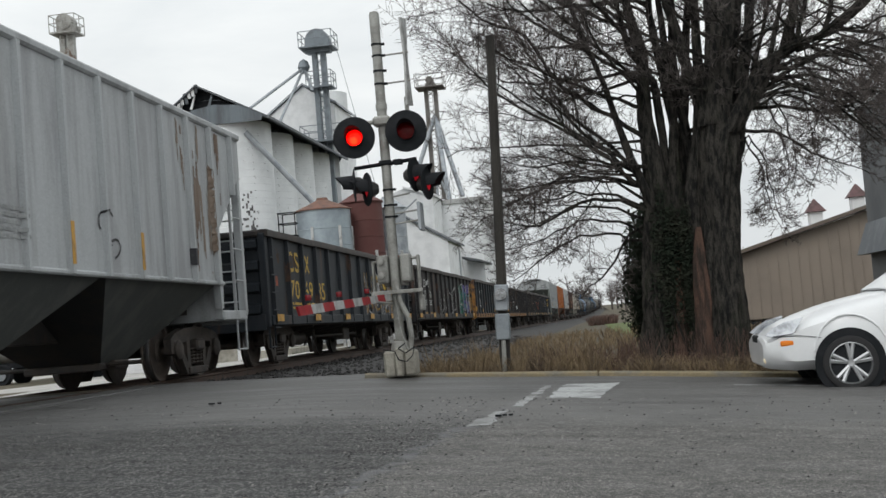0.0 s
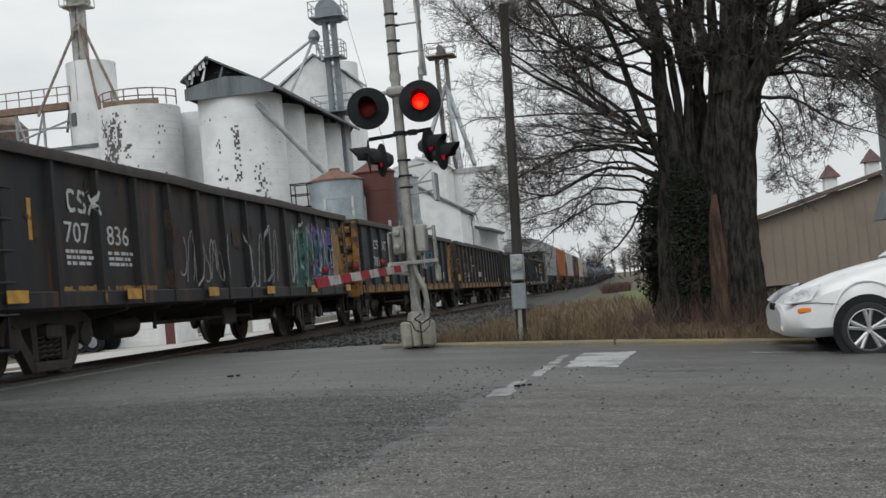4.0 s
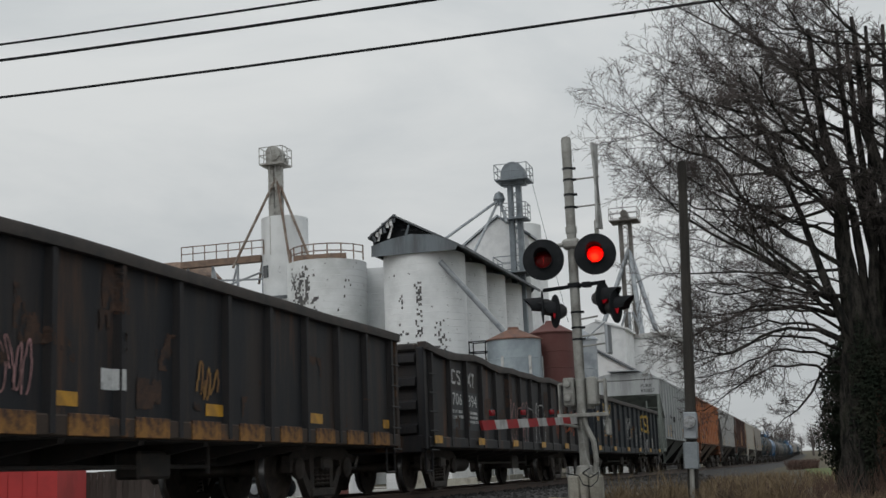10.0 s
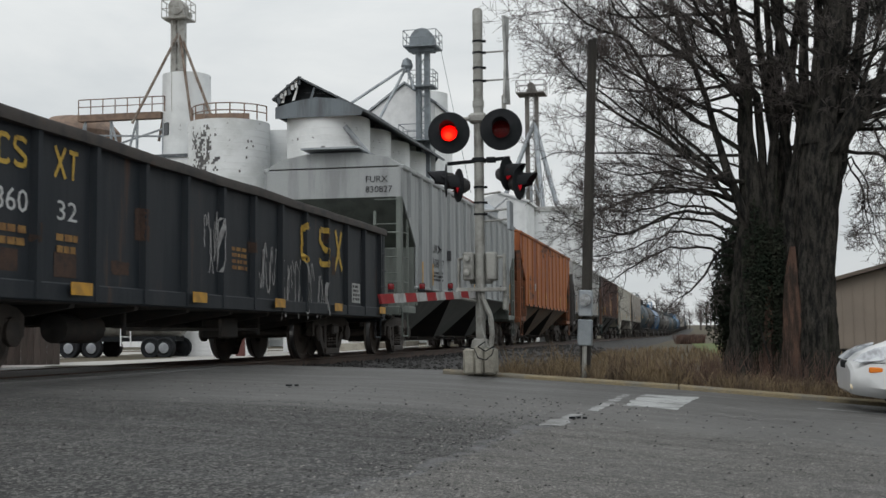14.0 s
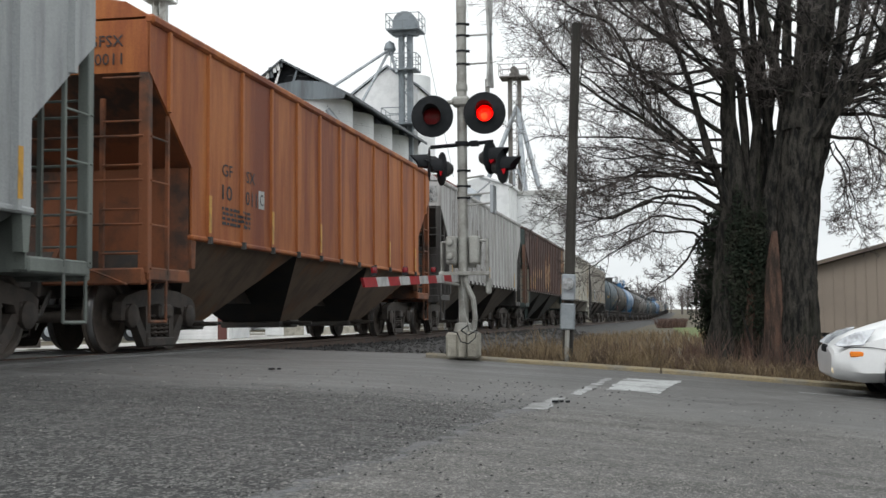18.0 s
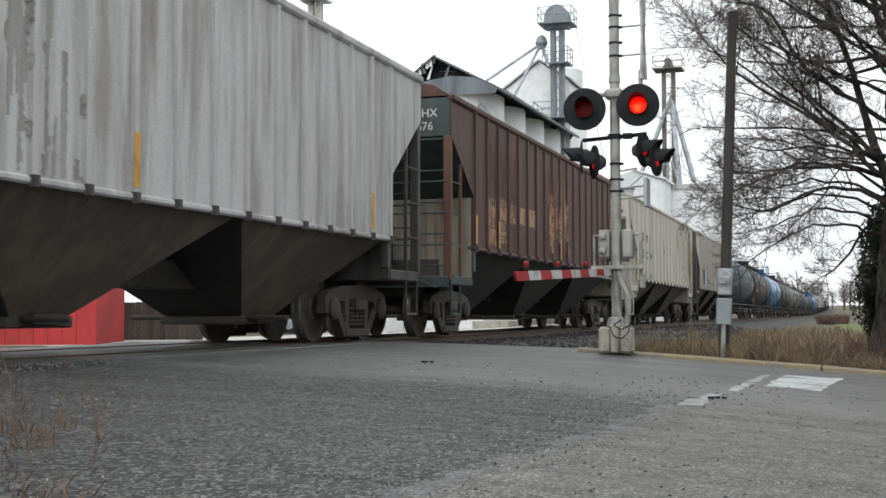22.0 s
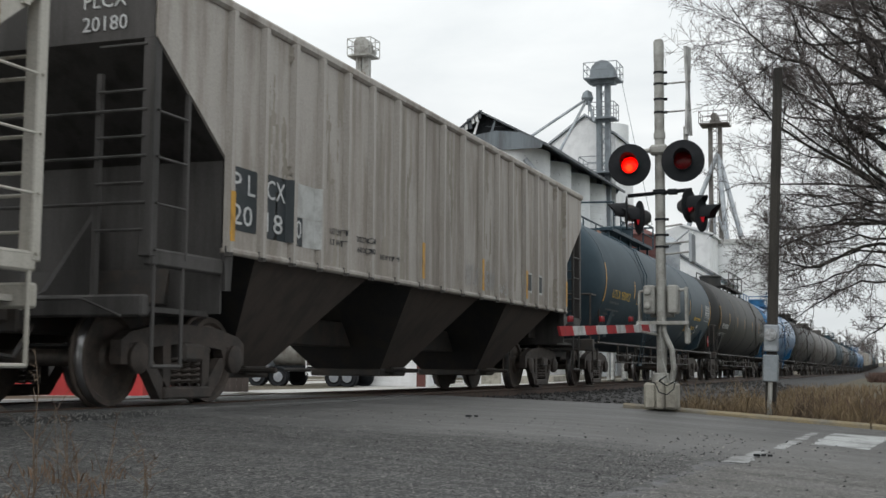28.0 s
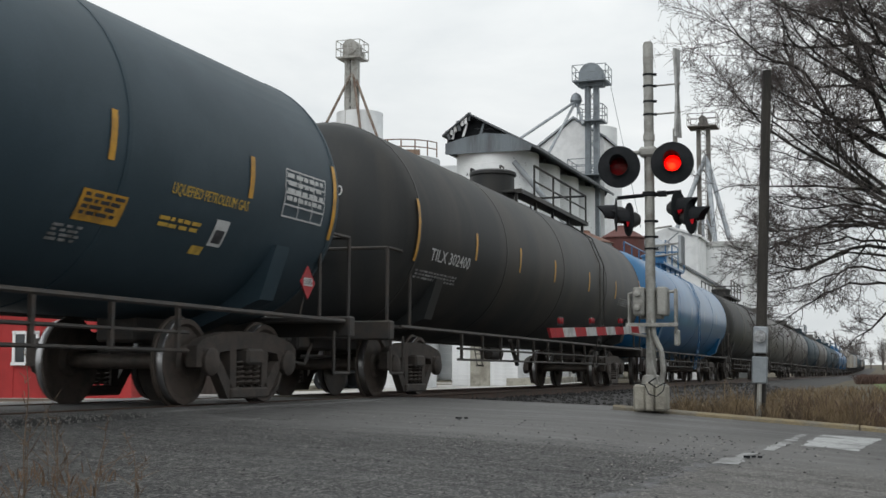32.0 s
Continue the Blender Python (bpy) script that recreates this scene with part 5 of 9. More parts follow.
coat(C, s, 3.4, 4.9, .8, 2.15, SPRAY_GREEN, "mural", "green sprayed fill", .05, .34, 8)
coat(C, s, 4.8, 6.6, .85, 2.2, SPRAY_PURPLE, "mural", "purple sprayed fill", .05, .34, 9)
loops(C, s, 3.3, 6.7, .8, 2.2, SPRAY_WHITE, 6, .03, 10, "pale outline of a mural", .004)
loops(C, s, 3.5, 6.4, 1.0, 2.0, SPRAY_CYAN, 7, .025, 11, "sprayed shapes of a mural", .004)
coat(C, s, 5.5, 5.75, 1.25, 1.45, STENCIL, "placard")
coat(C, s, 4.25, 4.34, 1.2, 1.7, YELLOW, "reflector")
loops(C, s, -2.6, -.3, 1.0, 1.9, SPRAY_WHITE, 4, .014, 12)
loops(C, s, .3, 2.4, .9, 2.0, SPRAY_WHITE, 4, .016, 13)
coat(C, s, 6.6, 7.85, .9, 2.4, OCHRE, "rusted_patch", "ochre rust", .03, .5, 14)
scuffs(C, s, 15.9, .95, 2.4, RUST, 16, 60)
# gondola with a rusted sill
s = gon_side(15.7)
blocks(D, s, -5.9, -5.3, 1.85, 2.08, 2, STENCIL)
blocks(D, s, -4.8, -4.2, 1.85, 2.08, 2, STENCIL, first=2)
sign(D, s, "701", -5.95, -5.3, 1.42, 1.66, STENCIL)
small(D, s, -5.95, -5.3, 1.32, 3, .04, STENCIL, 7)
coat(D, s, -7.6, -7.38, 1.05, 1.27, YELLOW, "placard")
loops(D, s, 1.35, 2.15, 1.36, 2.15, SPRAY_WHITE, 3, .024, 16)
loops(D, s, 1.3, 2.2, 1.6, 2.1, SPRAY_WHITE, 2, .02, 42, lift=.016)
loops(D, s, 2.35, 2.98, 1.45, 2.1, SPRAY_CYAN, 3, .022, 17)
loops(D, s, 2.3, 2.9, 1.4, 2.0, SPRAY_CYAN, 2, .02, 43, lift=.016)
loops(D, s, 4.3, 4.9, 1.88, 2.17, SPRAY_WHITE, 4, .02, 18)
loops(D, s, 4.3, 4.75, 1.06, 1.7, SPRAY_PINK, 2, .03, 19)
coat(D, s, 5.6, 5.85, 1.12, 1.34, STENCIL, "placard")
coat(D, s, 6.95, 7.8, .95, 2.34, OCHRE, "rusted_patch", "ochre primer showing at the car's end", .03, .55, 77)
scuffs(D, s, 15.7, 1.0, 2.4, RUST, 14, 80)
scuffs(D, s, 15.7, 1.0, 2.4, OCHRE, 4, 95, .3, .25)
# brown-black gondola
s = gon_side(15.45)
blocks(F, s, -6.0, -5.0, 2.03, 2.25, 4, FADED_MARK)
sign(F, s, "7099", -6.0, -5.02, 1.48, 1.70, FADED_MARK)
sign(F, s, "10", -4.43, -4.05, 1.47, 1.69, FADED_MARK)
flat0 = lambda y, z: 1.484
coat(F, flat0, -5.45, -4.98, 1.1, 1.4, DARK_PANEL, "stencil_panel", "dark teal stencil panel")
coat(F, flat0, -4.72, -4.2, 1.1, 1.4, DARK_PANEL, "stencil_panel", "dark teal stencil panel")
flat1 = lambda y, z: 1.487
sign(F, flat1, "LD LMT", -5.4, -5.02, 1.29, 1.36, STENCIL)
sign(F, flat1, "LT WT", -5.4, -5.05, 1.16, 1.23, STENCIL)
small(F, flat1, -4.68, -4.25, 1.32, 2, .06, STENCIL, 28)
for k, y in enumerate((-5.68, -5.55, -5.4, -5.3, -5.12)):
    coat(F, s, y, y + .025, .98, 1.1 + .07 * (k * 7 % 4), SPRAY_WHITE, "paint_drip")
loops(F, s, -3.52, -2.9, 1.75, 2.1, SPRAY_WHITE, 3, .014, 21)
loops(F, s, -3.52, -2.9, 1.31, 1.72, SPRAY_WHITE, 3, .014, 33)
loops(F, s, -2.54, -1.95, 1.0, 1.58, SPRAY_PINK, 3, .013, 22)
loops(F, s, -7.5, -7.1, 1.6, 1.86, SPRAY_WHITE, 2, .012, 23)
coat(F, s, -.85, -.4, 1.2, 1.4, STENCIL, "paint_block")
loops(F, s, 1.0, 1.5, 1.2, 1.6, OCHRE, 2, .025, 24)
coat(F, s, -7.62, -7.28, 1.03, 1.28, YELLOW, "placard")
coat(F, s, -7.45, -6.4, 1.0, 2.4, RUST, "rusted_patch", "brown rust", .04, .12, 25)
scuffs(F, s, 15.45, 1.0, 2.4, RUST, 22, 110)
# gondola with two dark stencil panels
s = gon_side(15.4)
blocks(GG, s, -5.98, -5.3, 1.93, 2.2, 2, STENCIL)
blocks(GG, s, -4.88, -4.3, 1.93, 2.2, 2, STENCIL, first=2)
flat = lambda y, z: 1.484
coat(GG, flat, -6.02, -5.25, 1.1, 1.82, DARK_PANEL, "stencil_panel", "dark teal stencil panel")
coat(GG, flat, -4.92, -4.15, 1.1, 1.82, DARK_PANEL, "stencil_panel", "dark teal stencil panel")
flat2 = lambda y, z: 1.487
sign(GG, flat2, "706", -5.95, -5.32, 1.55, 1.77, STENCIL)
sign(GG, flat2, "394", -4.87, -4.26, 1.54, 1.77, STENCIL)
sign(GG, flat2, "LD LMT", -5.96, -5.62, 1.40, 1.46, STENCIL)
sign(GG, flat2, "LT WT", -5.96, -5.66, 1.29, 1.35, STENCIL)
small(GG, flat2, -5.55, -5.3, 1.43, 2, .055, STENCIL, 9)
small(GG, flat2, -4.87, -4.2, 1.43, 3, .05, STENCIL, 10)
coat(GG, s, -3.8, -3.05, 1.34, 1.78, RUST, "scraped_patch", "rust scrape", .035, .4, 26)
loops(GG, s, -1.8, .3, .75, 2.0, SPRAY_PINK, 3, .022, 27, "faded pink sprayed outline")
loops(GG, s, .2, 2.3, .75, 2.0, SPRAY_WHITE, 3, .02, 28, "white sprayed outline")
loops(GG, s, 3.65, 4.2, .95, 1.94, SPRAY_RED, 2, .022, 29)
loops(GG, s, 4.7, 6.2, 1.2, 1.9, SPRAY_RED, 4, .022, 30)
coat(GG, s, 6.85, 7.2, 1.4, 1.65, STENCIL, "placard")
scuffs(GG, s, 15.4, .95, 2.4, RUST, 22, 140)
# black gondola with yellow logo
s = gon_side(16.0)
blocks(HH, s, -5.96, -5.4, 2.0, 2.3, 2, YSTENCIL)
blocks(HH, s, -4.93, -4.4, 2.0, 2.3, 2, YSTENCIL, first=2)
sign(HH, s, "1860", -6.13, -5.4, 1.58, 1.8, STENCIL)
sign(HH, s, "32", -4.85, -4.45, 1.57, 1.77, STENCIL)
coat(HH, s, -6.0, -5.56, 1.02, 1.23, RUST, "scraped_patch", "rusty scrape")
coat(HH, s, -4.9, -4.45, 1.0, 1.25, RUST, "scraped_patch", "rusty scrape")
sign(HH, s, "B", -7.54, -7.32, 2.17, 2.36, STENCIL)
for k, y in enumerate((2.76, 3.72, 4.62)):
    blocks(HH, s, y, y + .56, 1.56, 2.23, 1, YSTENCIL, "logo", "large faded yellow painted shape", first=k)
loops(HH, s, -1.15, -.6, 1.21, 2.1, SPRAY_WHITE, 3, .016, 31)
small(HH, s, -.16, .4, 1.6, 4, .05, OCHRE, 34)
loops(HH, s, .91, 1.59, .98, 1.78, SPRAY_WHITE, 3, .016, 33)
loops(HH, s, 1.83, 3.48, .66, 1.67, SPRAY_WHITE, 6, .016, 32)
loops(HH, s, 3.6, 4.33, .66, 1.42, SPRAY_WHITE, 3, .016, 35)
coat(HH, s, 5.75, 6.3, 1.0, 1.36, PALE_PANEL, "placard")
small(HH, lambda y, z: s(y, z) + .003, 5.8, 6.2, 1.3, 4, .045, DSTENCIL, 36)
small(HH, s, -5.9, -5.45, 1.42, 2, .07, OCHRE, 37)
small(HH, s, -4.85, -4.45, 1.4, 2, .07, OCHRE, 38)
coat(HH, s, -7.15, -6.8, 1.73, 2.02, YELLOW, "placard")
sign(HH, lambda y, z: s(y, z) + .003, "A", -7.07, -6.9, 1.77, 1.95, DSTENCIL)
coat(HH, s, -7.6, -7.15, 1.05, 1.26, YELLOW, "placard")
scuffs(HH, s, 16.0, .95, 2.4, RUST, 9, 170)
# hoppers
s = hop_side(16.15, 15)
sign(I, s, "27", -4.3, -3.8, 2.0, 2.22, DSTENCIL)
sign(I, s, "8308", -5.3, -4.4, 2.0, 2.22, DSTENCIL)
sign(I, s, "FURX", -5.3, -4.2, 2.35, 2.55, DSTENCIL)
small(I, s, -5.3, -4.0, 1.88, 3, .05, DSTENCIL, 13)
coat(I, s, -3.42, -3.2, 2.25, 2.5, DSTENCIL, "placard")
coat(I, s, 4.9, 5.12, 1.72, 1.94, DSTENCIL, "placard")
s = hop_side(16.5, 13, .55, .04)
for text, y0, y1, z0, z1 in (("GF", -5.9, -5.5, 2.38, 2.55), ("SX", -4.95, -4.58, 2.38, 2.55), ("10", -5.9, -5.52, 2.05, 2.26), ("011", -4.97, -4.5, 2.05, 2.26)):
    sign(J, s, text, y0, y1, z0, z1, DSTENCIL, .006)
small(J, s, -5.9, -4.8, 1.93, 4, .04, DSTENCIL, 14)
coat(J, s, -4.42, -4.16, 2.05, 2.32, PALE_PANEL, "stencil_panel")
sign(J, lambda y, z: s(y, z) + .003, "C", -4.36, -4.22, 2.1, 2.27, DSTENCIL)
coat(J, s, 6.38, 6.62, 1.75, 1.98, PALE_PANEL, "placard")
s = hop_side(16.15, 19, 1.375, .04)
for text, y in (("MO", -6.56), ("CX", -5.86), ("97", -5.1), ("90", -4.36), ("93", -3.64)):
    coat(K, s, y - .03, y + .43, 2.04, 2.44, PALE_PANEL, "stencil_panel", "pale square behind the numbers", .1)
    sign(K, lambda y_, z_: s(y_, z_) + .004, text, y + .02, y + .38, 2.12, 2.37, ORANGE_BROWN, .008)
    small(K, s, y, y + .4, 1.9, 3, .025, DSTENCIL, int(-y * 10))
K_GRIME = material("brown_grime_film", (0.21, 0.195, 0.18), 0.85, second=(0.29, 0.28, 0.27), scale=5, streak=True, grain=0.2)
pick = random.Random(77)
for k in range(8):
    y = -6.66 + .744 * k
    for j in range(2):
        w = pick.uniform(.22, .32)
        coat(K, s, y + .05 + .3 * j, y + .05 + .3 * j + w, 1.52, 3.9, K_GRIME, "grime_streak", "brown grime run down a panel", .035, .55 - .08 * k, 500 + 2 * k + j, drip=True)
s = hop_side(16.3, 19, 1.36, .04)
RED_RUN = material("red_rust_run", (.095, .040, .030), .85, second=(.062, .031, .026), scale=6, streak=True)
for y0, y1, z0, z1 in ((-5.96, -5.38, 1.6, 2.56), (-5.17, -4.6, 1.68, 2.62), (-4.42, -3.84, 2.12, 2.56), (-3.64, -3.11, 2.15, 2.55), (-2.88, -2.33, 2.15, 2.57)):
    coat(M, s, y0, y1, z0, z1, PEELED, "primer_patch", "pale ochre primer panel", .025, 2.6, int(abs(y0) * 10))
up = lambda y, z: s(y, z) + .004
sign(M, up, "NA", -5.82, -5.46, 2.36, 2.54, DSTENCIL)
sign(M, up, "HX", -5.08, -4.7, 2.4, 2.57, DSTENCIL)
sign(M, up, "63", -5.8, -5.46, 1.95, 2.18, DSTENCIL)
sign(M, up, "676", -5.14, -4.66, 1.95, 2.17, DSTENCIL)
small(M, up, -5.14, -4.68, 1.85, 2, .035, DSTENCIL, 17)
for k, (a, b, c, d) in enumerate(((-1.24, -.61, 1.74, 3.06), (-.38, .23, 1.86, 3.44), (.46, 1.02, 1.7, 3.58), (7.2, 7.9, 2.2, 3.7), (6.3, 6.85, 1.7, 3.9), (7.0, 7.35, 1.6, 2.4))):
    coat(M, lambda y, z, k=k: s(y, z) + .006 + .001 * k, a, b, c, d, PEELED, "peeled_paint", "pale ochre where the paint has peeled in streaks", .02, .14, 36 + k, drip=True)
for k, (a, b, c, d) in enumerate(((-5.98, -5.33, 2.6, 3.7), (-5.2, -4.56, 2.62, 3.6), (-4.44, -3.82, 1.6, 3.5), (-1.3, -.55, 1.6, 3.5), (-.42, .28, 1.6, 3.6), (.42, 1.06, 1.6, 3.7))):
    coat(M, lambda y, z: s(y, z) + .0025, a, b, c, d, RED_RUN, "rust_streak", "red rust running down the panel", .025, .12, 520 + k, drip=True)
s = hop_side(16.05, 19, .315, .035)
for text, y, z in (("ND", -5.9, 2.72), ("YX", -5.0, 2.72), ("83", -5.9, 2.18), ("32", -5.05, 2.17), ("34", -4.18, 2.17)):
    sign(N, s, text, y, y + .46, z, z + .27, DSTENCIL, .01)
for k, y in enumerate((-5.85, -5.0, -4.15)):
    small(N, s, y, y + .45, 1.62, 2, .03, FADED_WHITE, 18 + k)
coat(N, s, -4.1, -3.85, 1.55, 1.7, DSTENCIL, "placard")
coat(N, s, -6.72, -6.35, 1.5, 1.82, BRIGHT_RUST, "rusted_patch", "rusty corner", .025, .2, 36)
loops(N, s, -1.0, -.6, 2.55, 2.85, SPRAY_BLACK, 1, .02, 41)
STAIN = material("brown_rust_stain", (0.30, 0.22, 0.15), 0.8, second=(0.22, 0.14, 0.08), scale=3, streak=True)
for k, (a, b, c) in enumerate(((2.6, 3.3, 2.6), (3.5, 4.2, 2.2), (4.35, 5.05, 1.9), (5.2, 5.95, 1.7), (6.05, 6.8, 1.6), (6.9, 7.5, 2.4))):
    coat(N, s, a, b, c, 3.9, STAIN, "rust_stain", "brown stain running down a panel", .03, .1, 38 + k, drip=True)
coat(N, lambda y, z: s(y, z) + .004, 6.0, 7.3, 1.9, 3.7, BRIGHT_RUST, "rusted_patch", "rust streaks", .025, -.1, 48, drip=True)
s = uneven_side(P_RIBS, .075)
for y0, y1, z0, z1, m in ((-6.66, -6.12, 1.75, 2.4, DARK_PANEL), (-5.96, -5.41, 1.73, 2.42, DARK_PANEL), (-5.26, -5.06, 1.72, 2.04, DARK_PANEL), (-5.26, -4.7, 2.045, 2.42, PALE_PANEL), (-5.055, -4.7, 1.72, 2.04, PALE_PANEL)):
    coat(P, s, y0, y1, z0, z1, m, "stencil_panel")
up2 = lambda y, z: s(y, z) + .004
for text, y0, y1, z in (("P L", -6.62, -6.17, 2.13), ("CX", -5.92, -5.5, 2.15), ("20", -6.62, -6.22, 1.81), ("18", -5.92, -5.55, 1.8), ("0", -5.22, -5.1, 1.8)):
    sign(P, up2, text, y0, y1, z, z + .21, STENCIL)
for k, y in enumerate((-5.98, -4.6, -3.12, -2.28, -.5, 1.28, 2.92, 5.22, 5.9)):
    coat(P, s, y, y + .56, 1.55, 3.9, material("grime_streak", (0.27, 0.245, 0.21), 0.85, second=(0.33, 0.30, 0.26), scale=4, streak=True) if k == 0 else bpy.data.materials["grime_streak"], "grime_streak", "dark grime run down a panel", .035, -.12, 300 + k, drip=True)
sign(P, s, "LD LMT", -4.33, -3.97, 1.95, 2.02, DSTENCIL)
sign(P, s, "LT WT", -4.33, -3.99, 1.82, 1.89, DSTENCIL)
sign(P, s, "202700", -3.58, -3.14, 1.93, 2.0, DSTENCIL)
sign(P, s, "60300", -3.55, -3.16, 1.8, 1.87, DSTENCIL)
sign(P, s, "NEW 9-79", -2.83, -2.36, 1.77, 1.84, DSTENCIL)
loops(P, s, .45, 1.1, 1.66, 2.05, SPRAY_WHITE, 3, .014, 39)
loops(P, s, 1.25, 1.95, 1.6, 2.0, SPRAY_WHITE, 4, .014, 43)
loops(P, s, 2.15, 2.7, 1.62, 1.82, SPRAY_WHITE, 2, .016, 47)
for y0, y1 in ((3.8, 4.25), (4.55, 4.95)):
    coat(P, s, y0, y1, 1.75, 2.12, PALE_PANEL, "placard")
    coat(P, up2, y0 + .05, y1 - .05, 1.79, 2.08, DARK_PANEL, "placard_print")
# tanks
s = barrel_side()
sign(T1, s, "UTLX 950912", -7.6, -5.6, 2.06, 2.26, YSTENCIL, .005)
DIM_STENCIL = material("dim_grey_stencil", (.11, .115, .12), .7, second=(.05, .052, .055), scale=9)
small(T1, s, -7.7, -6.75, 1.95, 1, .05, DIM_STENCIL, 20)
small(T1, s, -7.85, -6.5, 1.78, 1, .04, DIM_STENCIL, 27)
small(T1, s, -7.85, -6.6, 1.68, 1, .04, DIM_STENCIL, 29)


def head_sign(car, half, text, x0, x1, z0, z1, mat, r=1.56, zc=2.46):
    """Letters on the round head of a tank, wrapped to its curve."""
    ob = lettering(text, 1.0, mat, car, None)
    xs, ys = [v.co.x for v in ob.data.vertices], [v.co.y for v in ob.data.vertices]
    for v in ob.data.vertices:
        x, z = x0 + (v.co.x - min(xs)) / (max(xs) - min(xs)) * (x1 - x0), z0 + (v.co.y - min(ys)) / (max(ys) - min(ys)) * (z1 - z0)
        d = math.hypot(x, z - zc) / r
        v.co = (x, -half - .008 - v.co.z + float(np.interp(d, (0, .35, .62, .82, .94), (0, .02, .10, .24, .42))), z)


head_sign(T1, 9.15, "UTLX 950912", -.45, .62, 2.82, 2.97, YSTENCIL)
head_sign(T2, 9.15, "TILX 302400", -.45, .62, 2.82, 2.97, STENCIL)
coat(T1, s, 3.62, 4.27, 1.63, 1.89, YELLOW, "placard")
small(T1, lambda y, z: s(y, z) + .004, 3.67, 4.22, 1.85, 4, .03, DSTENCIL, 21)
sign(T1, s, "LIQUEFIED PETROLEUM GAS", 4.9, 6.35, 2.0, 2.12, YSTENCIL)
small(T1, s, 4.85, 5.6, 1.79, 2, .035, YSTENCIL, 22)
g = Geo()
for k in range(5):
    stroke(g, s, [(7.1, 2.07 + .13 * k), (8.1, 2.07 + .13 * k)], .009)
for y in (7.1, 7.45, 7.8, 8.1):
    stroke(g, s, [(y, 2.07), (y, 2.59)], .009)
part("inspection_table", g, STENCIL, T1, "white ruled inspection table", smooth=0)
small(T1, s, 7.15, 8.05, 2.53, 4, .05, STENCIL, 23)
coat(T1, s, 5.84, 6.1, 1.62, 1.88, STENCIL, "placard")
coat(T1, lambda y, z: s(y, z) + .003, 5.88, 6.06, 1.65, 1.78, DSTENCIL, "placard_panel")
coat(T1, s, 5.6, 5.82, 1.52, 1.6, YSTENCIL, "placard")
coat(T1, s, -4.75, -4.42, 2.04, 2.32, YELLOW, "placard", "dark square placard in a yellow frame")
coat(T1, lambda y, z: s(y, z) + .003, -4.73, -4.44, 2.06, 2.30, TANK_BLACK, "placard_panel")
sign(T1, lambda y, z: s(y, z) + .005, "C", -4.64, -4.54, 2.1, 2.2, YSTENCIL)
small(T1, s, 3.45, 3.86, 1.57, 4, .022, FADED_WHITE, 24)
for y in (7.7,):
    part("hazard_placard", Geo().box((1.56, y, 1.37), (.012, .27, .27), (45, 0, 0)), RED_TAPE, T1, "red diamond hazard placard")
    coat(T1, lambda y_, z_: 1.569, y - .11, y + .11, 1.33, 1.42, STENCIL, "placard_band")
    sign(T1, lambda y_, z_: 1.571, "1075", y - .09, y + .09, 1.34, 1.41, DSTENCIL)
    part("placard_holder", Geo().rod((1.47, y, 1.0), (1.545, y, 1.37), .012), STEEL_DARK, T1)
sign(T2, s, "TILX 302400", -7.9, -6.1, 1.99, 2.17, STENCIL, .005)
small(T2, s, -8.3, -6.5, 1.82, 3, .028, FADED_WHITE, 25)
small(T2, s, 5.6, 7.6, 2.2, 4, .03, FADED_WHITE, 26)
for tc, ys, mt in ((T1, (-8.4, -5.12, -1.74, 1.55, 3.87, 6.35, 8.4), YELLOW), (T2, (-8.5, -5.85, -3.28, -.76, 2.3, 5.2, 8.4), YELLOW), (T3, (-8.2, -5.0, -1.6, 1.6, 5.0, 8.2), STENCIL)):
    for y in ys:
        coat(tc, s, y - .045, y + .045, 1.93 if abs(y) > 8 else 2.16, 2.82 if abs(y) > 8 else 2.6, mt, "reflector", "upright reflective strip bent round the tank", .09)
# end lettering of the hoppers, on the end sheet that faces along the track
def end_sign(car, length, lines, mat, zt=4.0, x=.72, size=.2):
    for k, text in enumerate(lines):
        lettering(text, size, mat, car, Matrix.Translation((x, -length / 2 - .012, zt - .32 - .22 * k)) @ Euler((math.pi / 2, 0, 0)).to_matrix().to_4x4())


def chord_sign(car, length, text):
    lettering(text, .15, STENCIL, car, Matrix.Translation((-.1, -length / 2 - .064, 2.41)) @ Euler((math.pi / 2, 0, 0)).to_matrix().to_4x4())


chord_sign(C, 15.9, "707836")
chord_sign(HH, 16.0, "186012")
chord_sign(F, 15.45, "709910")
end_sign(I, 16.15, ("FURX", "830827"), DSTENCIL)
end_sign(J, 16.5, ("GFSX", "10011"), DSTENCIL)
part("placard", Geo().box((1.14, -8.083, 3.68), (.62, .012, .42)), ROADWHITE, K, "white board with dark letters")
end_sign(K, 16.18, ("MOCX", "979093"), DSTENCIL, x=.88, size=.15)
end_sign(M, 16.3, ("NAHX", "63676"), STENCIL)
end_sign(N, 16.05, ("NDYX", "833234"), DSTENCIL)
end_sign(P, 16.05, ("PLCX", "20180"), STENCIL)
# ---------------------------------------------------------------- crossing signal
MX, MY = -2.78, 15.62
MZ = base(MX) + 0.02
signal = thing("crossing_signal", pose(MX, MY, MZ), "aluminium railway crossing signal mast with red flashing lamps", "railway signal")
part("mast", Geo().rod((0, 0, 0), (0, 0, 4.70), .063, 20).lathe([(.0, 4.74), (.05, 4.73), (.066, 4.70), (.066, 4.45), (.063, 4.45)], (0, 0, 0), "z", 20)
     .lathe([(.075, 3.44), (.075, 3.52)], (0, 0, 0), "z", 16), SIGNAL_ALU, signal)
for s in (-1, 1):
    part("foundation_block", Geo().box((s * .128, -.02, .17), (.165, .26, .33), ch=.03), CONCRETE, signal, "weathered concrete block at the foot of the mast")
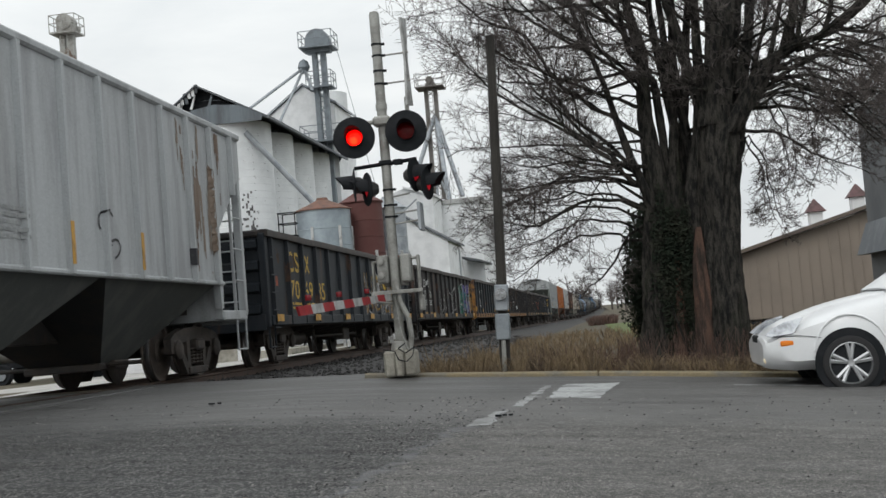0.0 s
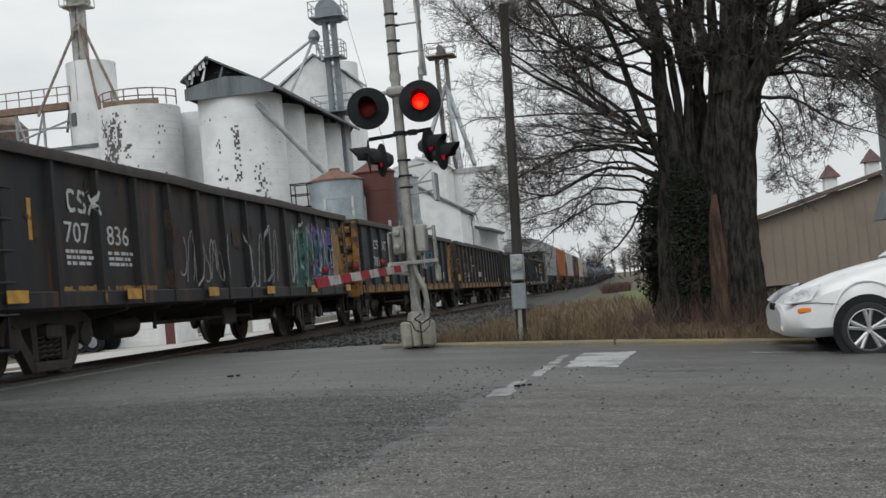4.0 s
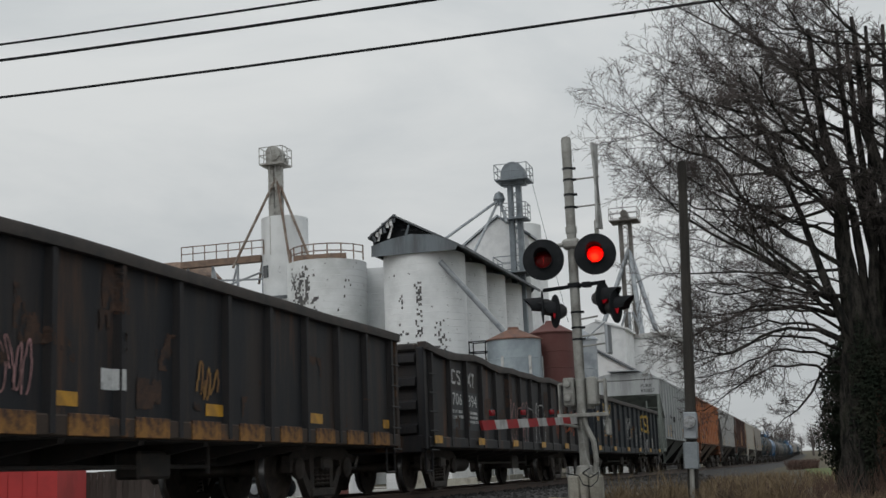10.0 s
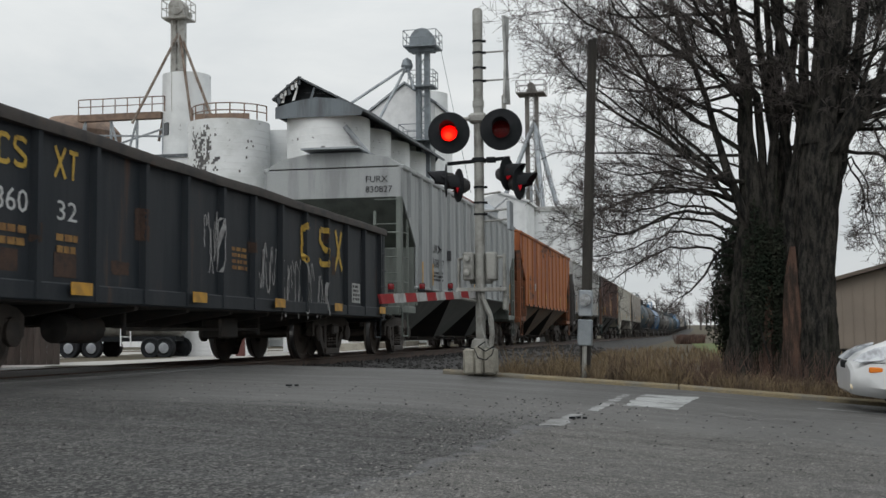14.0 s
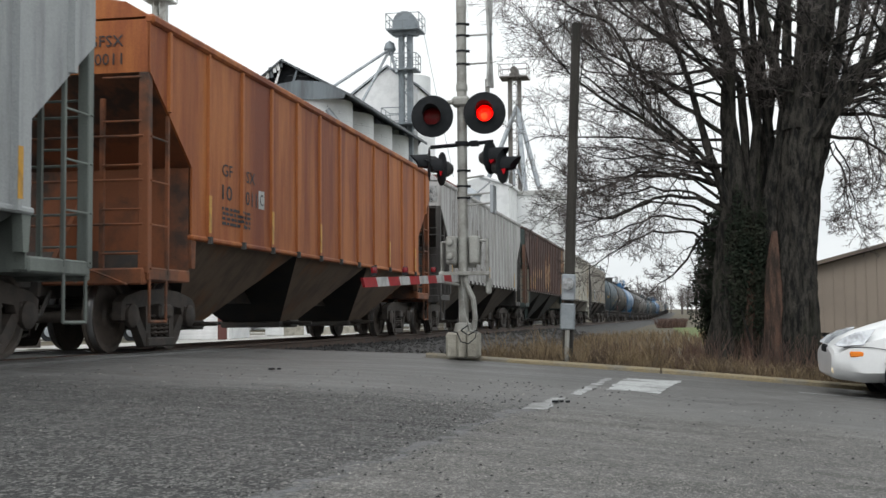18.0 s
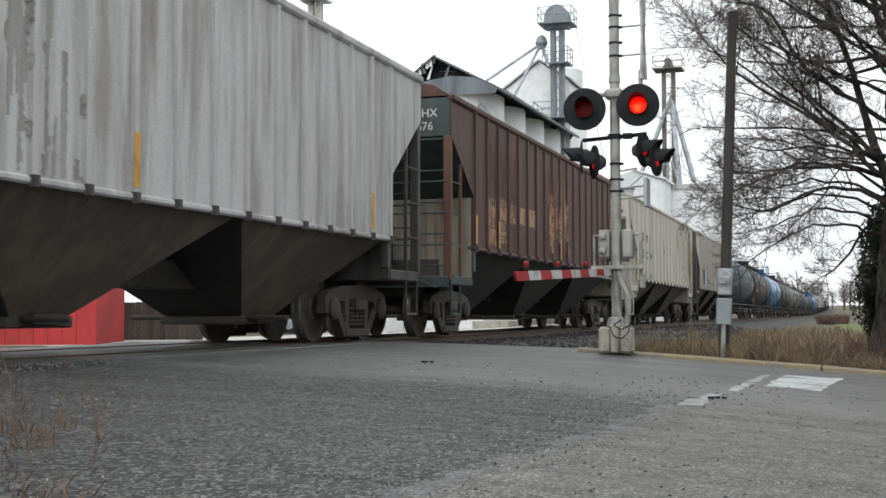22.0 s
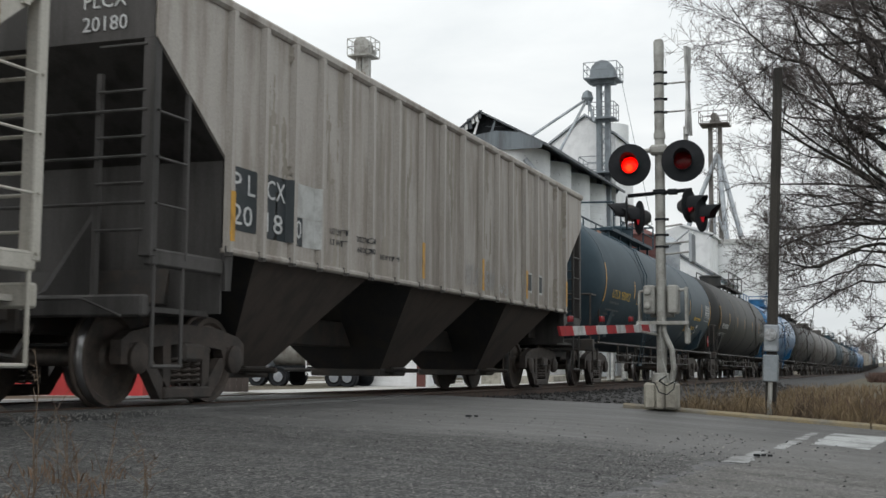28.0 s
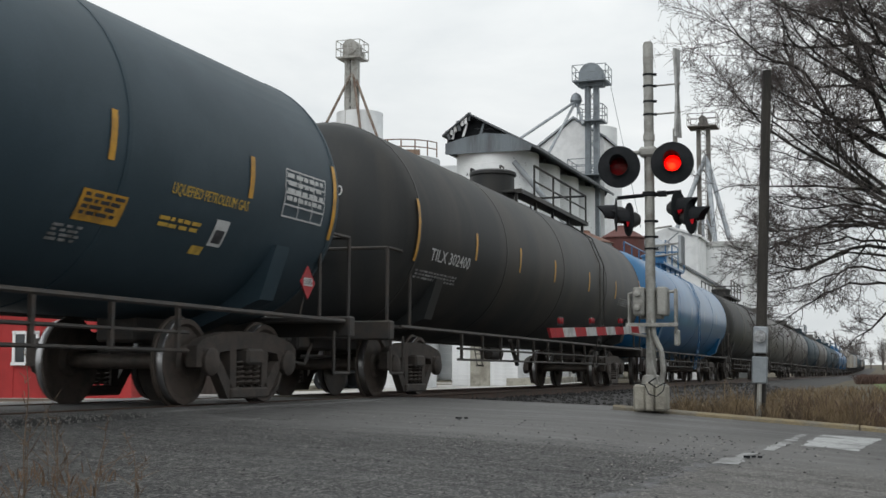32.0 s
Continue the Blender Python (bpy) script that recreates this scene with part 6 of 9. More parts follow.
part("foundation_block", Geo().box((0, -.05, .19), (.1, .32, .36), ch=.02), CONCRETE, signal)
part("base_flange", Geo().lathe([(.063, .46), (.11, .44), (.13, .36), (.13, .3), (.0, .3)], (0, 0, 0), "z", 16), SIGNAL_ALU, signal)
part("cable_conduit", Geo().pipe([(.02, -.05, 1.15), (.05, -.07, .95), (.14, -.07, .75), (.16, -.06, .5), (.12, -.03, .3)], .035, 8)
     .pipe([(-.02, -.06, 1.15), (.0, -.09, .9), (.03, -.1, .6), (.1, -.12, .35), (.22, -.2, .33)], .012, 6), SIGNAL_ALU, signal)
# bands and step brackets up the mast
for z in (2.05, 2.2, 2.4, 3.78, 3.95, 4.15, 4.3):
    part("mast_band", Geo().lathe([(.063, -.012), (.072, -.012), (.072, .012), (.063, .012)], (0, 0, z), "z", 16).box((.085, 0, 0 + z), (.04, .03, .03)), BLACK, signal)



def lamp(z, off, turn, lit, arm_z, name="flasher"):
    """A round lamp with its background disc, hood and lens."""
    m = Matrix.Translation((0, 0, z)) @ Euler((0, 0, radians(turn))).to_matrix().to_4x4()
    ob = part(name, Geo().lathe([(.116, -.05), (.266, -.05), (.27, -.058), (.266, -.064), (.116, -.078)], (off, -.10, 0), "y", 36), BLACK, signal, "black background disc of a flasher", m)
    part("hood", Geo().lathe([(.115, -.06), (.118, -.06), (.118, -.13), (.115, -.13)], (off, -.10, 0), "y", 28)
         .add([(off + .118 * math.cos(a), -.16 - .30 * max(0, math.sin(a)) ** .6, .118 * math.sin(a)) for a in [math.pi * k / 12 for k in range(13)]] +
              [(off + .118 * math.cos(a), -.16, .118 * math.sin(a)) for a in [math.pi * k / 12 for k in range(13)]],
              [(k, k + 1, 14 + k, 13 + k) for k in range(12)]), BLACK, ob)
    part("lamp_case", Geo().lathe([(0, .16), (.10, .15), (.135, .08), (.135, -.022), (.112, -.022)], (off, -.10, 0), "y", 24), BLACK, ob)
    part("lens", Geo().lathe([(0, -.072), (.06, -.070), (.115, -.058), (.115, -.054), (0, -.06)], (off, -.10, 0), "y", 28), LENS_GLASS, ob, "red glass lens")
    if lit:
        part("lamp_glow", Geo().lathe([(0, -.014), (.108, -.016), (.108, -.010), (0, -.008)], (off, -.10, 0), "y", 28), LAMP_RED, ob, "glowing red light unit")
        part("reflector_glow", Geo().lathe([(0, -.021), (.06, -.020), (.086, -.017), (.086, -.015)], (off, -.10, -.016), "y", 24), LAMP_MID, ob, "bright red inner lens")
        part("bulb", Geo().lathe([(0, -.026), (.03, -.025), (.046, -.023), (.046, -.021)], (off - .008, -.10, -.034), "y", 24), LAMP_CORE, ob, "bright core of the lamp")
        # blades added to blank the steady glow; a real flasher has none
        for d in (-1, 1):
            arc = [(off + d * .113 * math.sin(math.pi * k / 12), .113 * math.cos(math.pi * k / 12)) for k in range(13)]
            SHUTTERS.append((part("shutter", Geo().prism(arc, -.142, -.136, "y"), LENS_DIM, ob, "added dark blade that hides the steady glow to make the lamp blink"), off, d))
    return ob


LENS_GLASS = bpy.data.materials.new("red_lens_glass")
LENS_GLASS.use_nodes = True
nt = LENS_GLASS.node_tree
nt.nodes.clear()
lo = nt.nodes.new("ShaderNodeOutputMaterial")
lm = nt.nodes.new("ShaderNodeMixShader")
lt = nt.nodes.new("ShaderNodeBsdfTransparent")
lt.inputs[0].default_value = (0.95, 0.25, 0.2, 1)
lg = nt.nodes.new("ShaderNodeBsdfPrincipled")
lg.inputs["Base Color"].default_value, lg.inputs["Roughness"].default_value = (0.2, 0.006, 0.01, 1), 0.25
lm.inputs[0].default_value = 0.4
nt.links.new(lt.outputs[0], lm.inputs[1])
nt.links.new(lg.outputs[0], lm.inputs[2])
nt.links.new(lm.outputs[0], lo.inputs[0])

SHUTTERS = []
LAMP_CORE = material("lamp_core", (0.6, 0.2, 0.05), 0.4, emit=(1.0, 0.30, 0.08, 14.0), grain=0)
LAMP_MID = material("lamp_inner", (0.6, 0.1, 0.03), 0.4, emit=(1.0, 0.075, 0.03, 9.0), grain=0)
lamp(3.09, -.37, 6, True, 3.09)
lamp(3.12, .30, 6, True, 3.12)
part("lamp_bracket", Geo().rod((-.37, -.02, 3.28), (.30, -.02, 3.31), .03, 10).box((0, -.02, 3.29), (.24, .16, .13), ch=.03).rod((-.37, -.03, 3.28), (-.37, -.03, 3.13), .025).rod((.30, -.03, 3.31), (.30, -.03, 3.15), .025), SIGNAL_ALU, signal)
part("lamp_bracket", Geo().rod((-.42, .02, 2.72), (.40, .02, 2.77), .026, 10).box((.0, .0, 2.75), (.16, .16, .06), ch=.01).box((.16, .0, 2.75), (.12, .09, .07), ch=.01), BLACK, signal)
for off, z, turn in ((-.36, 2.50, -76), (-.20, 2.43, -62), (.30, 2.56, 74), (.45, 2.44, 77)):
    px, py = off, 0.0
    m = Matrix.Translation((px, py, z)) @ Euler((0, 0, radians(turn))).to_matrix().to_4x4()
    ob = part("side_flasher", Geo().lathe([(.10, -.05), (.215, -.045), (.218, -.052), (.215, -.058), (.10, -.075)], (0, -.02, 0), "y", 28), BLACK, signal, "black flasher turned to a side road", m)
    n = 14
    arc = [math.pi * (-.12 + 1.24 * k / n) for k in range(n + 1)]
    part("hood", Geo().add([(.13 * math.cos(a), -.07, .13 * math.sin(a)) for a in arc] + [(.11 * math.cos(a), -.22 - .10 * max(0, math.sin(a)), .01 + .11 * math.sin(a)) for a in arc],
                           [(k, k + 1, n + 2 + k, n + 1 + k) for k in range(n)]), BLACK, ob)
    part("lens", Geo().lathe([(0, -.07), (.1, -.055), (.1, -.05), (0, -.06)], (0, -.02, 0), "y", 20), GLOW_DIM, ob, "red lens catching light")
    part("lamp_case", Geo().lathe([(0, .10), (.06, .09), (.10, .03), (.11, -.045), (.1, -.046)], (0, -.02, 0), "y", 20), material("dull_lamp_case", (.035, .035, .036), .6, second=(.05, .05, .05), scale=5), ob)
# crossed boards on the far side, seen edge-on
part("crossbuck_post", Geo().rod((.30, .22, 3.3), (.30, .22, 3.62), .03).box((.30, .22, 3.5), (.05, .05, .2)), SIGNAL_ALU, signal)
for a in (-9, 8):
    part("crossbuck_board", Geo().box((.36, .05, 4.05), (.06, .03, 1.15), (0, a * .55, 70)), WHITE_TAPE, signal, "crossed sign boards seen edge-on")
for z in (3.78, 4.15):
    part("crossbuck_bracket", Geo().rod((0, 0, z), (.4, .05, z + .02), .012), SIGNAL_ALU, signal)
for z, l in ((2.08, .38), (1.95, .4), (2.3, .28)):
    part("side_bracket", Geo().rod((0, 0, z), (l, -.02, z + .03), .012), SIGNAL_ALU, signal)
part("sign_plate_edge", Geo().box((.4, -.02, 2.02), (.04, .3, .36), ch=.005).rod((.05, 0, 2.0), (.36, 0, 2.25), .01), GALV, signal)
# gate mechanism
part("gate_mechanism", Geo().box((.155, .02, 1.38), (.13, .24, .36), ch=.02).box((-.14, .0, 1.38), (.14, .22, .36), ch=.02).box((0, .1, 1.36), (.3, .08, .4), ch=.01), SIGNAL_ALU, signal, "grey box of the gate mechanism")
for x, z in ((-.15, 1.48), (-.15, 1.30)):
    part("bolt_boss", Geo().lathe([(0, -.06), (.04, -.05), (.05, 0), (.05, .03)], (x, -.11, z), "y", 14), SIGNAL_ALU, signal)
part("gate_arm_clamp", Geo().box((-.27, -.02, 1.28), (.03, .1, .42), ch=.008).box((.32, -.02, 1.26), (.035, .1, .55), ch=.008).box((.03, -.1, 1.08), (.66, .06, .05), ch=.008).rod((-.27, -.02, 1.48), (-.1, 0, 1.5), .018).rod((.32, -.02, 1.5), (.2, 0, 1.5), .018).rod((-.27, -.05, 1.1), (-.27, -.2, 1.04), .02), SIGNAL_ALU, signal)
part("counterweight", Geo().box((.32, .05, .92), (.06, .16, .2), ch=.015), SIGNAL_ALU, signal)
part("cable", Geo().pipe([(-.2, -.17, .36), (-.05, -.2, .33), (.0, -.22, .22), (.1, -.23, .19), (.18, -.22, .26), (.2, -.18, .36)], .007, 6), BLACK, signal)
part("cable", Geo().pipe([(.08, -.15, .42), (.0, -.22, .36), (.1, -.24, .3), (.2, -.22, .36)], .008, 6), BLACK, signal)
# gate arm, lowered across the lane towards the camera
arm = thing("gate_arm", Matrix.Translation((MX - .06, MY - .05, MZ + 1.02)), "lowered red and white striped gate arm with red lamps", "crossing gate")
A0, A1 = Vector((0, 0, 0)), Vector((-.02, -4.74, -.15))
N = 10
for i in range(N):
    a, b = A0.lerp(A1, i / N), A0.lerp(A1, (i + 1) / N)
    c = (a + b) / 2
    part("stripe", Geo().prism([(a.y, a.z - .043), (b.y, b.z - .043), (b.y - .08, b.z + .043), (a.y - .08, a.z + .043)], -.0125, .0125, "x"), RED_TAPE if i % 2 == (N - 1) % 2 else WHITE_TAPE, arm)
for f in (.907, .633, .327):
    p = A0.lerp(A1, f)
    l = part("arm_lamp", Geo().rod(p + Vector((0, 0, .06)), p + Vector((0, 0, .09)), .012).lathe([(0, .15), (.02, .148), (.026, .14), (.026, .085), (.03, .08), (.03, .06), (0, .06)], p, "z", 14), BLACK, arm, "small lamp on the gate arm")
    part("arm_lens", Geo().lathe([(.029, .138), (.032, .13), (.032, .09), (.029, .085)], p, "z", 14), LENS_DIM, l)
part("arm_strut", Geo().rod((0, 0, -.08), A0.lerp(A1, .22) + Vector((0, 0, -.03)), .02), SIGNAL_ALU, arm)

# service pole with a meter
PX, PY = -1.52, 16.25
pole = thing("service_pole", pose(PX, PY, base(PX) + 0.05, 0, 2.2, 0), "weathered wooden service pole with an electric meter", "utility pole")
part("post", Geo().rod((0, 0, -.3), (0, 0, 4.45), .074, 14, .06), WOOD_POLE, pole)
part("conduit", Geo().rod((.05, -.06, .9), (.04, -.055, 4.2), .016, 8), WOOD_POLE, pole)
part("meter_box", Geo().box((0, -.11, .96), (.18, .11, .34), ch=.015), GALV, pole)
part("meter", Geo().lathe([(0, -.1), (.075, -.09), (.08, -.04), (.08, 0)], (0, -.16, 1.0), "y", 20), material("meter_glass", (.35, .36, .37), .2, second=(.1, .1, .1), scale=9), pole, "round glass electric meter")
part("breaker_box", Geo().box((0, -.11, .58), (.19, .12, .34), ch=.015), material("grey_box_paint", (.22, .245, .265), .5, second=(.16, .18, .2), scale=3), pole)
part("lower_conduit", Geo().rod((0, -.12, .44), (0, -.12, 0), .03, 8), SIGNAL_ALU, pole)
# ---------------------------------------------------------------- grain elevator
def silo(x, y, r, h, mat, label, hoops=True, roof=None, seg=40):
    ob = thing("concrete_silo", pose(x, y, 0), label, "silo", "silos of the grain elevator")
    part("wall", Geo().lathe([(0, h), (r, h), (r, -.2)], (0, 0, 0), "z", seg), mat, ob)
    if hoops:
        hoop = Geo().lathe([(r, -.018), (r + .011, -.012), (r + .011, .012), (r, .018)], (0, 0, 0), "z", seg).mesh("hoop", mat)
        for k in range(int((h - .4) / .38)):
            part("hoop", hoop, None, ob, at=pose(0, 0, .4 + .38 * k))
    return ob


BARE_CONCRETE = material("bare_dark_concrete", (0.085, 0.085, 0.088), 0.9, second=(0.16, 0.155, 0.15), scale=4, grain=0.2)


def peeled(ob, r, a0, a1, z0, z1, much, seed):
    """Flakes of bare wall where the paint has come off, in upright clusters."""
    g, pick = Geo(), random.Random(seed)
    n, m = int(radians(a1 - a0) * r / .10), int((z1 - z0) / .13)
    for i in range(n):
        for j in range(m):
            a, z = radians(a0) + .10 * i / r, z0 + .13 * j
            e = max(abs(2 * i / n - 1), abs(2 * j / m - 1)) ** 3
            if pick.random() > .45 * much + .9 * noise.noise((a * r * .9 + .3, z * .36, seed + .37)) + .35 * noise.noise((a * r * 2.7, z * 1.6, seed + 4.61)) - .5 * e:
                continue
            w, h = .10 / r, .13
            q = [(a, z), (a + w, z), (a + w, z + h), (a, z + h)]
            q = [(b + .3 * w * noise.noise((b * 40, c * 9, seed)), c + .05 * noise.noise((c * 11, b * 50, seed))) for b, c in q]
            g.add([((r + .017) * math.cos(b), (r + .017) * math.sin(b), c) for b, c in q], [(0, 1, 2, 3)])
    part("peeled_wall", g, BARE_CONCRETE, ob, "bare dark wall where white paint has peeled", smooth=0)["kind"] = "stuff"


for k in range(4):
    stave = silo(-20.05, 65.3 + 4.75 * k, 2.3, 12.55, WHITE_SILO, "tall white stave silo with steel hoops")
    if k == 0:
        peeled(stave, 2.3, -88, -76, 7.8, 10.8, .6, 3)
        peeled(stave, 2.3, -130, -20, 3.0, 12.2, -.5, 9)
silo(-24.3, 70.2, 2.35, 12.6, WHITE_SILO, "tall white stave silo with steel hoops")
silo(-24.3, 75.0, 2.35, 12.6, WHITE_SILO, "tall white stave silo with steel hoops")
stave = silo(-26.3, 66.3, 2.32, 12.75, PATCHY, "white stave silo with large patches of peeled paint")
peeled(stave, 2.32, -150, -70, 5.5, 12.8, .66, 15)
peeled(stave, 2.32, -80, -30, 7.0, 12.7, .15, 6)

BLUE_SHEET = material("weathered_blue_sheet", (0.15, 0.175, 0.195), 0.6, 0.2, second=(0.09, 0.1, 0.11), scale=1.5, streak=True)
head_house = thing("silo_roof_house", pose(0, 0, 0), "dark sheet-metal roof over the silos, its gable torn", "roof")
yA, yB = 62.6, 82.3
ridge = -20.9
part("roof_slope", Geo().loft([(ridge, yA, 14.55), (-17.0, yA + .4, 12.5), (-17.0, yB, 12.5), (ridge, yB, 14.55)], [(ridge, yA, 14.45), (-17.05, yA + .4, 12.38), (-17.05, yB, 12.38), (ridge, yB, 14.45)]), DARK_ROOF, head_house)
part("roof_slope", Geo().loft([(ridge, yA, 14.55), (-22.4, yA, 13.4), (-22.4, yB, 13.4), (ridge, yB, 14.55)], [(ridge, yA, 14.45), (-22.4, yA, 13.3), (-22.4, yB, 13.3), (ridge, yB, 14.45)]), DARK_ROOF, head_house)
part("gable_wall", Geo().prism([(-22.3, 12.35), (-17.5, 12.35), (-17.4, 12.6), (-18.7, 13.28), (-20.0, 13.42), (-21.2, 13.25), (-22.3, 12.95)], yA + .25, yA + .33, "y"), BLUE_SHEET, head_house)
# a black sheet gives the shade of the open gable
part("gable_hollow", Geo().prism([(-22.2, 12.8), (-18.0, 12.8), (ridge, 14.4), (-22.2, 13.35)], yA + .7, yA + .78, "y"), BLACK, head_house, "black sheet as the shade inside the torn gable")
for k, (x0, z0, x1, z1) in enumerate(((-21.3, 13.3, -21.05, 14.05), (-20.3, 13.4, -20.1, 14.0), (-21.9, 13.2, -21.8, 13.6), (-20.6, 13.7, -19.6, 13.62))):
    part("torn_sheet", Geo().prism([(x0 - .07, z0), (x0 + .08, z0), (x1 + .05, z1), (x1 - .04, z1)], yA + .3, yA + .33, "y"), BLUE_SHEET if k % 2 else WHITE, head_house)
part("gable_wall", Geo().prism([(-22.2, 12.3), (-17.6, 12.3), (-17.4, 12.6), (ridge, 14.4), (-22.2, 13.4)], yB - .2, yB - .1, "y"), DARK_ROOF, head_house)
part("side_wall", Geo().box((-22.2, 72.5, 12.9), (.08, 19.0, 1.0)), DARK_ROOF, head_house)
random.seed(11)
for i in range(7):
    x = ridge - .1 - .2 * i
    part("torn_sheet", Geo().box((x + .1, yA + .15, 14.35 - .16 * i), (.16, .05, random.uniform(.25, .7)), (random.uniform(-10, 10), random.uniform(-30, 10), 0)), WHITE if i % 3 else DARK_ROOF, head_house, "torn and bent roofing sheet")
part("eave_line", Geo().box((-17.03, 72.4, 12.44), (.09, 19.6, .14)), DARK_ROOF, head_house)

spout = Geo().rod((-18.6, 63.5, 11.9), (-15.6, 65.0, 8.0), .15, 10).rod((-15.6, 65.0, 8.0), (-15.6, 65.0, 0), .15, 10)
tagged(part("grain_spout", spout, GALV), "galvanised grain pipe running down past the silos", "pipe")


def leg_tower(name, x, y, z0, z1, w, mat, label, plats=(), head_r=.8):
    """Bucket elevator leg: two trunks, ladder, platforms and a round head."""
    ob = thing(name, pose(x, y, 0), label, "grain leg")
    for s in (-1, 1):
        part("trunk", Geo().box((s * w / 2, 0, (z0 + z1) / 2), (.34, .42, z1 - z0)), mat, ob)
    brace = Geo().rod((-w / 2, -.2, 0), (w / 2, -.2, .8), .035, 5).mesh("brace", mat)
    brace2 = Geo().rod((w / 2, -.23, 0), (-w / 2, -.23, .8), .035, 5).mesh("brace", mat)
    for k in range(int((z1 - z0) / 1.6)):
        for b in (brace, brace2):
            part("brace", b, None, ob, at=pose(0, 0, z0 + .8 + 1.6 * k))
    g = Geo()
    for s in (-1, 1):
        g.box((s * .2, -.5, (z0 + z1) / 2), (.04, .04, z1 - z0))
    for k in range(int((z1 - z0) / .35)):
        g.rod((-.2, -.5, z0 + .35 * k), (.2, -.5, z0 + .35 * k), .015, 5)
    part("ladder", g, mat, ob)
    part("head", Geo().lathe([(head_r, -.45), (head_r, .45), (.0, .46)], (0, 0, z1 + .75), "y", 20).lathe([(head_r, -.45), (.0, -.46)], (0, 0, z1 + .75), "y", 20).box((0, 0, z1 + .35), (max(.8, 2.1 * head_r), .8, min(.8, 1.1 * head_r)), ch=.05).rod((head_r * .6, .5, z1 + .5), (head_r * .6, .95, z1 + .5), .2, 10), mat, ob, "round-topped elevator head")
    for z, hw2 in plats:
        part("platform", Geo().box((0, 0, z), (2 * hw2, 2 * hw2 * .9, .1)), mat, ob)
        post = Geo().rod((0, 0, z), (0, 0, z + 1.05), .028, 5).mesh("rail_post", mat)
        for px, py in ((-1, -1), (0, -1), (1, -1), (-1, 0), (1, 0), (-1, 1), (0, 1), (1, 1)):
            part("rail_post", post, None, ob, at=pose(px * hw2, py * hw2 * .9, 0))
        for hgt in (.55, 1.05):
            ring = [(-hw2, -hw2 * .9, z + hgt), (hw2, -hw2 * .9, z + hgt), (hw2, hw2 * .9, z + hgt), (-hw2, hw2 * .9, z + hgt), (-hw2, -hw2 * .9, z + hgt)]
            part("hand_rail", Geo().pipe(ring, .028, 5), mat, ob)
    return ob


MIDGREY = material("dull_blue_grey_steel", (0.22, 0.25, 0.275), 0.6, 0.3, second=(0.16, 0.18, 0.2), scale=1.5)
lt1 = leg_tower("elevator_leg", -17.98, 80.1, 0, 19.5, .58, MIDGREY, "tall blue-grey grain elevator leg with railed platforms", ((19.75, 1.12), (17.1, .85), (13.4, 1.4)))
for a, b in (((-1.1, 0, 18.6), (-5.0, -8.0, 13.4)), ((-1.1, 0, 18.6), (-2.4, -3.5, 14.0)), ((-1.1, 0, 18.6), (-.4, -1.0, 16.8))):
    part("spout", Geo().rod(a, b, .10, 8), GALV, lt1, "galvanised distributor spout")
part("distributor", Geo().lathe([(0, 19.2), (.3, 19.0), (.42, 18.6), (.2, 18.2), (0, 18.2)], (-1.1, 0, 0), "z", 12), MIDGREY, lt1)
part("guy_wire", Geo().rod((1.1, 0, 20.3), (3.0, 1.0, 10.0), .02, 4), MIDGREY, lt1)

wh = thing("white_gable_house", pose(0, 0, 0), "white gabled elevator house with a dark roof edge", "building")
part("wall", Geo().prism([(-22.6, 0), (-17.6, 0), (-17.6, 16.3), (-19.7, 17.75), (-22.6, 15.6)], 82.0, 88.0, "y"), WHITE, wh)
part("roof", Geo().loft([(-19.7, 81.8, 17.95), (-17.4, 81.8, 16.4), (-17.4, 88.2, 16.4), (-19.7, 88.2, 17.95)], [(-19.7, 81.8, 17.8), (-17.4, 81.8, 16.25), (-17.4, 88.2, 16.25), (-19.7, 88.2, 17.8)]), GALV, wh)
part("roof", Geo().loft([(-19.7, 81.8, 17.95), (-22.9, 81.8, 15.6), (-22.9, 88.2, 15.6), (-19.7, 88.2, 17.95)], [(-19.7, 81.8, 17.8), (-22.9, 81.8, 15.45), (-22.9, 88.2, 15.45), (-19.7, 88.2, 17.8)]), GALV, wh)
silo(-20.2, 90.5, 1.75, 18.6, WHITE_SILO, "white steel bin behind the elevator leg", hoops=False)

# second leg on a white tower, with spouts and a catwalk
tw = thing("white_elevator_tower", pose(-30.3, 69.5, 0), "white rounded elevator tower with a small window", "tower")
part("wall", Geo().lathe([(0, 16.4), (1.45, 16.4), (1.45, 0)], (0, 0, 0), "z", 28), WHITE_SILO, tw)
part("window", Geo().box((-.75, -1.24, 13.0), (.45, .1, .75), (0, 0, -31)), GLASS, tw)
lt2 = leg_tower("elevator_leg", -30.45, 68.6, 14.0, 19.6, .5, material("off_white_steel", (.40, .40, .38), .6, .2, second=(.25, .24, .22), scale=2), "off-white elevator leg with a railed head platform and four spouts", ((19.65, .78),), .48)
RUSTY_PIPE = material("rust_stained_pipe", (.27, .235, .20), .7, .2, second=(.15, .10, .075), scale=2.5, amount=(.4, .6))
for b in ((-2.2, -1.6, 13.2), (-1.7, 1.0, 12.5), (1.9, .6, 13.7), (1.4, -1.2, 13.0), (2.6, -.4, 12.8)):
    part("spout", Geo().rod((.1, -.1, 18.9), b, .085, 8), RUSTY_PIPE, lt2, "rust-stained spout")
cat = thing("catwalk", pose(0, 0, 0), "rusty conveyor catwalk on trestles behind the bins", "catwalk")
RUSTSTEEL = material("rusty_steel", (.22, .15, .11), .8, second=(.14, .1, .08), scale=3)
g = Geo().box((-34.2, 68.6, 13.9), (5.4, .5, .4))
part("conveyor", g, RUSTSTEEL, cat)
g = Geo()
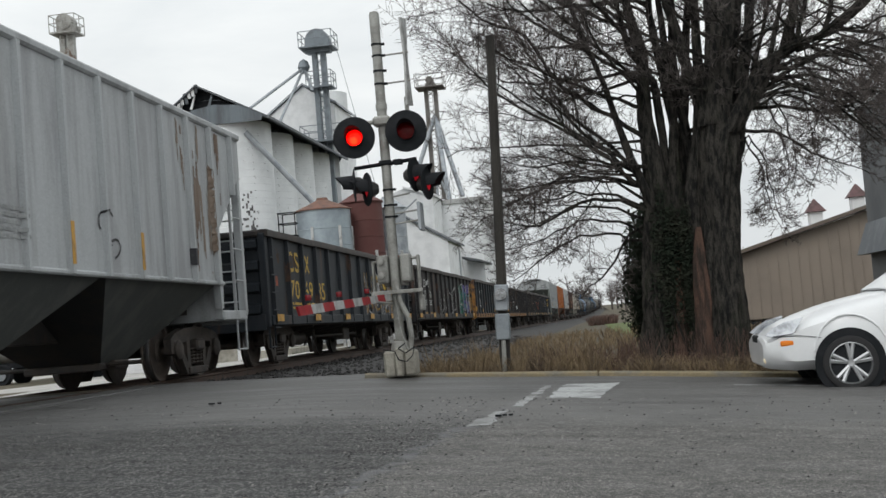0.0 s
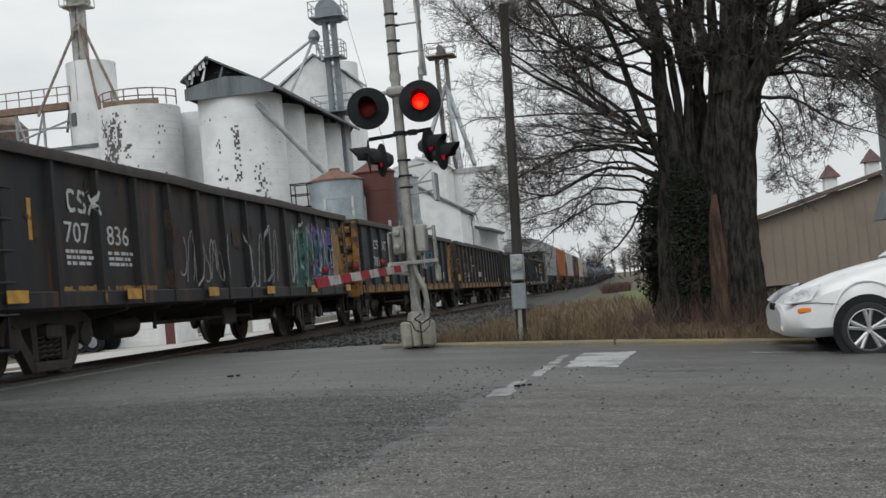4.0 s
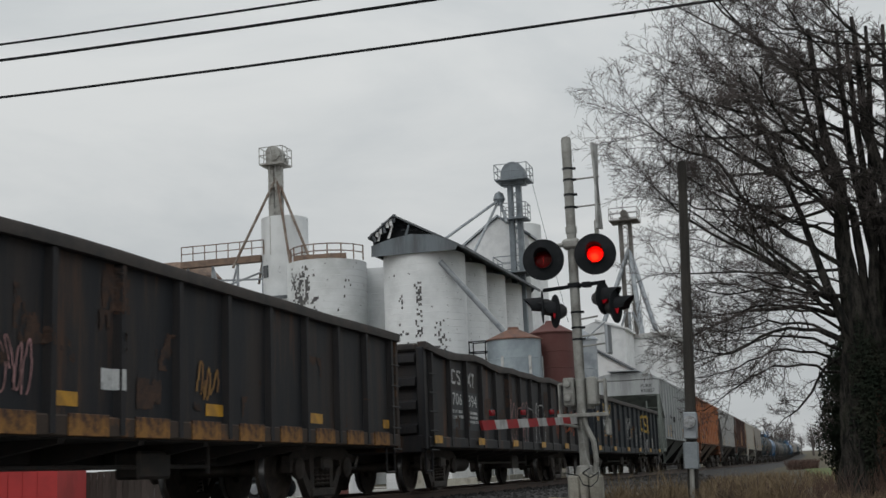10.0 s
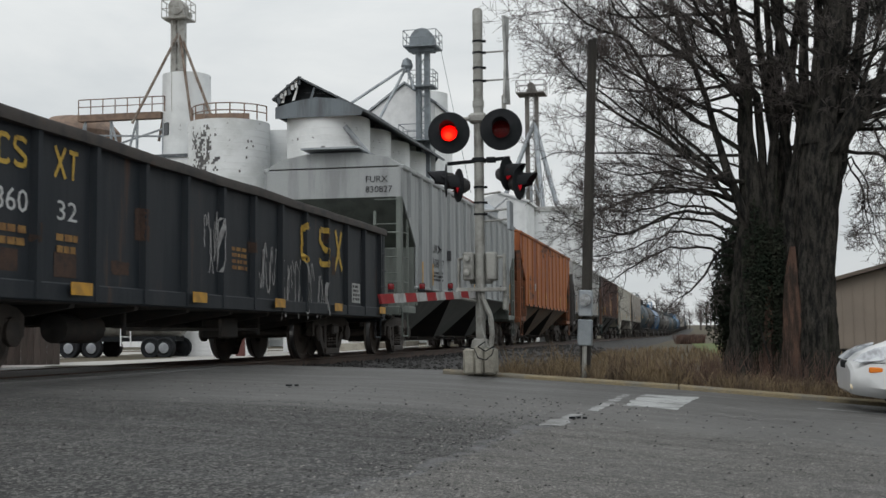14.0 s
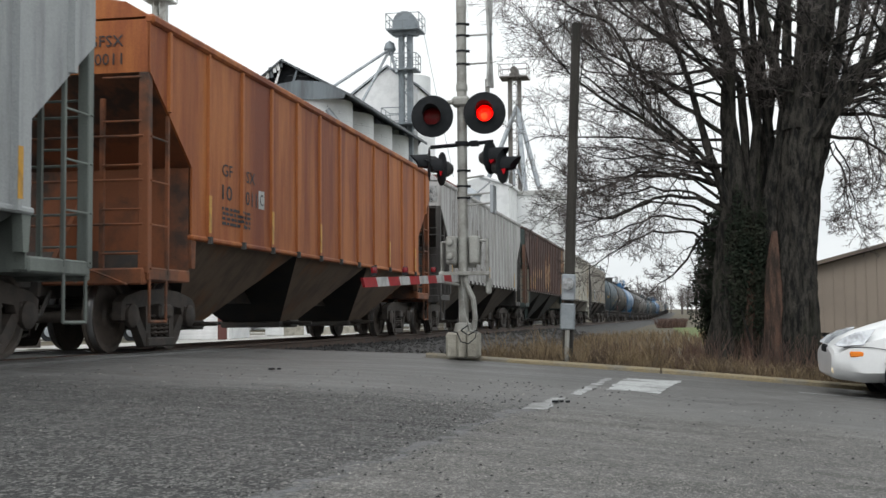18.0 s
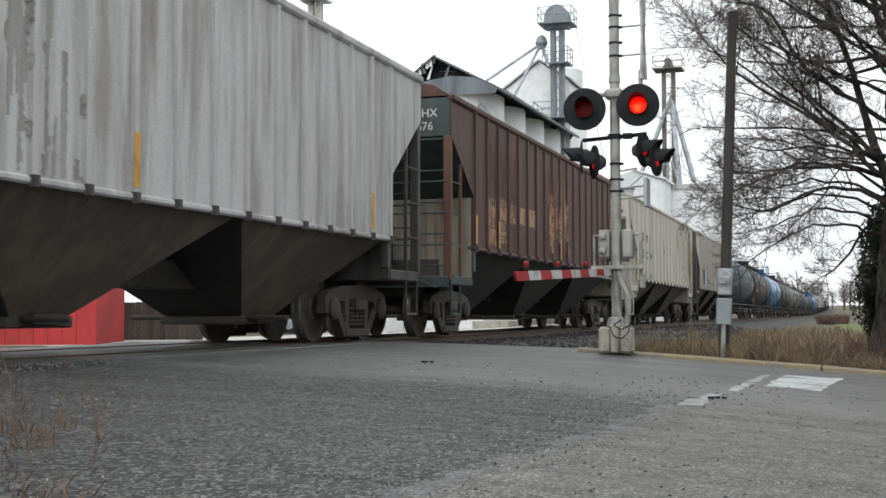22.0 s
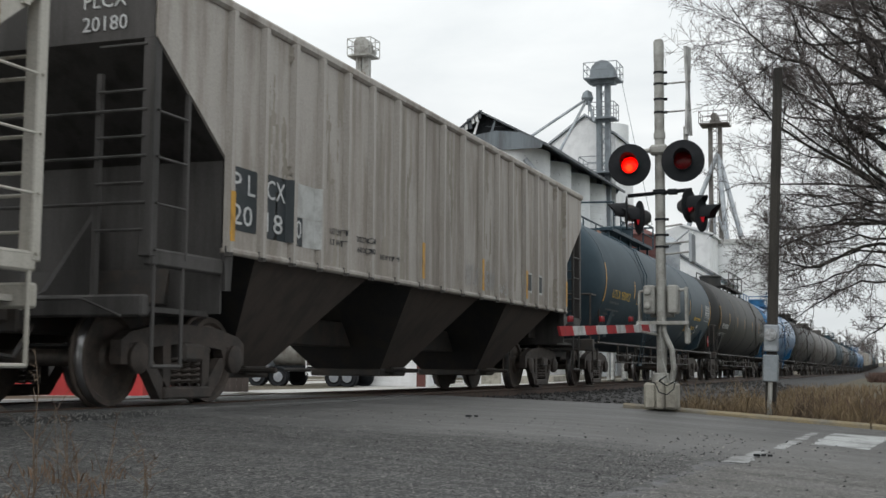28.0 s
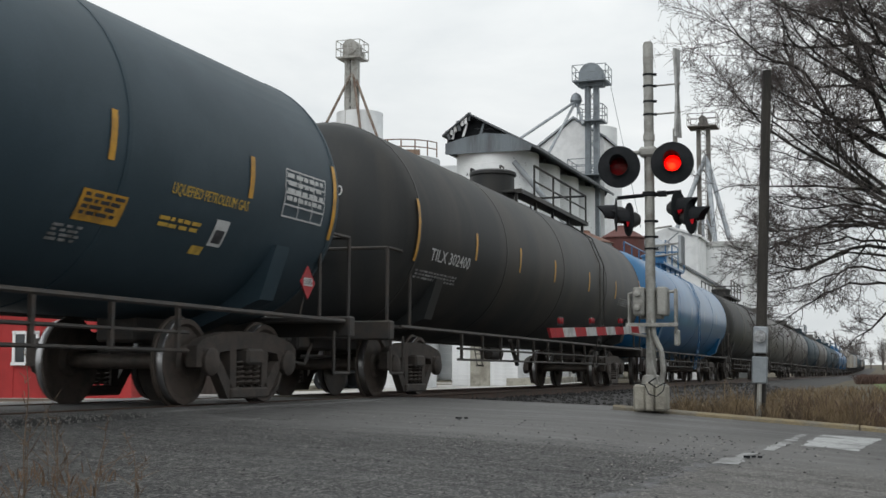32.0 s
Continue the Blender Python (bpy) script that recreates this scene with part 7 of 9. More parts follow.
for k in range(8):
    x = -36.8 + k * .8
    g.rod((x, 68.3, 14.1), (x, 68.3, 15.0), .035, 5)
g.rod((-36.8, 68.3, 15.0), (-31.2, 68.3, 15.0), .035, 5).rod((-36.8, 68.3, 14.55), (-31.2, 68.3, 14.55), .03, 5)
part("railing", g, RUSTSTEEL, cat)
g = Geo()
for k in range(4):
    x = -36.5 + k * 1.7
    g.rod((x, 68.6, 13.7), (x + (.9 if k % 2 else -.9), 68.6, 10.5), .07, 6)
    g.rod((x, 68.6, 13.7), (x, 68.6, 0), .09, 6)
g.rod((-37, 68.6, 12.9), (-31, 68.6, 12.6), .06, 6).rod((-37, 68.6, 11.5), (-31, 68.6, 13.2), .06, 6)
part("trestle", g, GALV, cat)
rail_ob = thing("bin_top_railing", pose(0, 0, 0), "rusty railing and machinery on the silo top", "railing")
for k in range(9):
    a = math.pi * (1.05 + k * .11)
    part("post", Geo().rod((-26.1 + 2.3 * math.cos(a), 66.3 + 2.3 * math.sin(a), 12.75), (-26.1 + 2.3 * math.cos(a), 66.3 + 2.3 * math.sin(a), 13.6), .04, 5), RUSTSTEEL, rail_ob)
for hgt in (13.2, 13.6):
    arc = Geo()
    tube(arc, [Vector((-26.1 + 2.3 * math.cos(math.pi * (1.05 + k * .11)), 66.3 + 2.3 * math.sin(math.pi * (1.05 + k * .11)), hgt)) for k in range(9)], [.035] * 9, 6)
    part("rail", arc, RUSTSTEEL, rail_ob)
part("conveyor_head", Geo().box((-26.6, 65.6, 13.0), (2.6, .5, .5), (0, 0, 10)), RUSTSTEEL, rail_ob)
part("drive_box", Geo().box((-25.6, 66.0, 13.0), (1.2, 1.0, .5), (0, 0, 20)), RUSTSTEEL, rail_ob)
tagged(part("bin_roof", Geo().lathe([(0, 14.6), (1.8, 14.3), (2.6, 13.4), (2.6, 0)], (-38.2, 71.0, 0), "z", 32), RUSTSTEEL), "low brown domed bin behind the silos", "bin")
lb = thing("low_white_block", pose(0, 0, 0), "low white annex between the silos", "building")
part("wall", Geo().box((-33.5, 69.5, 5.6), (9.5, 4.0, 11.2)), WHITE_SILO, lb)
part("parapet", Geo().box((-33.5, 69.5, 11.25), (9.7, 4.2, .2)), DARK_ROOF, lb)

# small bins by the track
def bin_round(x, y, r, h, z0, mat, roofm, label):
    ob = thing("steel_bin", pose(x, y, 0), label, "grain bin")
    part("wall", Geo().lathe([(r, h), (r, z0)], (0, 0, 0), "z", 28).lathe([(r, z0), (.4, z0 - 1.6), (0, z0 - 1.6)], (0, 0, 0), "z", 28), mat, ob)
    ring = Geo().lathe([(r, -.02), (r + .02, 0), (r, .02)], (0, 0, 0), "z", 28).mesh("seam_ring", mat)
    for k in range(int((h - z0) / .8)):
        part("seam_ring", ring, None, ob, at=pose(0, 0, z0 + .8 * k))
    part("roof", Geo().lathe([(0, h + .62), (.25, h + .6), (.3, h + .48), (r + .08, h + .0), (r + .08, h - .05), (r, h - .05)], (0, 0, 0), "z", 28), roofm, ob)
    lm2 = Geo().box((0, 0, z0 / 2 + .9), (.12, .12, z0 + 1.6)).mesh("leg", WHITE_TAPE)
    for k in range(6):
        a = k * math.pi / 3 + .3
        part("leg", lm2, None, ob, at=pose(r * math.cos(a), r * math.sin(a), 0))
    return ob


bin_round(-13.35, 57.6, 1.3, 6.75, 4.2, material("pale_blue_steel", (.32, .37, .40), .5, .4, second=(.25, .29, .32), scale=1.5), RUST_ROOF, "pale grey steel bin with a rusty conical roof on legs")
bin_round(-11.9, 59.6, 1.05, 7.15, 3.0, MAROON, MAROON, "dull red round steel bin")
perch = thing("bin_ladder_platform", pose(-14.9, 57.0, 0), "black steel ladder platform beside the pale bin", "platform")
for z, t in ((5.6, .08), (6.2, .04), (6.7, .05)):
    part("deck" if z < 6 else "hand_rail", Geo().box((0, 0, z), (.9, .9, t)) if z < 6 else Geo().pipe([(-.42, -.42, z), (.42, -.42, z), (.42, .42, z), (-.42, .42, z), (-.42, -.42, z)], .03, 5), BLACK, perch)
for dx in (-.4, .4):
    for dy in (-.4, .4):
        part("post", Geo().rod((dx, dy, 0), (dx, dy, 6.7), .03, 5), BLACK, perch)
for k in range(10):
    part("rung", Geo().box((0, -.4, .3 + .5 * k), (.8, .05, .04)), BLACK, perch)
bin_round(-10.9, 61.5, .9, 6.9, 3.0, GALV, GALV, "small round galvanised steel bin")

# white loading houses and third leg, further along
wb = thing("white_loading_house", pose(0, 0, 0), "white clad loading house with a sloping roof beside the track", "building")
part("wall", Geo().prism([(-16.5, 0), (-12.2, 0), (-12.2, 10.0), (-14.3, 10.7), (-16.5, 10.0)], 88, 94, "y"), WHITE, wb)
part("roof", Geo().loft([(-14.3, 87.8, 10.85), (-12.0, 87.8, 10.1), (-12.0, 94.2, 10.1), (-14.3, 94.2, 10.85)], [(-14.3, 87.8, 10.7), (-12.0, 87.8, 9.95), (-12.0, 94.2, 9.95), (-14.3, 94.2, 10.7)]), WHITE, wb)
part("wall", Geo().box((-11.6, 96, 4.9), (4.6, 7, 9.8)), WHITE, wb)
part("roof_edge", Geo().box((-11.6, 96, 9.85), (4.9, 7.3, .35)), WHITE_TAPE, wb)
part("lean_to", Geo().prism([(-15.5, 0), (-10.4, 0), (-10.4, 6.2), (-15.5, 9.3)], 80.5, 88, "y"), WHITE, wb)
part("lean_to_roof", Geo().loft([(-15.5, 80.3, 9.45), (-10.2, 80.3, 6.25), (-10.2, 88.0, 6.25), (-15.5, 88.0, 9.45)], [(-15.5, 80.3, 9.35), (-10.2, 80.3, 6.1), (-10.2, 88.0, 6.1), (-15.5, 88.0, 9.35)]), DARK_ROOF, wb)
part("awning", Geo().box((-9.9, 92, 5.2), (1.6, 9, .15), (0, 14, 0)), DARK_ROOF, wb)
part("door", Geo().box((-10.36, 86, 4.0), (.05, .5, 3.6)), GALV, wb)
silo(-9.3, 101.5, .55, 11.0, WHITE, "white standpipe beside the loading house", hoops=False, seg=16)
lt3 = leg_tower("elevator_leg", -13.9, 104.5, 0, 20.8, .8, material("weathered_grey_steel", (.17, .16, .15), .7, .2, second=(.12, .11, .10), scale=2), "grey elevator leg with spouts above the loading house", ((20.9, 1.2),), .32)
for b in ((2.2, -1.5, 11.2), (-2.4, -1.5, 11.5), (1.2, -2.5, 10.5)):
    part("spout", Geo().rod((.2, 0, 18.5), b, .2, 8), GALV, lt3, "galvanised spout")
part("support_frame", Geo().rod((-1.5, -1, 9.5), (-.3, -1, 13), .1).rod((1.5, -1, 9.5), (.3, -1, 13), .1).rod((0, -1, 9.5), (0, -1, 13), .12), GALV, lt3)

# yard buildings seen under and between the cars
red = thing("red_barn", pose(-20.0, 30.0, 0, 0, 0, 19.4), "red board shop with a white-framed window", "building")
part("wall", Geo().box((-9.0, 1.7, 1.6), (18.0, 3.4, 3.6)), BARN_RED, red)
part("corner_board", Geo().box((-.09, -.02, 1.6), (.2, .05, 3.56)), BARN_RED, red)
seam = Geo().box((0, -.006, 1.6), (.02, .02, 3.56)).mesh("wall_batten", BARN_RED)
for i in range(24):
    part("wall_batten", seam, None, red, at=pose(-.55 - .4 * i, 0, 0))
part("roof", Geo().loft([(-18.3, -.35, 3.3), (.3, -.35, 3.3), (.3, 3.75, 3.3), (-18.3, 3.75, 3.3)], [(-18.3, 1.65, 4.5), (.3, 1.65, 4.5), (.3, 1.75, 4.5), (-18.3, 1.75, 4.5)]), RUST_ROOF, red)
for x in (-3.0, -8.6):
    w = part("window", Geo().box((x, -.02, 1.42), (.58, .05, .8)), GLASS, red)
    part("frame", Geo().box((x, -.05, 1.86), (.76, .08, .09)).box((x, -.05, .98), (.8, .1, .09)).box((x - .33, -.05, 1.42), (.08, .08, .92)).box((x + .33, -.05, 1.42), (.08, .08, .92)).box((x, -.045, 1.42), (.04, .07, .82)), WHITE, w, "white window frame")
fence = thing("board_fence", pose(-22.1, 34.3, 0, 0, 0, 20), "grey board fence along the yard", "fence")
bm_ = Geo().box((0, 0, .6), (.19, .03, 1.3), ch=.006).mesh("board", material("grey_boards", (.085, .072, .064), .9, second=(.05, .044, .04), scale=6, streak=True, spread=.25))
for i in range(14):
    part("board", bm_, None, fence, at=pose(.1 + .195 * i, random.uniform(-.01, .01), random.uniform(-.04, .0)))
part("rail", Geo().box((1.35, .05, .95), (2.7, .05, .09)).box((1.35, .05, .3), (2.7, .05, .09)), WOOD_POLE, fence)
part("post", Geo().box((-.06, 0, 1.05), (.09, .09, 2.3)), WHITE, fence, "white corner post")
shed = thing("white_shed", pose(-.35, 0, 0), "small white clapboard shed by the yard", "shed")
part("wall", Geo().prism([(-19.4, 0), (-17.2, 0), (-17.2, 2.0), (-18.3, 2.75), (-19.4, 2.0)], 45, 48.5, "y"), WHITE, shed)
clap = Geo().box((0, 0, 0), (2.2, .03, .15), (8, 0, 0)).mesh("clapboard", WHITE)
for k in range(13):
    part("clapboard", clap, None, shed, at=pose(-18.3, 44.99, .12 + .16 * k))
part("roof", Geo().loft([(-18.3, 44.8, 2.85), (-17.0, 44.8, 1.95), (-17.0, 48.7, 1.95), (-18.3, 48.7, 2.85)], [(-18.3, 44.8, 2.78), (-17.05, 44.8, 1.88), (-17.05, 48.7, 1.88), (-18.3, 48.7, 2.78)]), GALV, shed)
part("roof", Geo().loft([(-18.3, 44.8, 2.85), (-19.6, 44.8, 1.95), (-19.6, 48.7, 1.95), (-18.3, 48.7, 2.85)], [(-18.3, 44.8, 2.78), (-19.55, 44.8, 1.88), (-19.55, 48.7, 1.88), (-18.3, 48.7, 2.78)]), GALV, shed)
part("door", Geo().box((-17.0, 44.93, .55), (.36, .06, 1.15)), MAROON, shed)
part("door_frame", Geo().box((-16.98, 45.2, .65), (.44, .5, 1.35)), WHITE, shed)
low = thing("white_office", pose(0, 0, 0), "long low white building beyond the track", "building")
part("wall", Geo().box((-16.4, 55.0, 1.2), (3.0, 7.0, 2.4)), WHITE, low)
part("door", Geo().box((-16.6, 51.46, 1.0), (.9, .06, 2.0)), CONCRETE, low)
part("plinth", Geo().box((-14.4, 55, .2), (1.6, 8.5, .4)), CONCRETE, low)
clap = Geo().box((0, 0, 0), (3.0, .03, .15), (8, 0, 0)).mesh("clapboard", WHITE)
for k in range(14):
    part("clapboard", clap, None, low, at=pose(-16.4, 51.48, .14 + .16 * k))

# trailers and a tank trailer in the yard
def trailer(x, y, L, mat, label, tanker=False):
    ob = thing("road_trailer", pose(x, y, .0), label, "trailer")
    if tanker:
        part("barrel", Geo().lathe([(0, -L / 2), (.5, -L / 2 + .08), (.62, -L / 2 + .3), (.62, L / 2 - .3), (.5, L / 2 - .08), (0, L / 2)], (0, 0, 1.36), "x", 24), mat, ob)
        part("ladder", Geo().box((-.2, -.7, 1.2), (.04, .04, 1.5)).box((.2, -.7, 1.2), (.04, .04, 1.5)).box((0, -.7, .8), (.4, .03, .03)).box((0, -.7, 1.2), (.4, .03, .03)).box((0, -.7, 1.6), (.4, .03, .03)), WHITE, ob)
        part("manhole", Geo().lathe([(0, 2.12), (.3, 2.1), (.32, 1.9)], (0, 0, 0), "z", 14), mat, ob)
    else:
        part("body", Geo().box((0, 0, 1.0), (L, 1.9, .55), ch=.05), mat, ob)
    part("chassis", Geo().box((0, 0, .72), (L * .9, .8, .2)), BLACK, ob)
    wm = Geo().lathe([(0, -.12), (.22, -.13), (.26, -.1), (.36, -.13), (.4, -.1), (.4, .1), (.36, .13), (0, .12)], (0, 0, 0), "y", 20).mesh("wheel", BLACK)
    rm = Geo().lathe([(0, -.14), (.12, -.15), (.2, -.135)], (0, 0, 0), "y", 16).mesh("hub", GALV)
    for wx in ((-L / 2 + .8, L / 2 - 1.0, L / 2 - .45) if tanker else (-.4, .4)):
        w = part("wheel", wm, None, ob, at=pose(wx, -.8, .38))
        part("hub", rm, None, w)
        part("wheel", wm, None, ob, at=pose(wx, .8, .38))
    return ob


trailer(-24.1, 44.3, 1.9, GALV, "small grey trailer parked in the yard")
trailer(-21.4, 44.2, 4.2, material("weathered_tank_grey", (.2, .2, .185), .6, second=(.1, .09, .075), scale=1.5), "weathered grey tank trailer in the yard", True)

# ---------------------------------------------------------------- trees, grass, wires
def limb_path(rnd, p, d, length, bend, steps, droop):
    """Points of a wavering limb that first lifts and then hangs."""
    pts, d = [p.copy()], d.normalized()
    for i in range(steps):
        f = i / steps
        d = (d + Vector((rnd.gauss(0, bend), rnd.gauss(0, bend), rnd.gauss(0, bend) + 0.10 * (1 - 2 * f * droop)))).normalized()
        pts.append(pts[-1] + d * (length / steps))
    return pts


def branch_out(rnd, twigs, pts, r0, level, length, spread, g, droop, dense=1.0, stout=1.0):
    """Side branches along a limb, down to twigs."""
    n = (0, 14, 12, 8)[level] if level < 4 else 0
    n = max(2, int(n * dense))
    for i in range(n):
        f = 0.22 + 0.78 * (i + rnd.random()) / n
        k = min(len(pts) - 2, int(f * (len(pts) - 1)))
        p = pts[k].lerp(pts[k + 1], f * (len(pts) - 1) - k)
        along = (pts[k + 1] - pts[k]).normalized()
        side = Vector((rnd.gauss(0, 1), rnd.gauss(0, 1), rnd.gauss(0.05, .75))).normalized()
        d = (along * 0.75 + side * spread).normalized()
        ln = length * rnd.uniform(.55, 1.0) * (1.15 - .5 * f)
        r = max(.0034, r0 * (1 - .6 * f) * (.42, .36, .34, .4)[level])
        sub = limb_path(rnd, p, d, ln, .12, (5, 5, 3, 2)[level], droop)
        radii = [max(.0021, r * stout * (1 - .85 * j / (len(sub) - 1))) for j in range(len(sub))]
        tube(g if level < 2 else twigs, sub, radii, 5 if level < 2 else 3)
        if level < 3:
            branch_out(rnd, twigs, sub, r, level + 1, ln * (.58, .58, .66, .5)[level], spread, g, droop * 1.05, dense, stout)


def bare_tree(x, y, z, label, stems, limbs, seed, spread=.75, droop=1.0, name="bare_tree", wood=(), stout=1.0):
    """Stems and limbs are runs of (x, y, z, radius); twigs grow on the limbs."""
    rnd = random.Random(seed)
    ob = thing(name, pose(x, y, z), label, "tree")

    def ridged(run, rings, mat, lab, part_name):
        g = Geo()
        zs = np.array([0.0] + [(Vector(b[:3]) - Vector(a[:3])).length for a, b in zip(run[:-1], run[1:])]).cumsum()
        n = max(6, int(zs[-1] / .07))
        off = rnd.uniform(0, 50)
        for i in range(n + 1):
            f = zs[-1] * i / n
            c = [float(np.interp(f, zs, [q[k] for q in run])) for k in range(4)]
            wx, wy = .03 * noise.noise((f * .8, off, 1)), .03 * noise.noise((f * .8, off, 7))
            for k in range(rings):
                a = 2 * math.pi * k / rings
                u, w = math.cos(a), math.sin(a)
                furrow = abs(noise.noise((u * 3.6 + off, w * 3.6, f * .9))) * 1.5 + .6 * abs(noise.noise((u * 8 + off, w * 8, f * 3.2)))
                lump = noise.noise((u * .9 + off, w * .9, f * .7))
                r = c[3] * (1.0 + (.16 if mat is BARK else .34) * lump) + min(.085, c[3] * .34) * (furrow - .45)
                g.v.append((c[0] + wx + u * r, c[1] + wy + w * r, c[2]))
        g.f = [(i * rings + k, i * rings + (k + 1) % rings, (i + 1) * rings + (k + 1) % rings, (i + 1) * rings + k) for i in range(n) for k in range(rings)]
        part(part_name, g, mat, ob, lab)
    for k, run in enumerate(stems):
        ridged(run, 44 if run[0][3] > .15 else 16, BARK, "dark ridged bark" if k == 0 else "", "trunk" if k == 0 else "stem")
    for run in wood:
        ridged(run, 36, DEAD_WOOD, "orange-brown broken wood with the bark gone", "bare_wood")
    twigs = Geo()
    for run, more, dense in limbs:
        lg = Geo()
        pts = [Vector(q[:3]) for q in run]
        fine = []
        for a, b in zip(pts[:-1], pts[1:]):
            fine += [a.lerp(b, k / 3) + Vector((rnd.gauss(0, .02), rnd.gauss(0, .02), rnd.gauss(0, .02))) * (k > 0) for k in range(3)]
        fine.append(pts[-1])
        if more:
            tail = limb_path(rnd, pts[-1], pts[-1] - pts[-2], more, .12, 6, droop)
            fine += tail[1:]
        n = len(fine) - 1
        r0 = run[0][3] * .8
        tube(lg, fine, [max(.006, r0 * (1 - .86 * (k / n) ** .8)) for k in range(n + 1)], 8)
        length = sum((b - a).length for a, b in zip(fine[:-1], fine[1:]))
        branch_out(rnd, twigs, fine, r0, 1, length * .40, spread, lg, droop, dense, stout)
        part("limb", lg, BARK, ob)
    t = part("crown", twigs, TWIG, ob, "dense crown of bare brown twigs", smooth=0)
    t["kind"] = "stuff"
    return ob


def limb_fan(rnd, stem, n, z0, z1, west, length, radius):
    """Limbs that leave a stem between two heights, spread to one side."""
    out = []
    for k in range(n):
        z = z0 + (z1 - z0) * (k + rnd.random()) / n
        zs = [q[2] for q in stem]
        p = Vector((float(np.interp(z, zs, [q[0] for q in stem])), float(np.interp(z, zs, [q[1] for q in stem])), z))
        lift = rnd.uniform(-.1, .9)
        d = Vector((west * rnd.uniform(.5, 1.1), rnd.gauss(0, .55), lift)).normalized()
        ln = length * rnd.uniform(.6, 1.0)
        a, b = p + d * ln * .3 + Vector((0, 0, .05)), p + d * ln * .65 + Vector((0, 0, .06 * ln))
        out.append(([(*p, radius * rnd.uniform(.7, 1.2)), (*a, 0), (*b, 0)], ln * .4, .8))
    return out


def drooping(rnd, stem, n):
    """Slender limbs that arch out over the road and hang at their tips."""
    out = []
    for k in range(n):
        q = stem[1 + k % (len(stem) - 1)]
        p = Vector(q[:3]) + Vector((0, 0, rnd.uniform(-.2, .1)))
        r, y = rnd.uniform(.7, 1.3), rnd.uniform(-.9, .9)
        out.append(([(*p, .026), (p.x + .5 * r, p.y + y * .4, p.z + .12, 0), (p.x + 1.0 * r, p.y + y * .7, p.z - .12, 0), (p.x + 1.4 * r, p.y + y, p.z - .62 * r, 0)], .5, .8))
    return out


DEAD_WOOD = material("bare_dead_wood", (.098, .060, .046), .95, spec=.15, second=(.036, .028, .024), scale=11, streak=.2, amount=(.42, .6), bump=1.0, bump_scale=22, grain=.3, third=(.03, .024, .022), third_scale=2.2, third_at=(.54, .66))
rnd = random.Random(6)
UP = [(.28, 0, 3.5, .24), (.41, 0, 4.4, .21), (.57, 0, 5.2, .18), (.62, .1, 7.2, .1)]
EAST = [(.42, -.1, 3.35, .17), (.72, -.2, 3.85, .16), (1.02, -.25, 4.28, .15), (1.4, -.25, 4.46, .14), (1.78, -.2, 4.56, .125), (2.26, -.15, 4.9, .10), (3.1, -.1, 5.6, .06)]
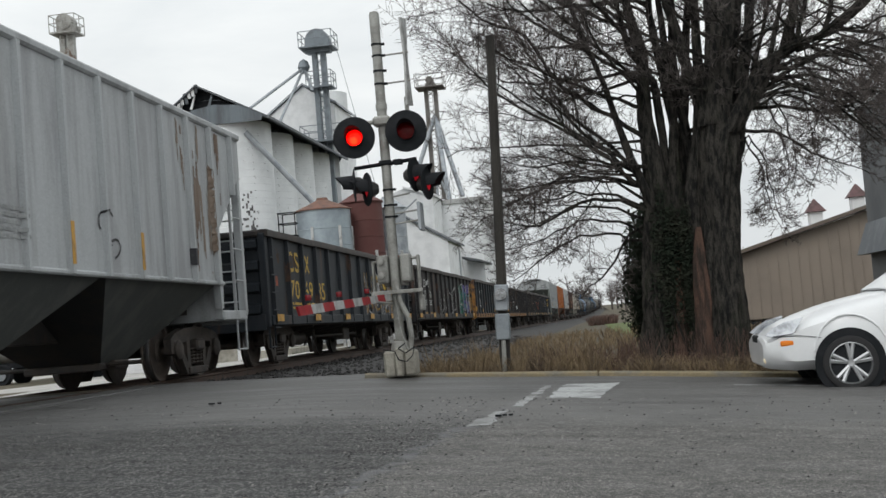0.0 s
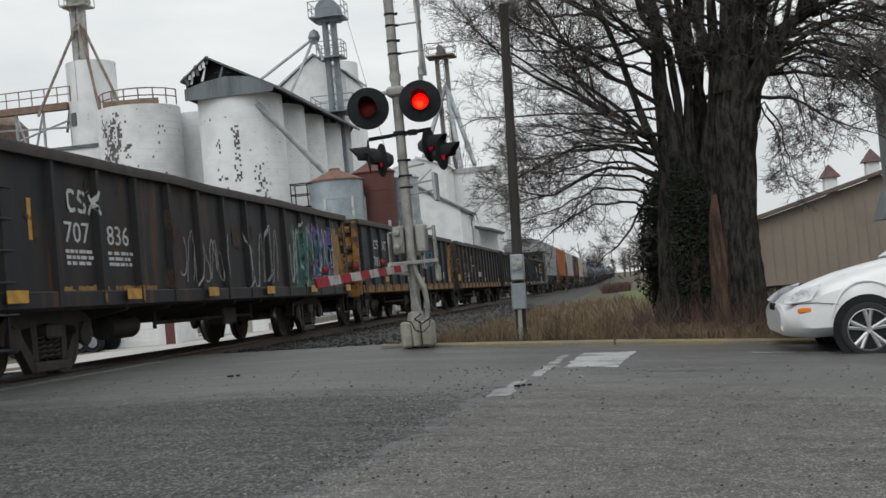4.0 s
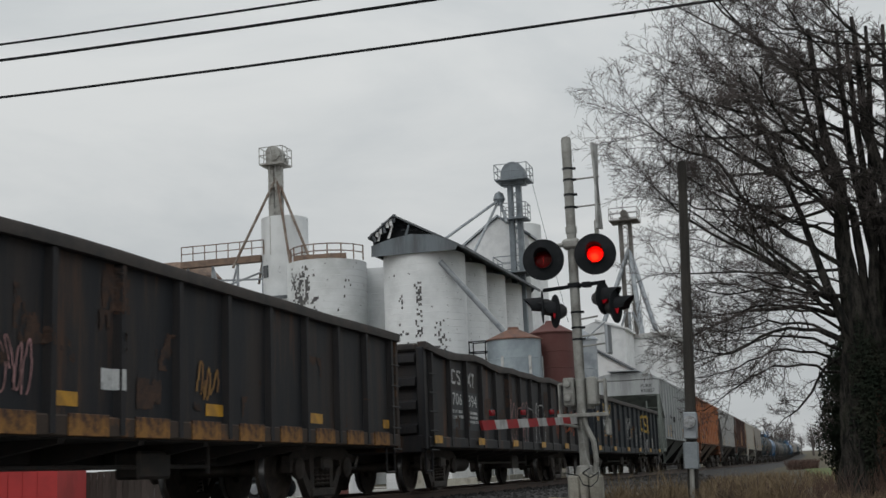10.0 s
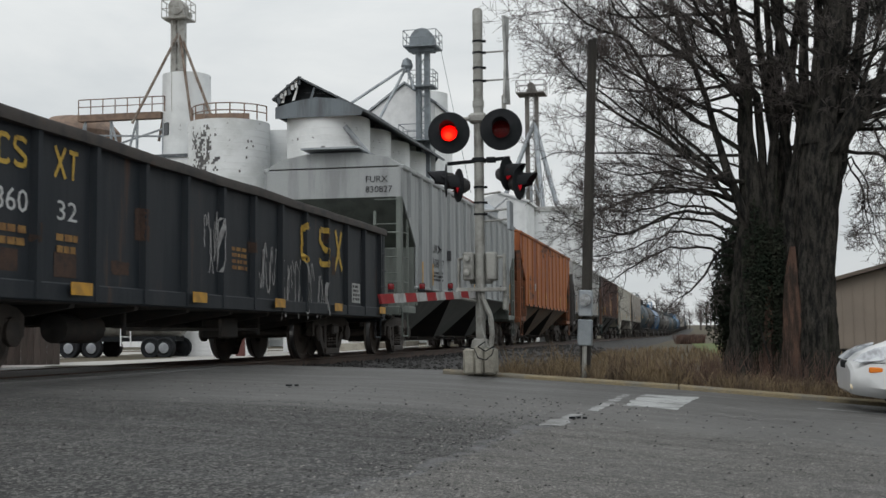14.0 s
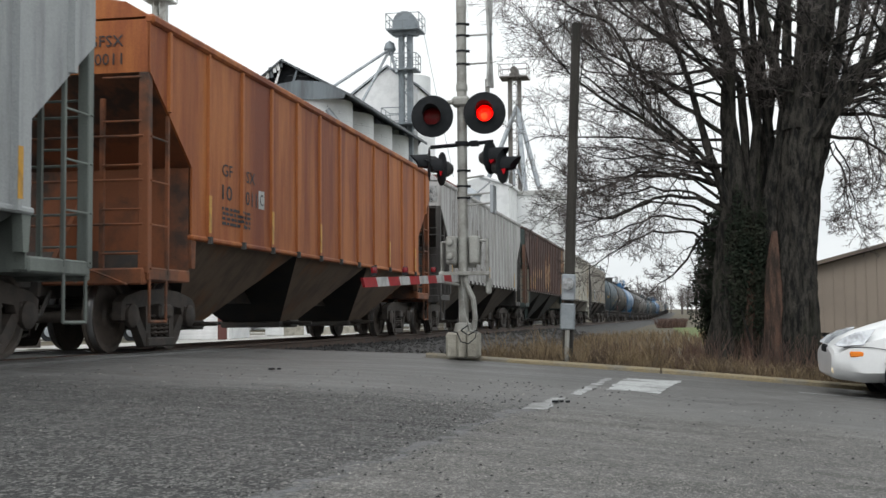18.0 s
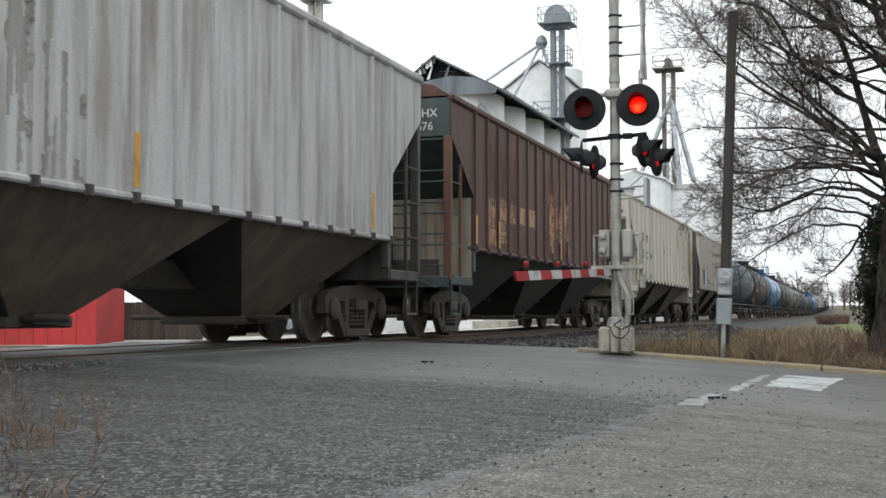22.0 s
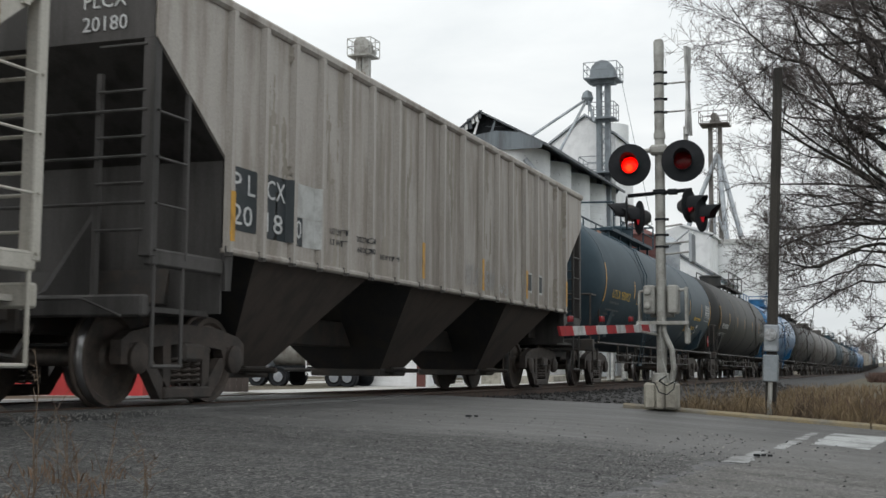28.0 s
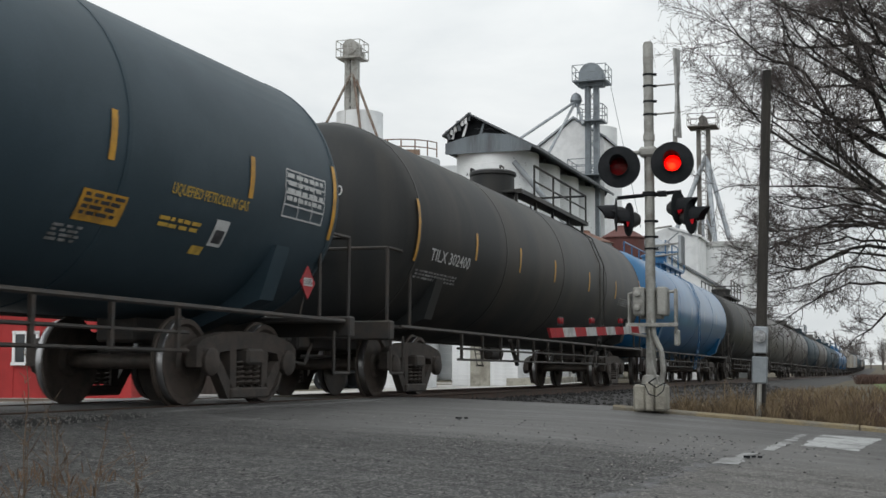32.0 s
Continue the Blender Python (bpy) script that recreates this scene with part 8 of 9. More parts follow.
bare_tree(1.35, 17.6, .05, "large bare tree with a thick dark trunk and arching limbs",
          [[(.13, 0, -.1, .40), (.13, 0, .3, .30), (.16, 0, 1.2, .265), (.22, 0, 2.5, .255), (.31, 0, 3.3, .27), (.38, 0, 3.75, .24)], UP, EAST, [(1.27, -.1, 4.4, .09), (1.45, -.1, 5.0, .07), (1.6, 0, 6.6, .04)],
           [(.22, .1, 3.3, .11), (.05, .1, 3.95, .085), (-.07, .1, 4.45, .075), (-.25, .1, 5.3, .06), (-.3, .1, 7.0, .03)],
           [(-.19, .12, -.1, .22), (-.19, .14, .6, .16), (-.17, .14, 1.6, .15), (-.13, .14, 2.5, .13), (-.05, .12, 3.0, .1), (.03, .1, 3.5, .085), (.1, .1, 4.4, .07), (.12, .1, 5.4, .055), (.2, .1, 7.0, .03)],
           [(.3, .1, 3.5, .1), (.22, .15, 4.2, .08), (.3, .15, 5.0, .065), (.34, .15, 7.0, .035)], [(.6, -.1, 3.9, .09), (.8, -.05, 4.7, .075), (.92, 0, 5.6, .06), (1.0, 0, 7.0, .035)]],
          [([(.79, 0, 3.79, .05), (1.17, -.3, 4.07, 0), (1.67, -.5, 4.26, 0), (2.27, -.6, 4.33, 0)], 1.3, .9), ([(.7, 0, 3.7, .045), (1.2, .4, 3.75, 0), (1.8, .5, 3.6, 0)], 1.1, .9), ([(.6, 0, 3.4, .035), (1.0, -.3, 3.3, 0), (1.45, -.4, 2.95, 0)], .8, .7),
           ([(1.0, 0, 4.1, .04), (1.5, -.5, 4.0, 0), (2.1, -.8, 3.7, 0)], 1.0, .9), ([(1.6, 0, 4.5, .04), (2.1, -.4, 4.2, 0), (2.6, -.5, 3.9, 0)], .9, .8), ([(2.0, -.1, 4.7, .04), (2.6, .2, 4.6, 0), (3.2, .3, 4.3, 0)], .8, .8)]
          + limb_fan(rnd, UP, 9, 3.4, 6.6, -1, 2.6, .04) + limb_fan(rnd, UP, 8, 3.6, 6.0, 1, 1.7, .03) + limb_fan(rnd, UP, 6, 3.9, 6.8, 1, 2.6, .03) + limb_fan(rnd, EAST, 6, 4.0, 5.5, 1, 2.2, .025) + limb_fan(rnd, UP, 8, 3.6, 6.2, 1, 1.3, .03) + limb_fan(rnd, UP, 7, 3.8, 6.4, -1, 1.3, .03) + limb_fan(rnd, EAST, 4, 4.0, 5.5, -1, 1.6, .025) + [([(EAST[k % 3][0], EAST[k % 3][1], EAST[k % 3][2] - .1, .024), (EAST[k % 3][0] + .25, .3 - .15 * k, EAST[k % 3][2] - .05, 0), (EAST[k % 3][0] + .45, .4 - .2 * k, EAST[k % 3][2] - .45, 0), (EAST[k % 3][0] + .5, .4 - .2 * k, EAST[k % 3][2] - .85, 0)], .4, .8) for k in range(6)] + drooping(rnd, EAST[:4], 12) + drooping(rnd, EAST, 8) + limb_fan(rnd, EAST, 7, 3.9, 5.5, -1, 1.8, .03) + [([EAST[k][:3] + (.05,), (EAST[k][0] + .3, .1, EAST[k][2] + .9, 0), (EAST[k][0] + .5, -.2, EAST[k][2] + 1.7, 0)], 1.0, .8) for k in (1, 2, 3, 4)], 5, .8, 1.2,
          wood=[[(-.2, -.19, -.1, .17), (-.19, -.18, .5, .13), (-.17, -.16, 1.2, .11), (-.16, -.12, 1.7, .08), (-.13, -.08, 2.1, .03)]], stout=1.25)
MIDDLE = [(-.46, .05, -.1, .22), (-.46, .05, .6, .15), (-.43, .06, 1.6, .14), (-.4, .06, 2.4, .13), (-.35, .08, 2.9, .09), (-.3, .1, 3.6, .06), (-.33, .1, 5.0, .045), (-.4, .1, 6.8, .02)]
WEST = [(-.72, 0, -.1, 0.322), (-.74, 0, .5, 0.26), (-.71, 0, 1.5, 0.239), (-.66, 0, 2.4, 0.198), (-.69, 0, 3.7, 0.104), (-.67, 0, 4.64, 0.083), (-.81, 0, 5.3, 0.062), (-.9, 0, 7.0, 0.031)]
STEM_A = [(-0.5, 0.1, 2.2, 0.077), (-0.46, 0.1, 2.8, 0.066), (-0.47, 0.1, 3.4, 0.058), (-0.52, 0.1, 4.3, 0.054), (-0.85, 0.1, 4.8, 0.042), (-0.95, 0.1, 5.4, 0.034), (-1.2, 0.1, 6.8, 0.015)]
STEM_B = [(-0.4, 0.2, 2.2, 0.093), (-0.37, 0.2, 2.7, 0.07), (-0.28, 0.2, 3.5, 0.066), (-0.38, 0.2, 4.5, 0.058), (-0.5, 0.2, 5.3, 0.046), (-0.5, 0.2, 7, 0.023)]
STEM_C = [(-0.15, 0.2, 2.6, 0.084), (-0.06, 0.2, 3.1, 0.07), (-0.18, 0.2, 3.95, 0.066), (-0.24, 0.2, 4.6, 0.058), (-0.16, 0.2, 5.3, 0.046), (-0.1, 0.2, 7, 0.023)]
STEM_E = [(-0.67, -0.1, 2.3, 0.077), (-0.98, -0.2, 3.2, 0.058), (-1.21, -0.3, 4.2, 0.046), (-1.52, -0.4, 5, 0.034), (-1.9, -0.5, 6.3, 0.015)]
STEM_D = [(-0.3, 0.25, 2.3, 0.09), (-0.22, 0.25, 3.2, 0.08), (-0.08, 0.25, 4.2, 0.065), (0.06, 0.25, 5.2, 0.05), (0.15, 0.25, 7, 0.025)]
bare_tree(1.35, 17.95, .05, "bare tree with slender stems and spreading limbs", [WEST, MIDDLE, STEM_A, STEM_B, STEM_C, STEM_D, STEM_E],
          [([(-.66, 0, 2.61, .055), (-.95, -.2, 2.83, 0), (-1.35, -.4, 3.24, 0), (-2.07, -.6, 3.76, 0), (-2.73, -.7, 4.21, 0)], .9, 1.0), ([(-.72, 0, 2.8, .05), (-1.21, .2, 3.42, 0), (-1.79, .4, 3.99, 0), (-2.34, .6, 5.0, 0)], 1.0, 1.0),
           ([(-.7, 0, 2.37, .045), (-1.16, -.3, 2.59, 0), (-1.72, -.6, 2.58, 0), (-2.3, -.8, 2.3, 0)], .5, 1.0), ([(-.72, 0, 2.75, .05), (-1.37, .2, 2.99, 0), (-2.13, .4, 3.0, 0), (-2.7, .5, 2.78, 0)], .6, 1.0),
           ([(-.66, 0, 3.37, .05), (-1.18, -.3, 3.8, 0), (-1.84, -.5, 4.25, 0), (-2.28, -.7, 5.0, 0), (-2.84, -.8, 5.26, 0)], .8, 1.0), ([(-.75, 0, 2.25, .035), (-1.09, .2, 2.1, 0), (-1.45, .3, 1.6, 0)], .5, .8)]
          + [([(-.72, 0, 1.9 + .16 * k, .032), (-1.2, .5 - .17 * k, 2.15 + .18 * k, 0), (-1.8, .7 - .22 * k, 2.2 + .2 * k, 0), (-2.3, .8 - .25 * k, 1.95 + .24 * k, 0)], .7, .85) for k in range(6)] + limb_fan(rnd, WEST, 7, 2.3, 4.6, -1, 3.3, .04) + limb_fan(rnd, WEST, 8, 4.4, 6.6, -1, 3.4, .04) + limb_fan(rnd, STEM_E, 5, 2.8, 6.0, -1, 3.0, .035) + limb_fan(rnd, STEM_A, 5, 2.8, 6.4, -1, 3.4, .035)
          + limb_fan(rnd, STEM_B, 5, 3.0, 6.6, -1, 2.4, .035) + limb_fan(rnd, STEM_C, 4, 3.4, 6.6, 1, 1.8, .03) + limb_fan(rnd, STEM_C, 4, 3.2, 6.6, -1, 2.4, .03) + limb_fan(rnd, STEM_D, 5, 3.0, 6.2, 1, 1.6, .03) + limb_fan(rnd, STEM_B, 4, 3.0, 6.0, 1, 1.3, .03) + limb_fan(rnd, STEM_B, 4, 5.0, 6.9, -1, 2.2, .03) + limb_fan(rnd, STEM_C, 4, 5.0, 6.9, -1, 1.8, .03), 8, .8, 1.25,
          wood=[[(-.47, -.2, -.1, .14), (-.47, -.2, .8, .1), (-.44, -.16, 1.6, .06), (-.42, -.12, 1.9, .02)]])


def leafy(name, x, y, z, sx, sy, sz, n, mat, label, category, seed, size=.05):
    """A mound of many small leaves, uneven outside."""
    rnd = random.Random(seed)
    ob = thing(name, pose(x, y, z), label, category)
    part("stem", Geo().rod((0, 0, -.1), (0, 0, sz * 1.2), .06, 8, .02).rod((.1, 0, .1), (.25, .1, sz), .03, 6, .01).rod((-.05, 0, .1), (-.3, -.1, sz * .8), .03, 6, .01), BARK, ob)
    g = Geo()
    for i in range(n):
        d = Vector((rnd.gauss(0, 1), rnd.gauss(0, 1), rnd.gauss(0, 1))).normalized()
        rr = rnd.random() ** .45 * (1 + .35 * noise.noise(d * 2.2 + Vector((seed, 0, 0))))
        p = Vector((d.x * sx * rr, d.y * sy * rr, sz + d.z * sz * rr))
        if p.z < .02:
            continue
        a = Vector((rnd.gauss(0, 1), rnd.gauss(0, 1), rnd.gauss(0, 1))).normalized() * size * rnd.uniform(.6, 1.4)
        b = a.orthogonal().normalized() * size * rnd.uniform(.3, .7)
        g.add([p - a, p + b, p + a, p - b], [(0, 1, 2, 3)])
    o = part("foliage", g, mat, ob, smooth=0)
    o["kind"] = "stuff"
    return ob


leafy("evergreen_shrub", .60, 20.4, .05, .50, .5, 1.35, 12000, EVERGREEN, "dark evergreen shrub below the bare trees", "shrub", 3, .03)
leafy("evergreen_shrub", .98, 18.3, .05, .48, .22, 1.35, 9000, EVERGREEN, "dark ivy climbing between the tree stems", "shrub", 4, .03)
leafy("ivy", 1.06, 17.62, .05, .12, .1, 1.3, 2600, EVERGREEN, "dark ivy in the cleft between two trunks", "ivy", 9, .024)
leafy("ivy", .78, 17.75, .05, .26, .16, 1.35, 7000, EVERGREEN, "dark ivy wrapped round the tree stems", "ivy", 6, .026)
leafy("evergreen_shrub", .78, 22.5, .05, .5, .6, 1.5, 3600, EVERGREEN, "dark evergreen shrub beside the track", "shrub", 5, .06)

# brush at the foot of the trees: thin upright stems
rnd = random.Random(21)
g = Geo()
for i in range(2200):
    x, y = rnd.uniform(-1.3, 2.2), rnd.uniform(16.3, 19.5)
    h = rnd.uniform(.15, .62) * (1.0 if x > 0 else .75)
    p = Vector((x, y, land(x, y)))
    d = Vector((rnd.gauss(0, .25), rnd.gauss(0, .25), 1))
    tube(g, [p, p + d * h * .5, p + d * h + Vector((rnd.gauss(0, .06), 0, 0))], [.006, .004, .002], 3)
tagged(part("brush", g, material("red_brown_stems", (.105, .062, .048), .95, second=(.06, .042, .034), scale=3), smooth=0), "thicket of thin red-brown stems under the trees", "brush", kind="stuff")


def tufts(name, n, area, hmin, hmax, mat, label, seed, width=.006, lean=.35, tall=None):
    rnd = random.Random(seed)
    g = Geo()
    while len(g.f) < n:
        x, y = rnd.uniform(area[0], area[1]), area[2] + (area[3] - area[2]) * rnd.random() ** 1.5
        if noise.noise((x * 1.3, y * 1.3, seed)) < -.15 and rnd.random() < .8:
            continue
        z = land(x, y) if tall is None else tall(x, y)
        if tall and x > -.66 * y:
            continue
        for k in range(rnd.randint(5, 11)):
            h = rnd.uniform(hmin, hmax)
            bx, by = x + rnd.gauss(0, .05), y + rnd.gauss(0, .05)
            lx, ly = rnd.gauss(0, lean) * h, rnd.gauss(0, lean) * h
            w = width * rnd.uniform(.6, 1.4)
            a = rnd.uniform(0, 3.14)
            wx, wy = w * math.cos(a), w * math.sin(a)
            g.add([(bx - wx, by - wy, z - .02), (bx + wx, by + wy, z - .02), (bx + lx * .45 + wx * .8, by + ly * .45 + wy * .8, z + h * .62), (bx + lx * .45 - wx * .8, by + ly * .45 - wy * .8, z + h * .62), (bx + lx, by + ly, z + h * .95)],
                  [(0, 1, 2, 3), (3, 2, 4)])
    return tagged(part(name, g, mat, smooth=0), label, "grass", kind="stuff")


tufts("dry_grass", 34000, (-2.7, 5.0, 16.0, 24.0), .05, .30, STRAW, "matted straw-coloured winter grass behind the kerb", 31, .004, .75)
tufts("tall_dry_grass", 3600, (-2.6, -.3, 16.2, 21.0), .25, .55, STRAW, "taller tufts of pale dry grass by the track", 37, .004, .4)
tufts("dry_grass_verge", 12000, (-3.6, 6.0, 22.0, 60.0), .15, .45, STRAW, "straw-coloured grass along the track", 32, .012)
tufts("low_weeds", 900, (-4.6, -2.3, 3.5, 5.6), .02, .10, material("dead_weeds", (.135, .088, .056), .95, second=(.08, .053, .036), scale=6), "mat of dead weeds at the road edge", 33, .004, .8, lambda x, y: base(x))
tufts("far_brush", 4000, (-2.2, .2, 100.0, 150.0), .3, .9, bpy.data.materials["red_brown_stems"], "red-brown brush along the far end of the verge", 36, .03)
# single dry stalks near the road edge
for k, (x, y, h) in enumerate(((-3.22, 4.1, .66), (-3.0, 4.25, .40), (-3.3, 4.4, .38), (-2.95, 4.05, .34), (-3.05, 4.6, .3), (-3.1, 3.9, .36), (-3.4, 4.5, .44), (-2.86, 4.3, .24))):
    r2 = random.Random(50 + k)
    g = Geo()
    p = Vector((0, 0, 0))
    pts = [p, p + Vector((r2.gauss(0, .02), 0, h * .4)), p + Vector((r2.gauss(0, .03), 0, h * .75)), p + Vector((r2.gauss(0, .05), 0, h))]
    tube(g, pts, [.0032, .0028, .0022, .0012], 4)
    for j in range(15):
        f = r2.uniform(.45, 1)
        q = Vector((0, 0, 0)).lerp(pts[-1], f)
        d = Vector((r2.gauss(0, .6), r2.gauss(0, .6), r2.uniform(.3, 1))).normalized() * r2.uniform(.015, .05)
        tube(g, [q, q + d], [.0022, .0009], 3)
    for j in range(4):
        f = r2.uniform(.15, .5)
        q = pts[0].lerp(pts[-1], f)
        d = Vector((r2.gauss(0, 1), r2.gauss(0, .5), .8)).normalized() * h * r2.uniform(.25, .5)
        tube(g, [q, q + d * .5, q + d], [.0022, .0018, .001], 3)
    tagged(part("dry_stalk", g, material("stalk_brown", (.125, .088, .06), .95, second=(.08, .056, .04), scale=9), at=pose(x, y, base(x) - .01), smooth=0), "dry brown weed stalk with a ragged seed head", "weed", "stalks at the road edge")

lawn = Geo()
for i in range(12):
    for j in range(16):
        y = 40 + 3.9 * j
        x = float(np.interp(y, (40, 50, 64, 98), (.85, .3, -.2, -.8))) + i * 1.5 + .15 * noise.noise((i, y, 7))
        lawn.v.append((x, y, land(x, y) + .045))
lawn.f = [(i * 16 + j, (i + 1) * 16 + j, (i + 1) * 16 + j + 1, i * 16 + j + 1) for i in range(11) for j in range(15)]
tagged(part("lawn", lawn, material("mown_lawn", (.075, .105, .025), .95, second=(.10, .11, .035), scale=.8, bump=.6, bump_scale=30, grain=.3)), "mown green lawn behind the trees", "lawn", kind="structure")

# distant bare woods
rnd = random.Random(77)
g = Geo()
for i in range(150):
    if i < 60:
        x, y = rnd.uniform(3, 60), rnd.uniform(330, 460)
    else:
        x, y = rnd.uniform(-40, 90) if i < 110 else rnd.uniform(-150, -30), rnd.uniform(480, 600)
    h = rnd.uniform(7, 13)
    p = Vector((x, y, -1.5))
    tube(g, [p, p + Vector((0, 0, h * .4)), p + Vector((rnd.gauss(0, .4), 0, h))], [.3, .2, .05], 4)
    for j in range(46):
        q = p + Vector((0, 0, h * rnd.uniform(.25, .95)))
        d = Vector((rnd.gauss(0, 1), rnd.gauss(0, .6), rnd.uniform(.2, 1.3))).normalized() * rnd.uniform(1.2, h * .4)
        tube(g, [q, q + d], [.10, .03], 3)
        for m in range(2):
            e = Vector((rnd.gauss(0, 1), 0, rnd.uniform(0, 1))).normalized() * rnd.uniform(.5, 1.6)
            tube(g, [q + d * rnd.uniform(.4, 1), q + d + e], [.05, .02], 3)
tagged(part("distant_woods", g, TWIG, smooth=0), "line of bare trees in the far distance", "trees", kind="stuff")

# overhead wires
for y, z, r in ((20.9, 8.74, .026), (20.6, 9.42, .030), (20.7, 9.8, .024)):
    g = Geo()
    pts = [Vector((x, y, z + .0009 * (x + 6) ** 2)) for x in range(-46, 41, 4)]
    tube(g, pts, [r] * len(pts), 6)
    tagged(part("overhead_wire", g, BLACK), "black overhead utility wire", "wire", "utility wires over the road", kind="structure")
# ---------------------------------------------------------------- waiting car and the buildings on the east side
CARPAINT = material("white_car_paint", (.74, .75, .76), .22, grain=.02, spec=.6, second=(.70, .71, .72), scale=2)
TYRE = material("tyre_rubber", (.018, .018, .019), .85, grain=.1)
ALLOY = material("alloy_rim", (.55, .56, .57), .3, .8, grain=.03)


def car_white(x, y, z):
    """Compact hatchback; local x runs from the front bumper to the tail, y from the near side."""
    ob = thing("white_car", pose(x, y, z), "white compact hatchback waiting at the crossing", "car")
    # stations: x, half width at sill, shoulder, belt; z of underside, waist, top of the centre
    st = [(0.00, .69, .71, .27, .47, .545), (.03, .755, .775, .245, .50, .575), (.10, .77, .795, .23, .50, .57), (.20, .80, .82, .22, .54, .635), (.38, .825, .84, .20, .59, .70), (.6, .835, .85, .20, .64, .76), (.9, .84, .855, .20, .70, .83),
          (1.19, .84, .855, .20, .75, .885), (1.55, .84, .855, .20, .78, .94), (2.2, .84, .85, .20, .83, .98), (3.0, .84, .85, .20, .86, 1.0), (3.7, .82, .83, .22, .88, 1.0), (4.05, .76, .76, .28, .86, .98), (4.17, .66, .66, .34, .80, .92)]
    g = Geo()
    ring = 13
    for sx, ws, wb, z0, zw, zt in st:
        half = [(0, z0), (ws * .8, z0), (ws, z0 + .10), (wb, (z0 + zw) / 2 + .05), (wb * .985, zw), (wb * .86, zt - .05), (wb * .5, zt - .01)]
        pts = [(a, b) for a, b in half] + [(-a, b) for a, b in reversed(half[1:])]
        g.v += [(sx, .85 + a, b) for a, b in pts]
    g.f = [(i * ring + k, i * ring + (k + 1) % ring, (i + 1) * ring + (k + 1) % ring, (i + 1) * ring + k) for i in range(len(st) - 1) for k in range(ring)]
    g.f += [tuple(range(ring)), tuple(reversed(range((len(st) - 1) * ring, len(st) * ring)))]
    body = part("body", g, CARPAINT, ob, smooth=50)
    g = Geo()
    cab = [(1.52, .79, .74, .92, .96), (1.86, .80, .70, .95, 1.16), (2.32, .80, .64, .97, 1.39), (2.75, .80, .63, .97, 1.43), (3.3, .78, .61, .98, 1.38), (3.85, .74, .60, .98, 1.12), (4.02, .70, .62, .96, 1.0)]
    for sx, wl, wu, z0, z1 in cab:
        half = [(wl, z0 - .12), (wl, z0), (wl * .4 + wu * .6, z0 + (z1 - z0) * .7), (wu * .86, z1 - .015), (wu * .4, z1)]
        g.v += [(sx, .85 + a, b) for a, b in half] + [(sx, .85 - a, b) for a, b in reversed(half)]
    g.f = [(i * 10 + k, i * 10 + (k + 1) % 10, (i + 1) * 10 + (k + 1) % 10, (i + 1) * 10 + k) for i in range(len(cab) - 1) for k in range(10)]
    g.f += [tuple(range(10)), tuple(reversed(range(60, 70)))]
    part("cabin", g, CARPAINT, ob, smooth=50)
    for s in (-1, 1):
        part("side_window", Geo().add([(1.94, .85 + s * .795, 1.0), (2.62, .85 + s * .805, 1.0), (2.62, .85 + s * .70, 1.33), (2.38, .85 + s * .70, 1.30)], [(0, 1, 2, 3)])
             .add([(2.7, .85 + s * .805, 1.0), (3.45, .85 + s * .79, 1.01), (3.3, .85 + s * .69, 1.30), (2.7, .85 + s * .70, 1.33)], [(0, 1, 2, 3)]), GLASS, ob)
        part("mirror", Geo().box((2.02, .85 + s * .94, .99), (.16, .2, .13), ch=.04), CARPAINT, ob)
        part("side_moulding", Geo().box((2.3, .85 + s * .857, .52), (1.5, .02, .06), ch=.008), CARPAINT, ob)
        part("turn_marker", Geo().box((.29, .85 + s * .822, .485), (.17, .03, .055), ch=.012), material("amber_marker", (.75, .2, .01), .3, grain=0), ob, "amber side marker")
        part("headlamp", Geo().loft([(.03, .85 + s * .74, .575), (.09, .85 + s * .825, .565), (.37, .85 + s * .853, .58), (.51, .85 + s * .845, .735), (.29, .85 + s * .79, .70), (.13, .85 + s * .74, .64)],
                                    [(.07, .85 + s * .70, .56), (.1, .85 + s * .78, .555), (.37, .85 + s * .81, .57), (.51, .85 + s * .80, .72), (.29, .85 + s * .74, .68), (.15, .85 + s * .7, .63)]), material("headlamp_glass", (.55, .57, .6), .12, .3, grain=0, second=(.3, .31, .33), scale=7), ob, "clear headlamp")
        part("fog_lamp", Geo().lathe([(0, -.03), (.03, -.025), (.04, 0)], (.03, .85 + s * .66, .33), "x", 16), material("lit_fog_lamp", (.9, .8, .6), .3, emit=(1, .82, .5, .15), grain=0), ob, "lit fog lamp")
        for wx in (1.03, 3.55):
            # the arch is not cut out: a black disc stands for its shaded gap
            part("wheel_arch", Geo().lathe([(0, 0), (.372, 0), (.378, s * .008), (0, s * .008)], (wx, .85 + s * .853, .31), "y", 32), BLACK, ob)
            w = part("wheel", Geo().lathe([(.22, -.09), (.27, -.10), (.292, -.09), (.303, -.05), (.303, .05), (.292, .09), (.22, .1)], (0, 0, 0), "y", 36), TYRE, ob, "black tyre", pose(wx, .85 + s * .79, .30))
            g = Geo().lathe([(.225, -s * .02), (.235, s * .088), (.222, s * .1), (.208, s * .06), (.205, -s * .02)], (0, 0, 0), "y", 36).lathe([(0, s * .088), (.035, s * .09), (.045, s * .07), (.05, s * .03)], (0, 0, 0), "y", 20)
            for k in range(5):
                for dd in (-.16, .16):
                    a = 2 * math.pi * k / 5 + .3
                    p0 = (.04 * math.cos(a), s * .072, .04 * math.sin(a))
                    p1 = (.218 * math.cos(a + dd), s * .082, .218 * math.sin(a + dd))
                    g.rod(p0, p1, .025, 6)
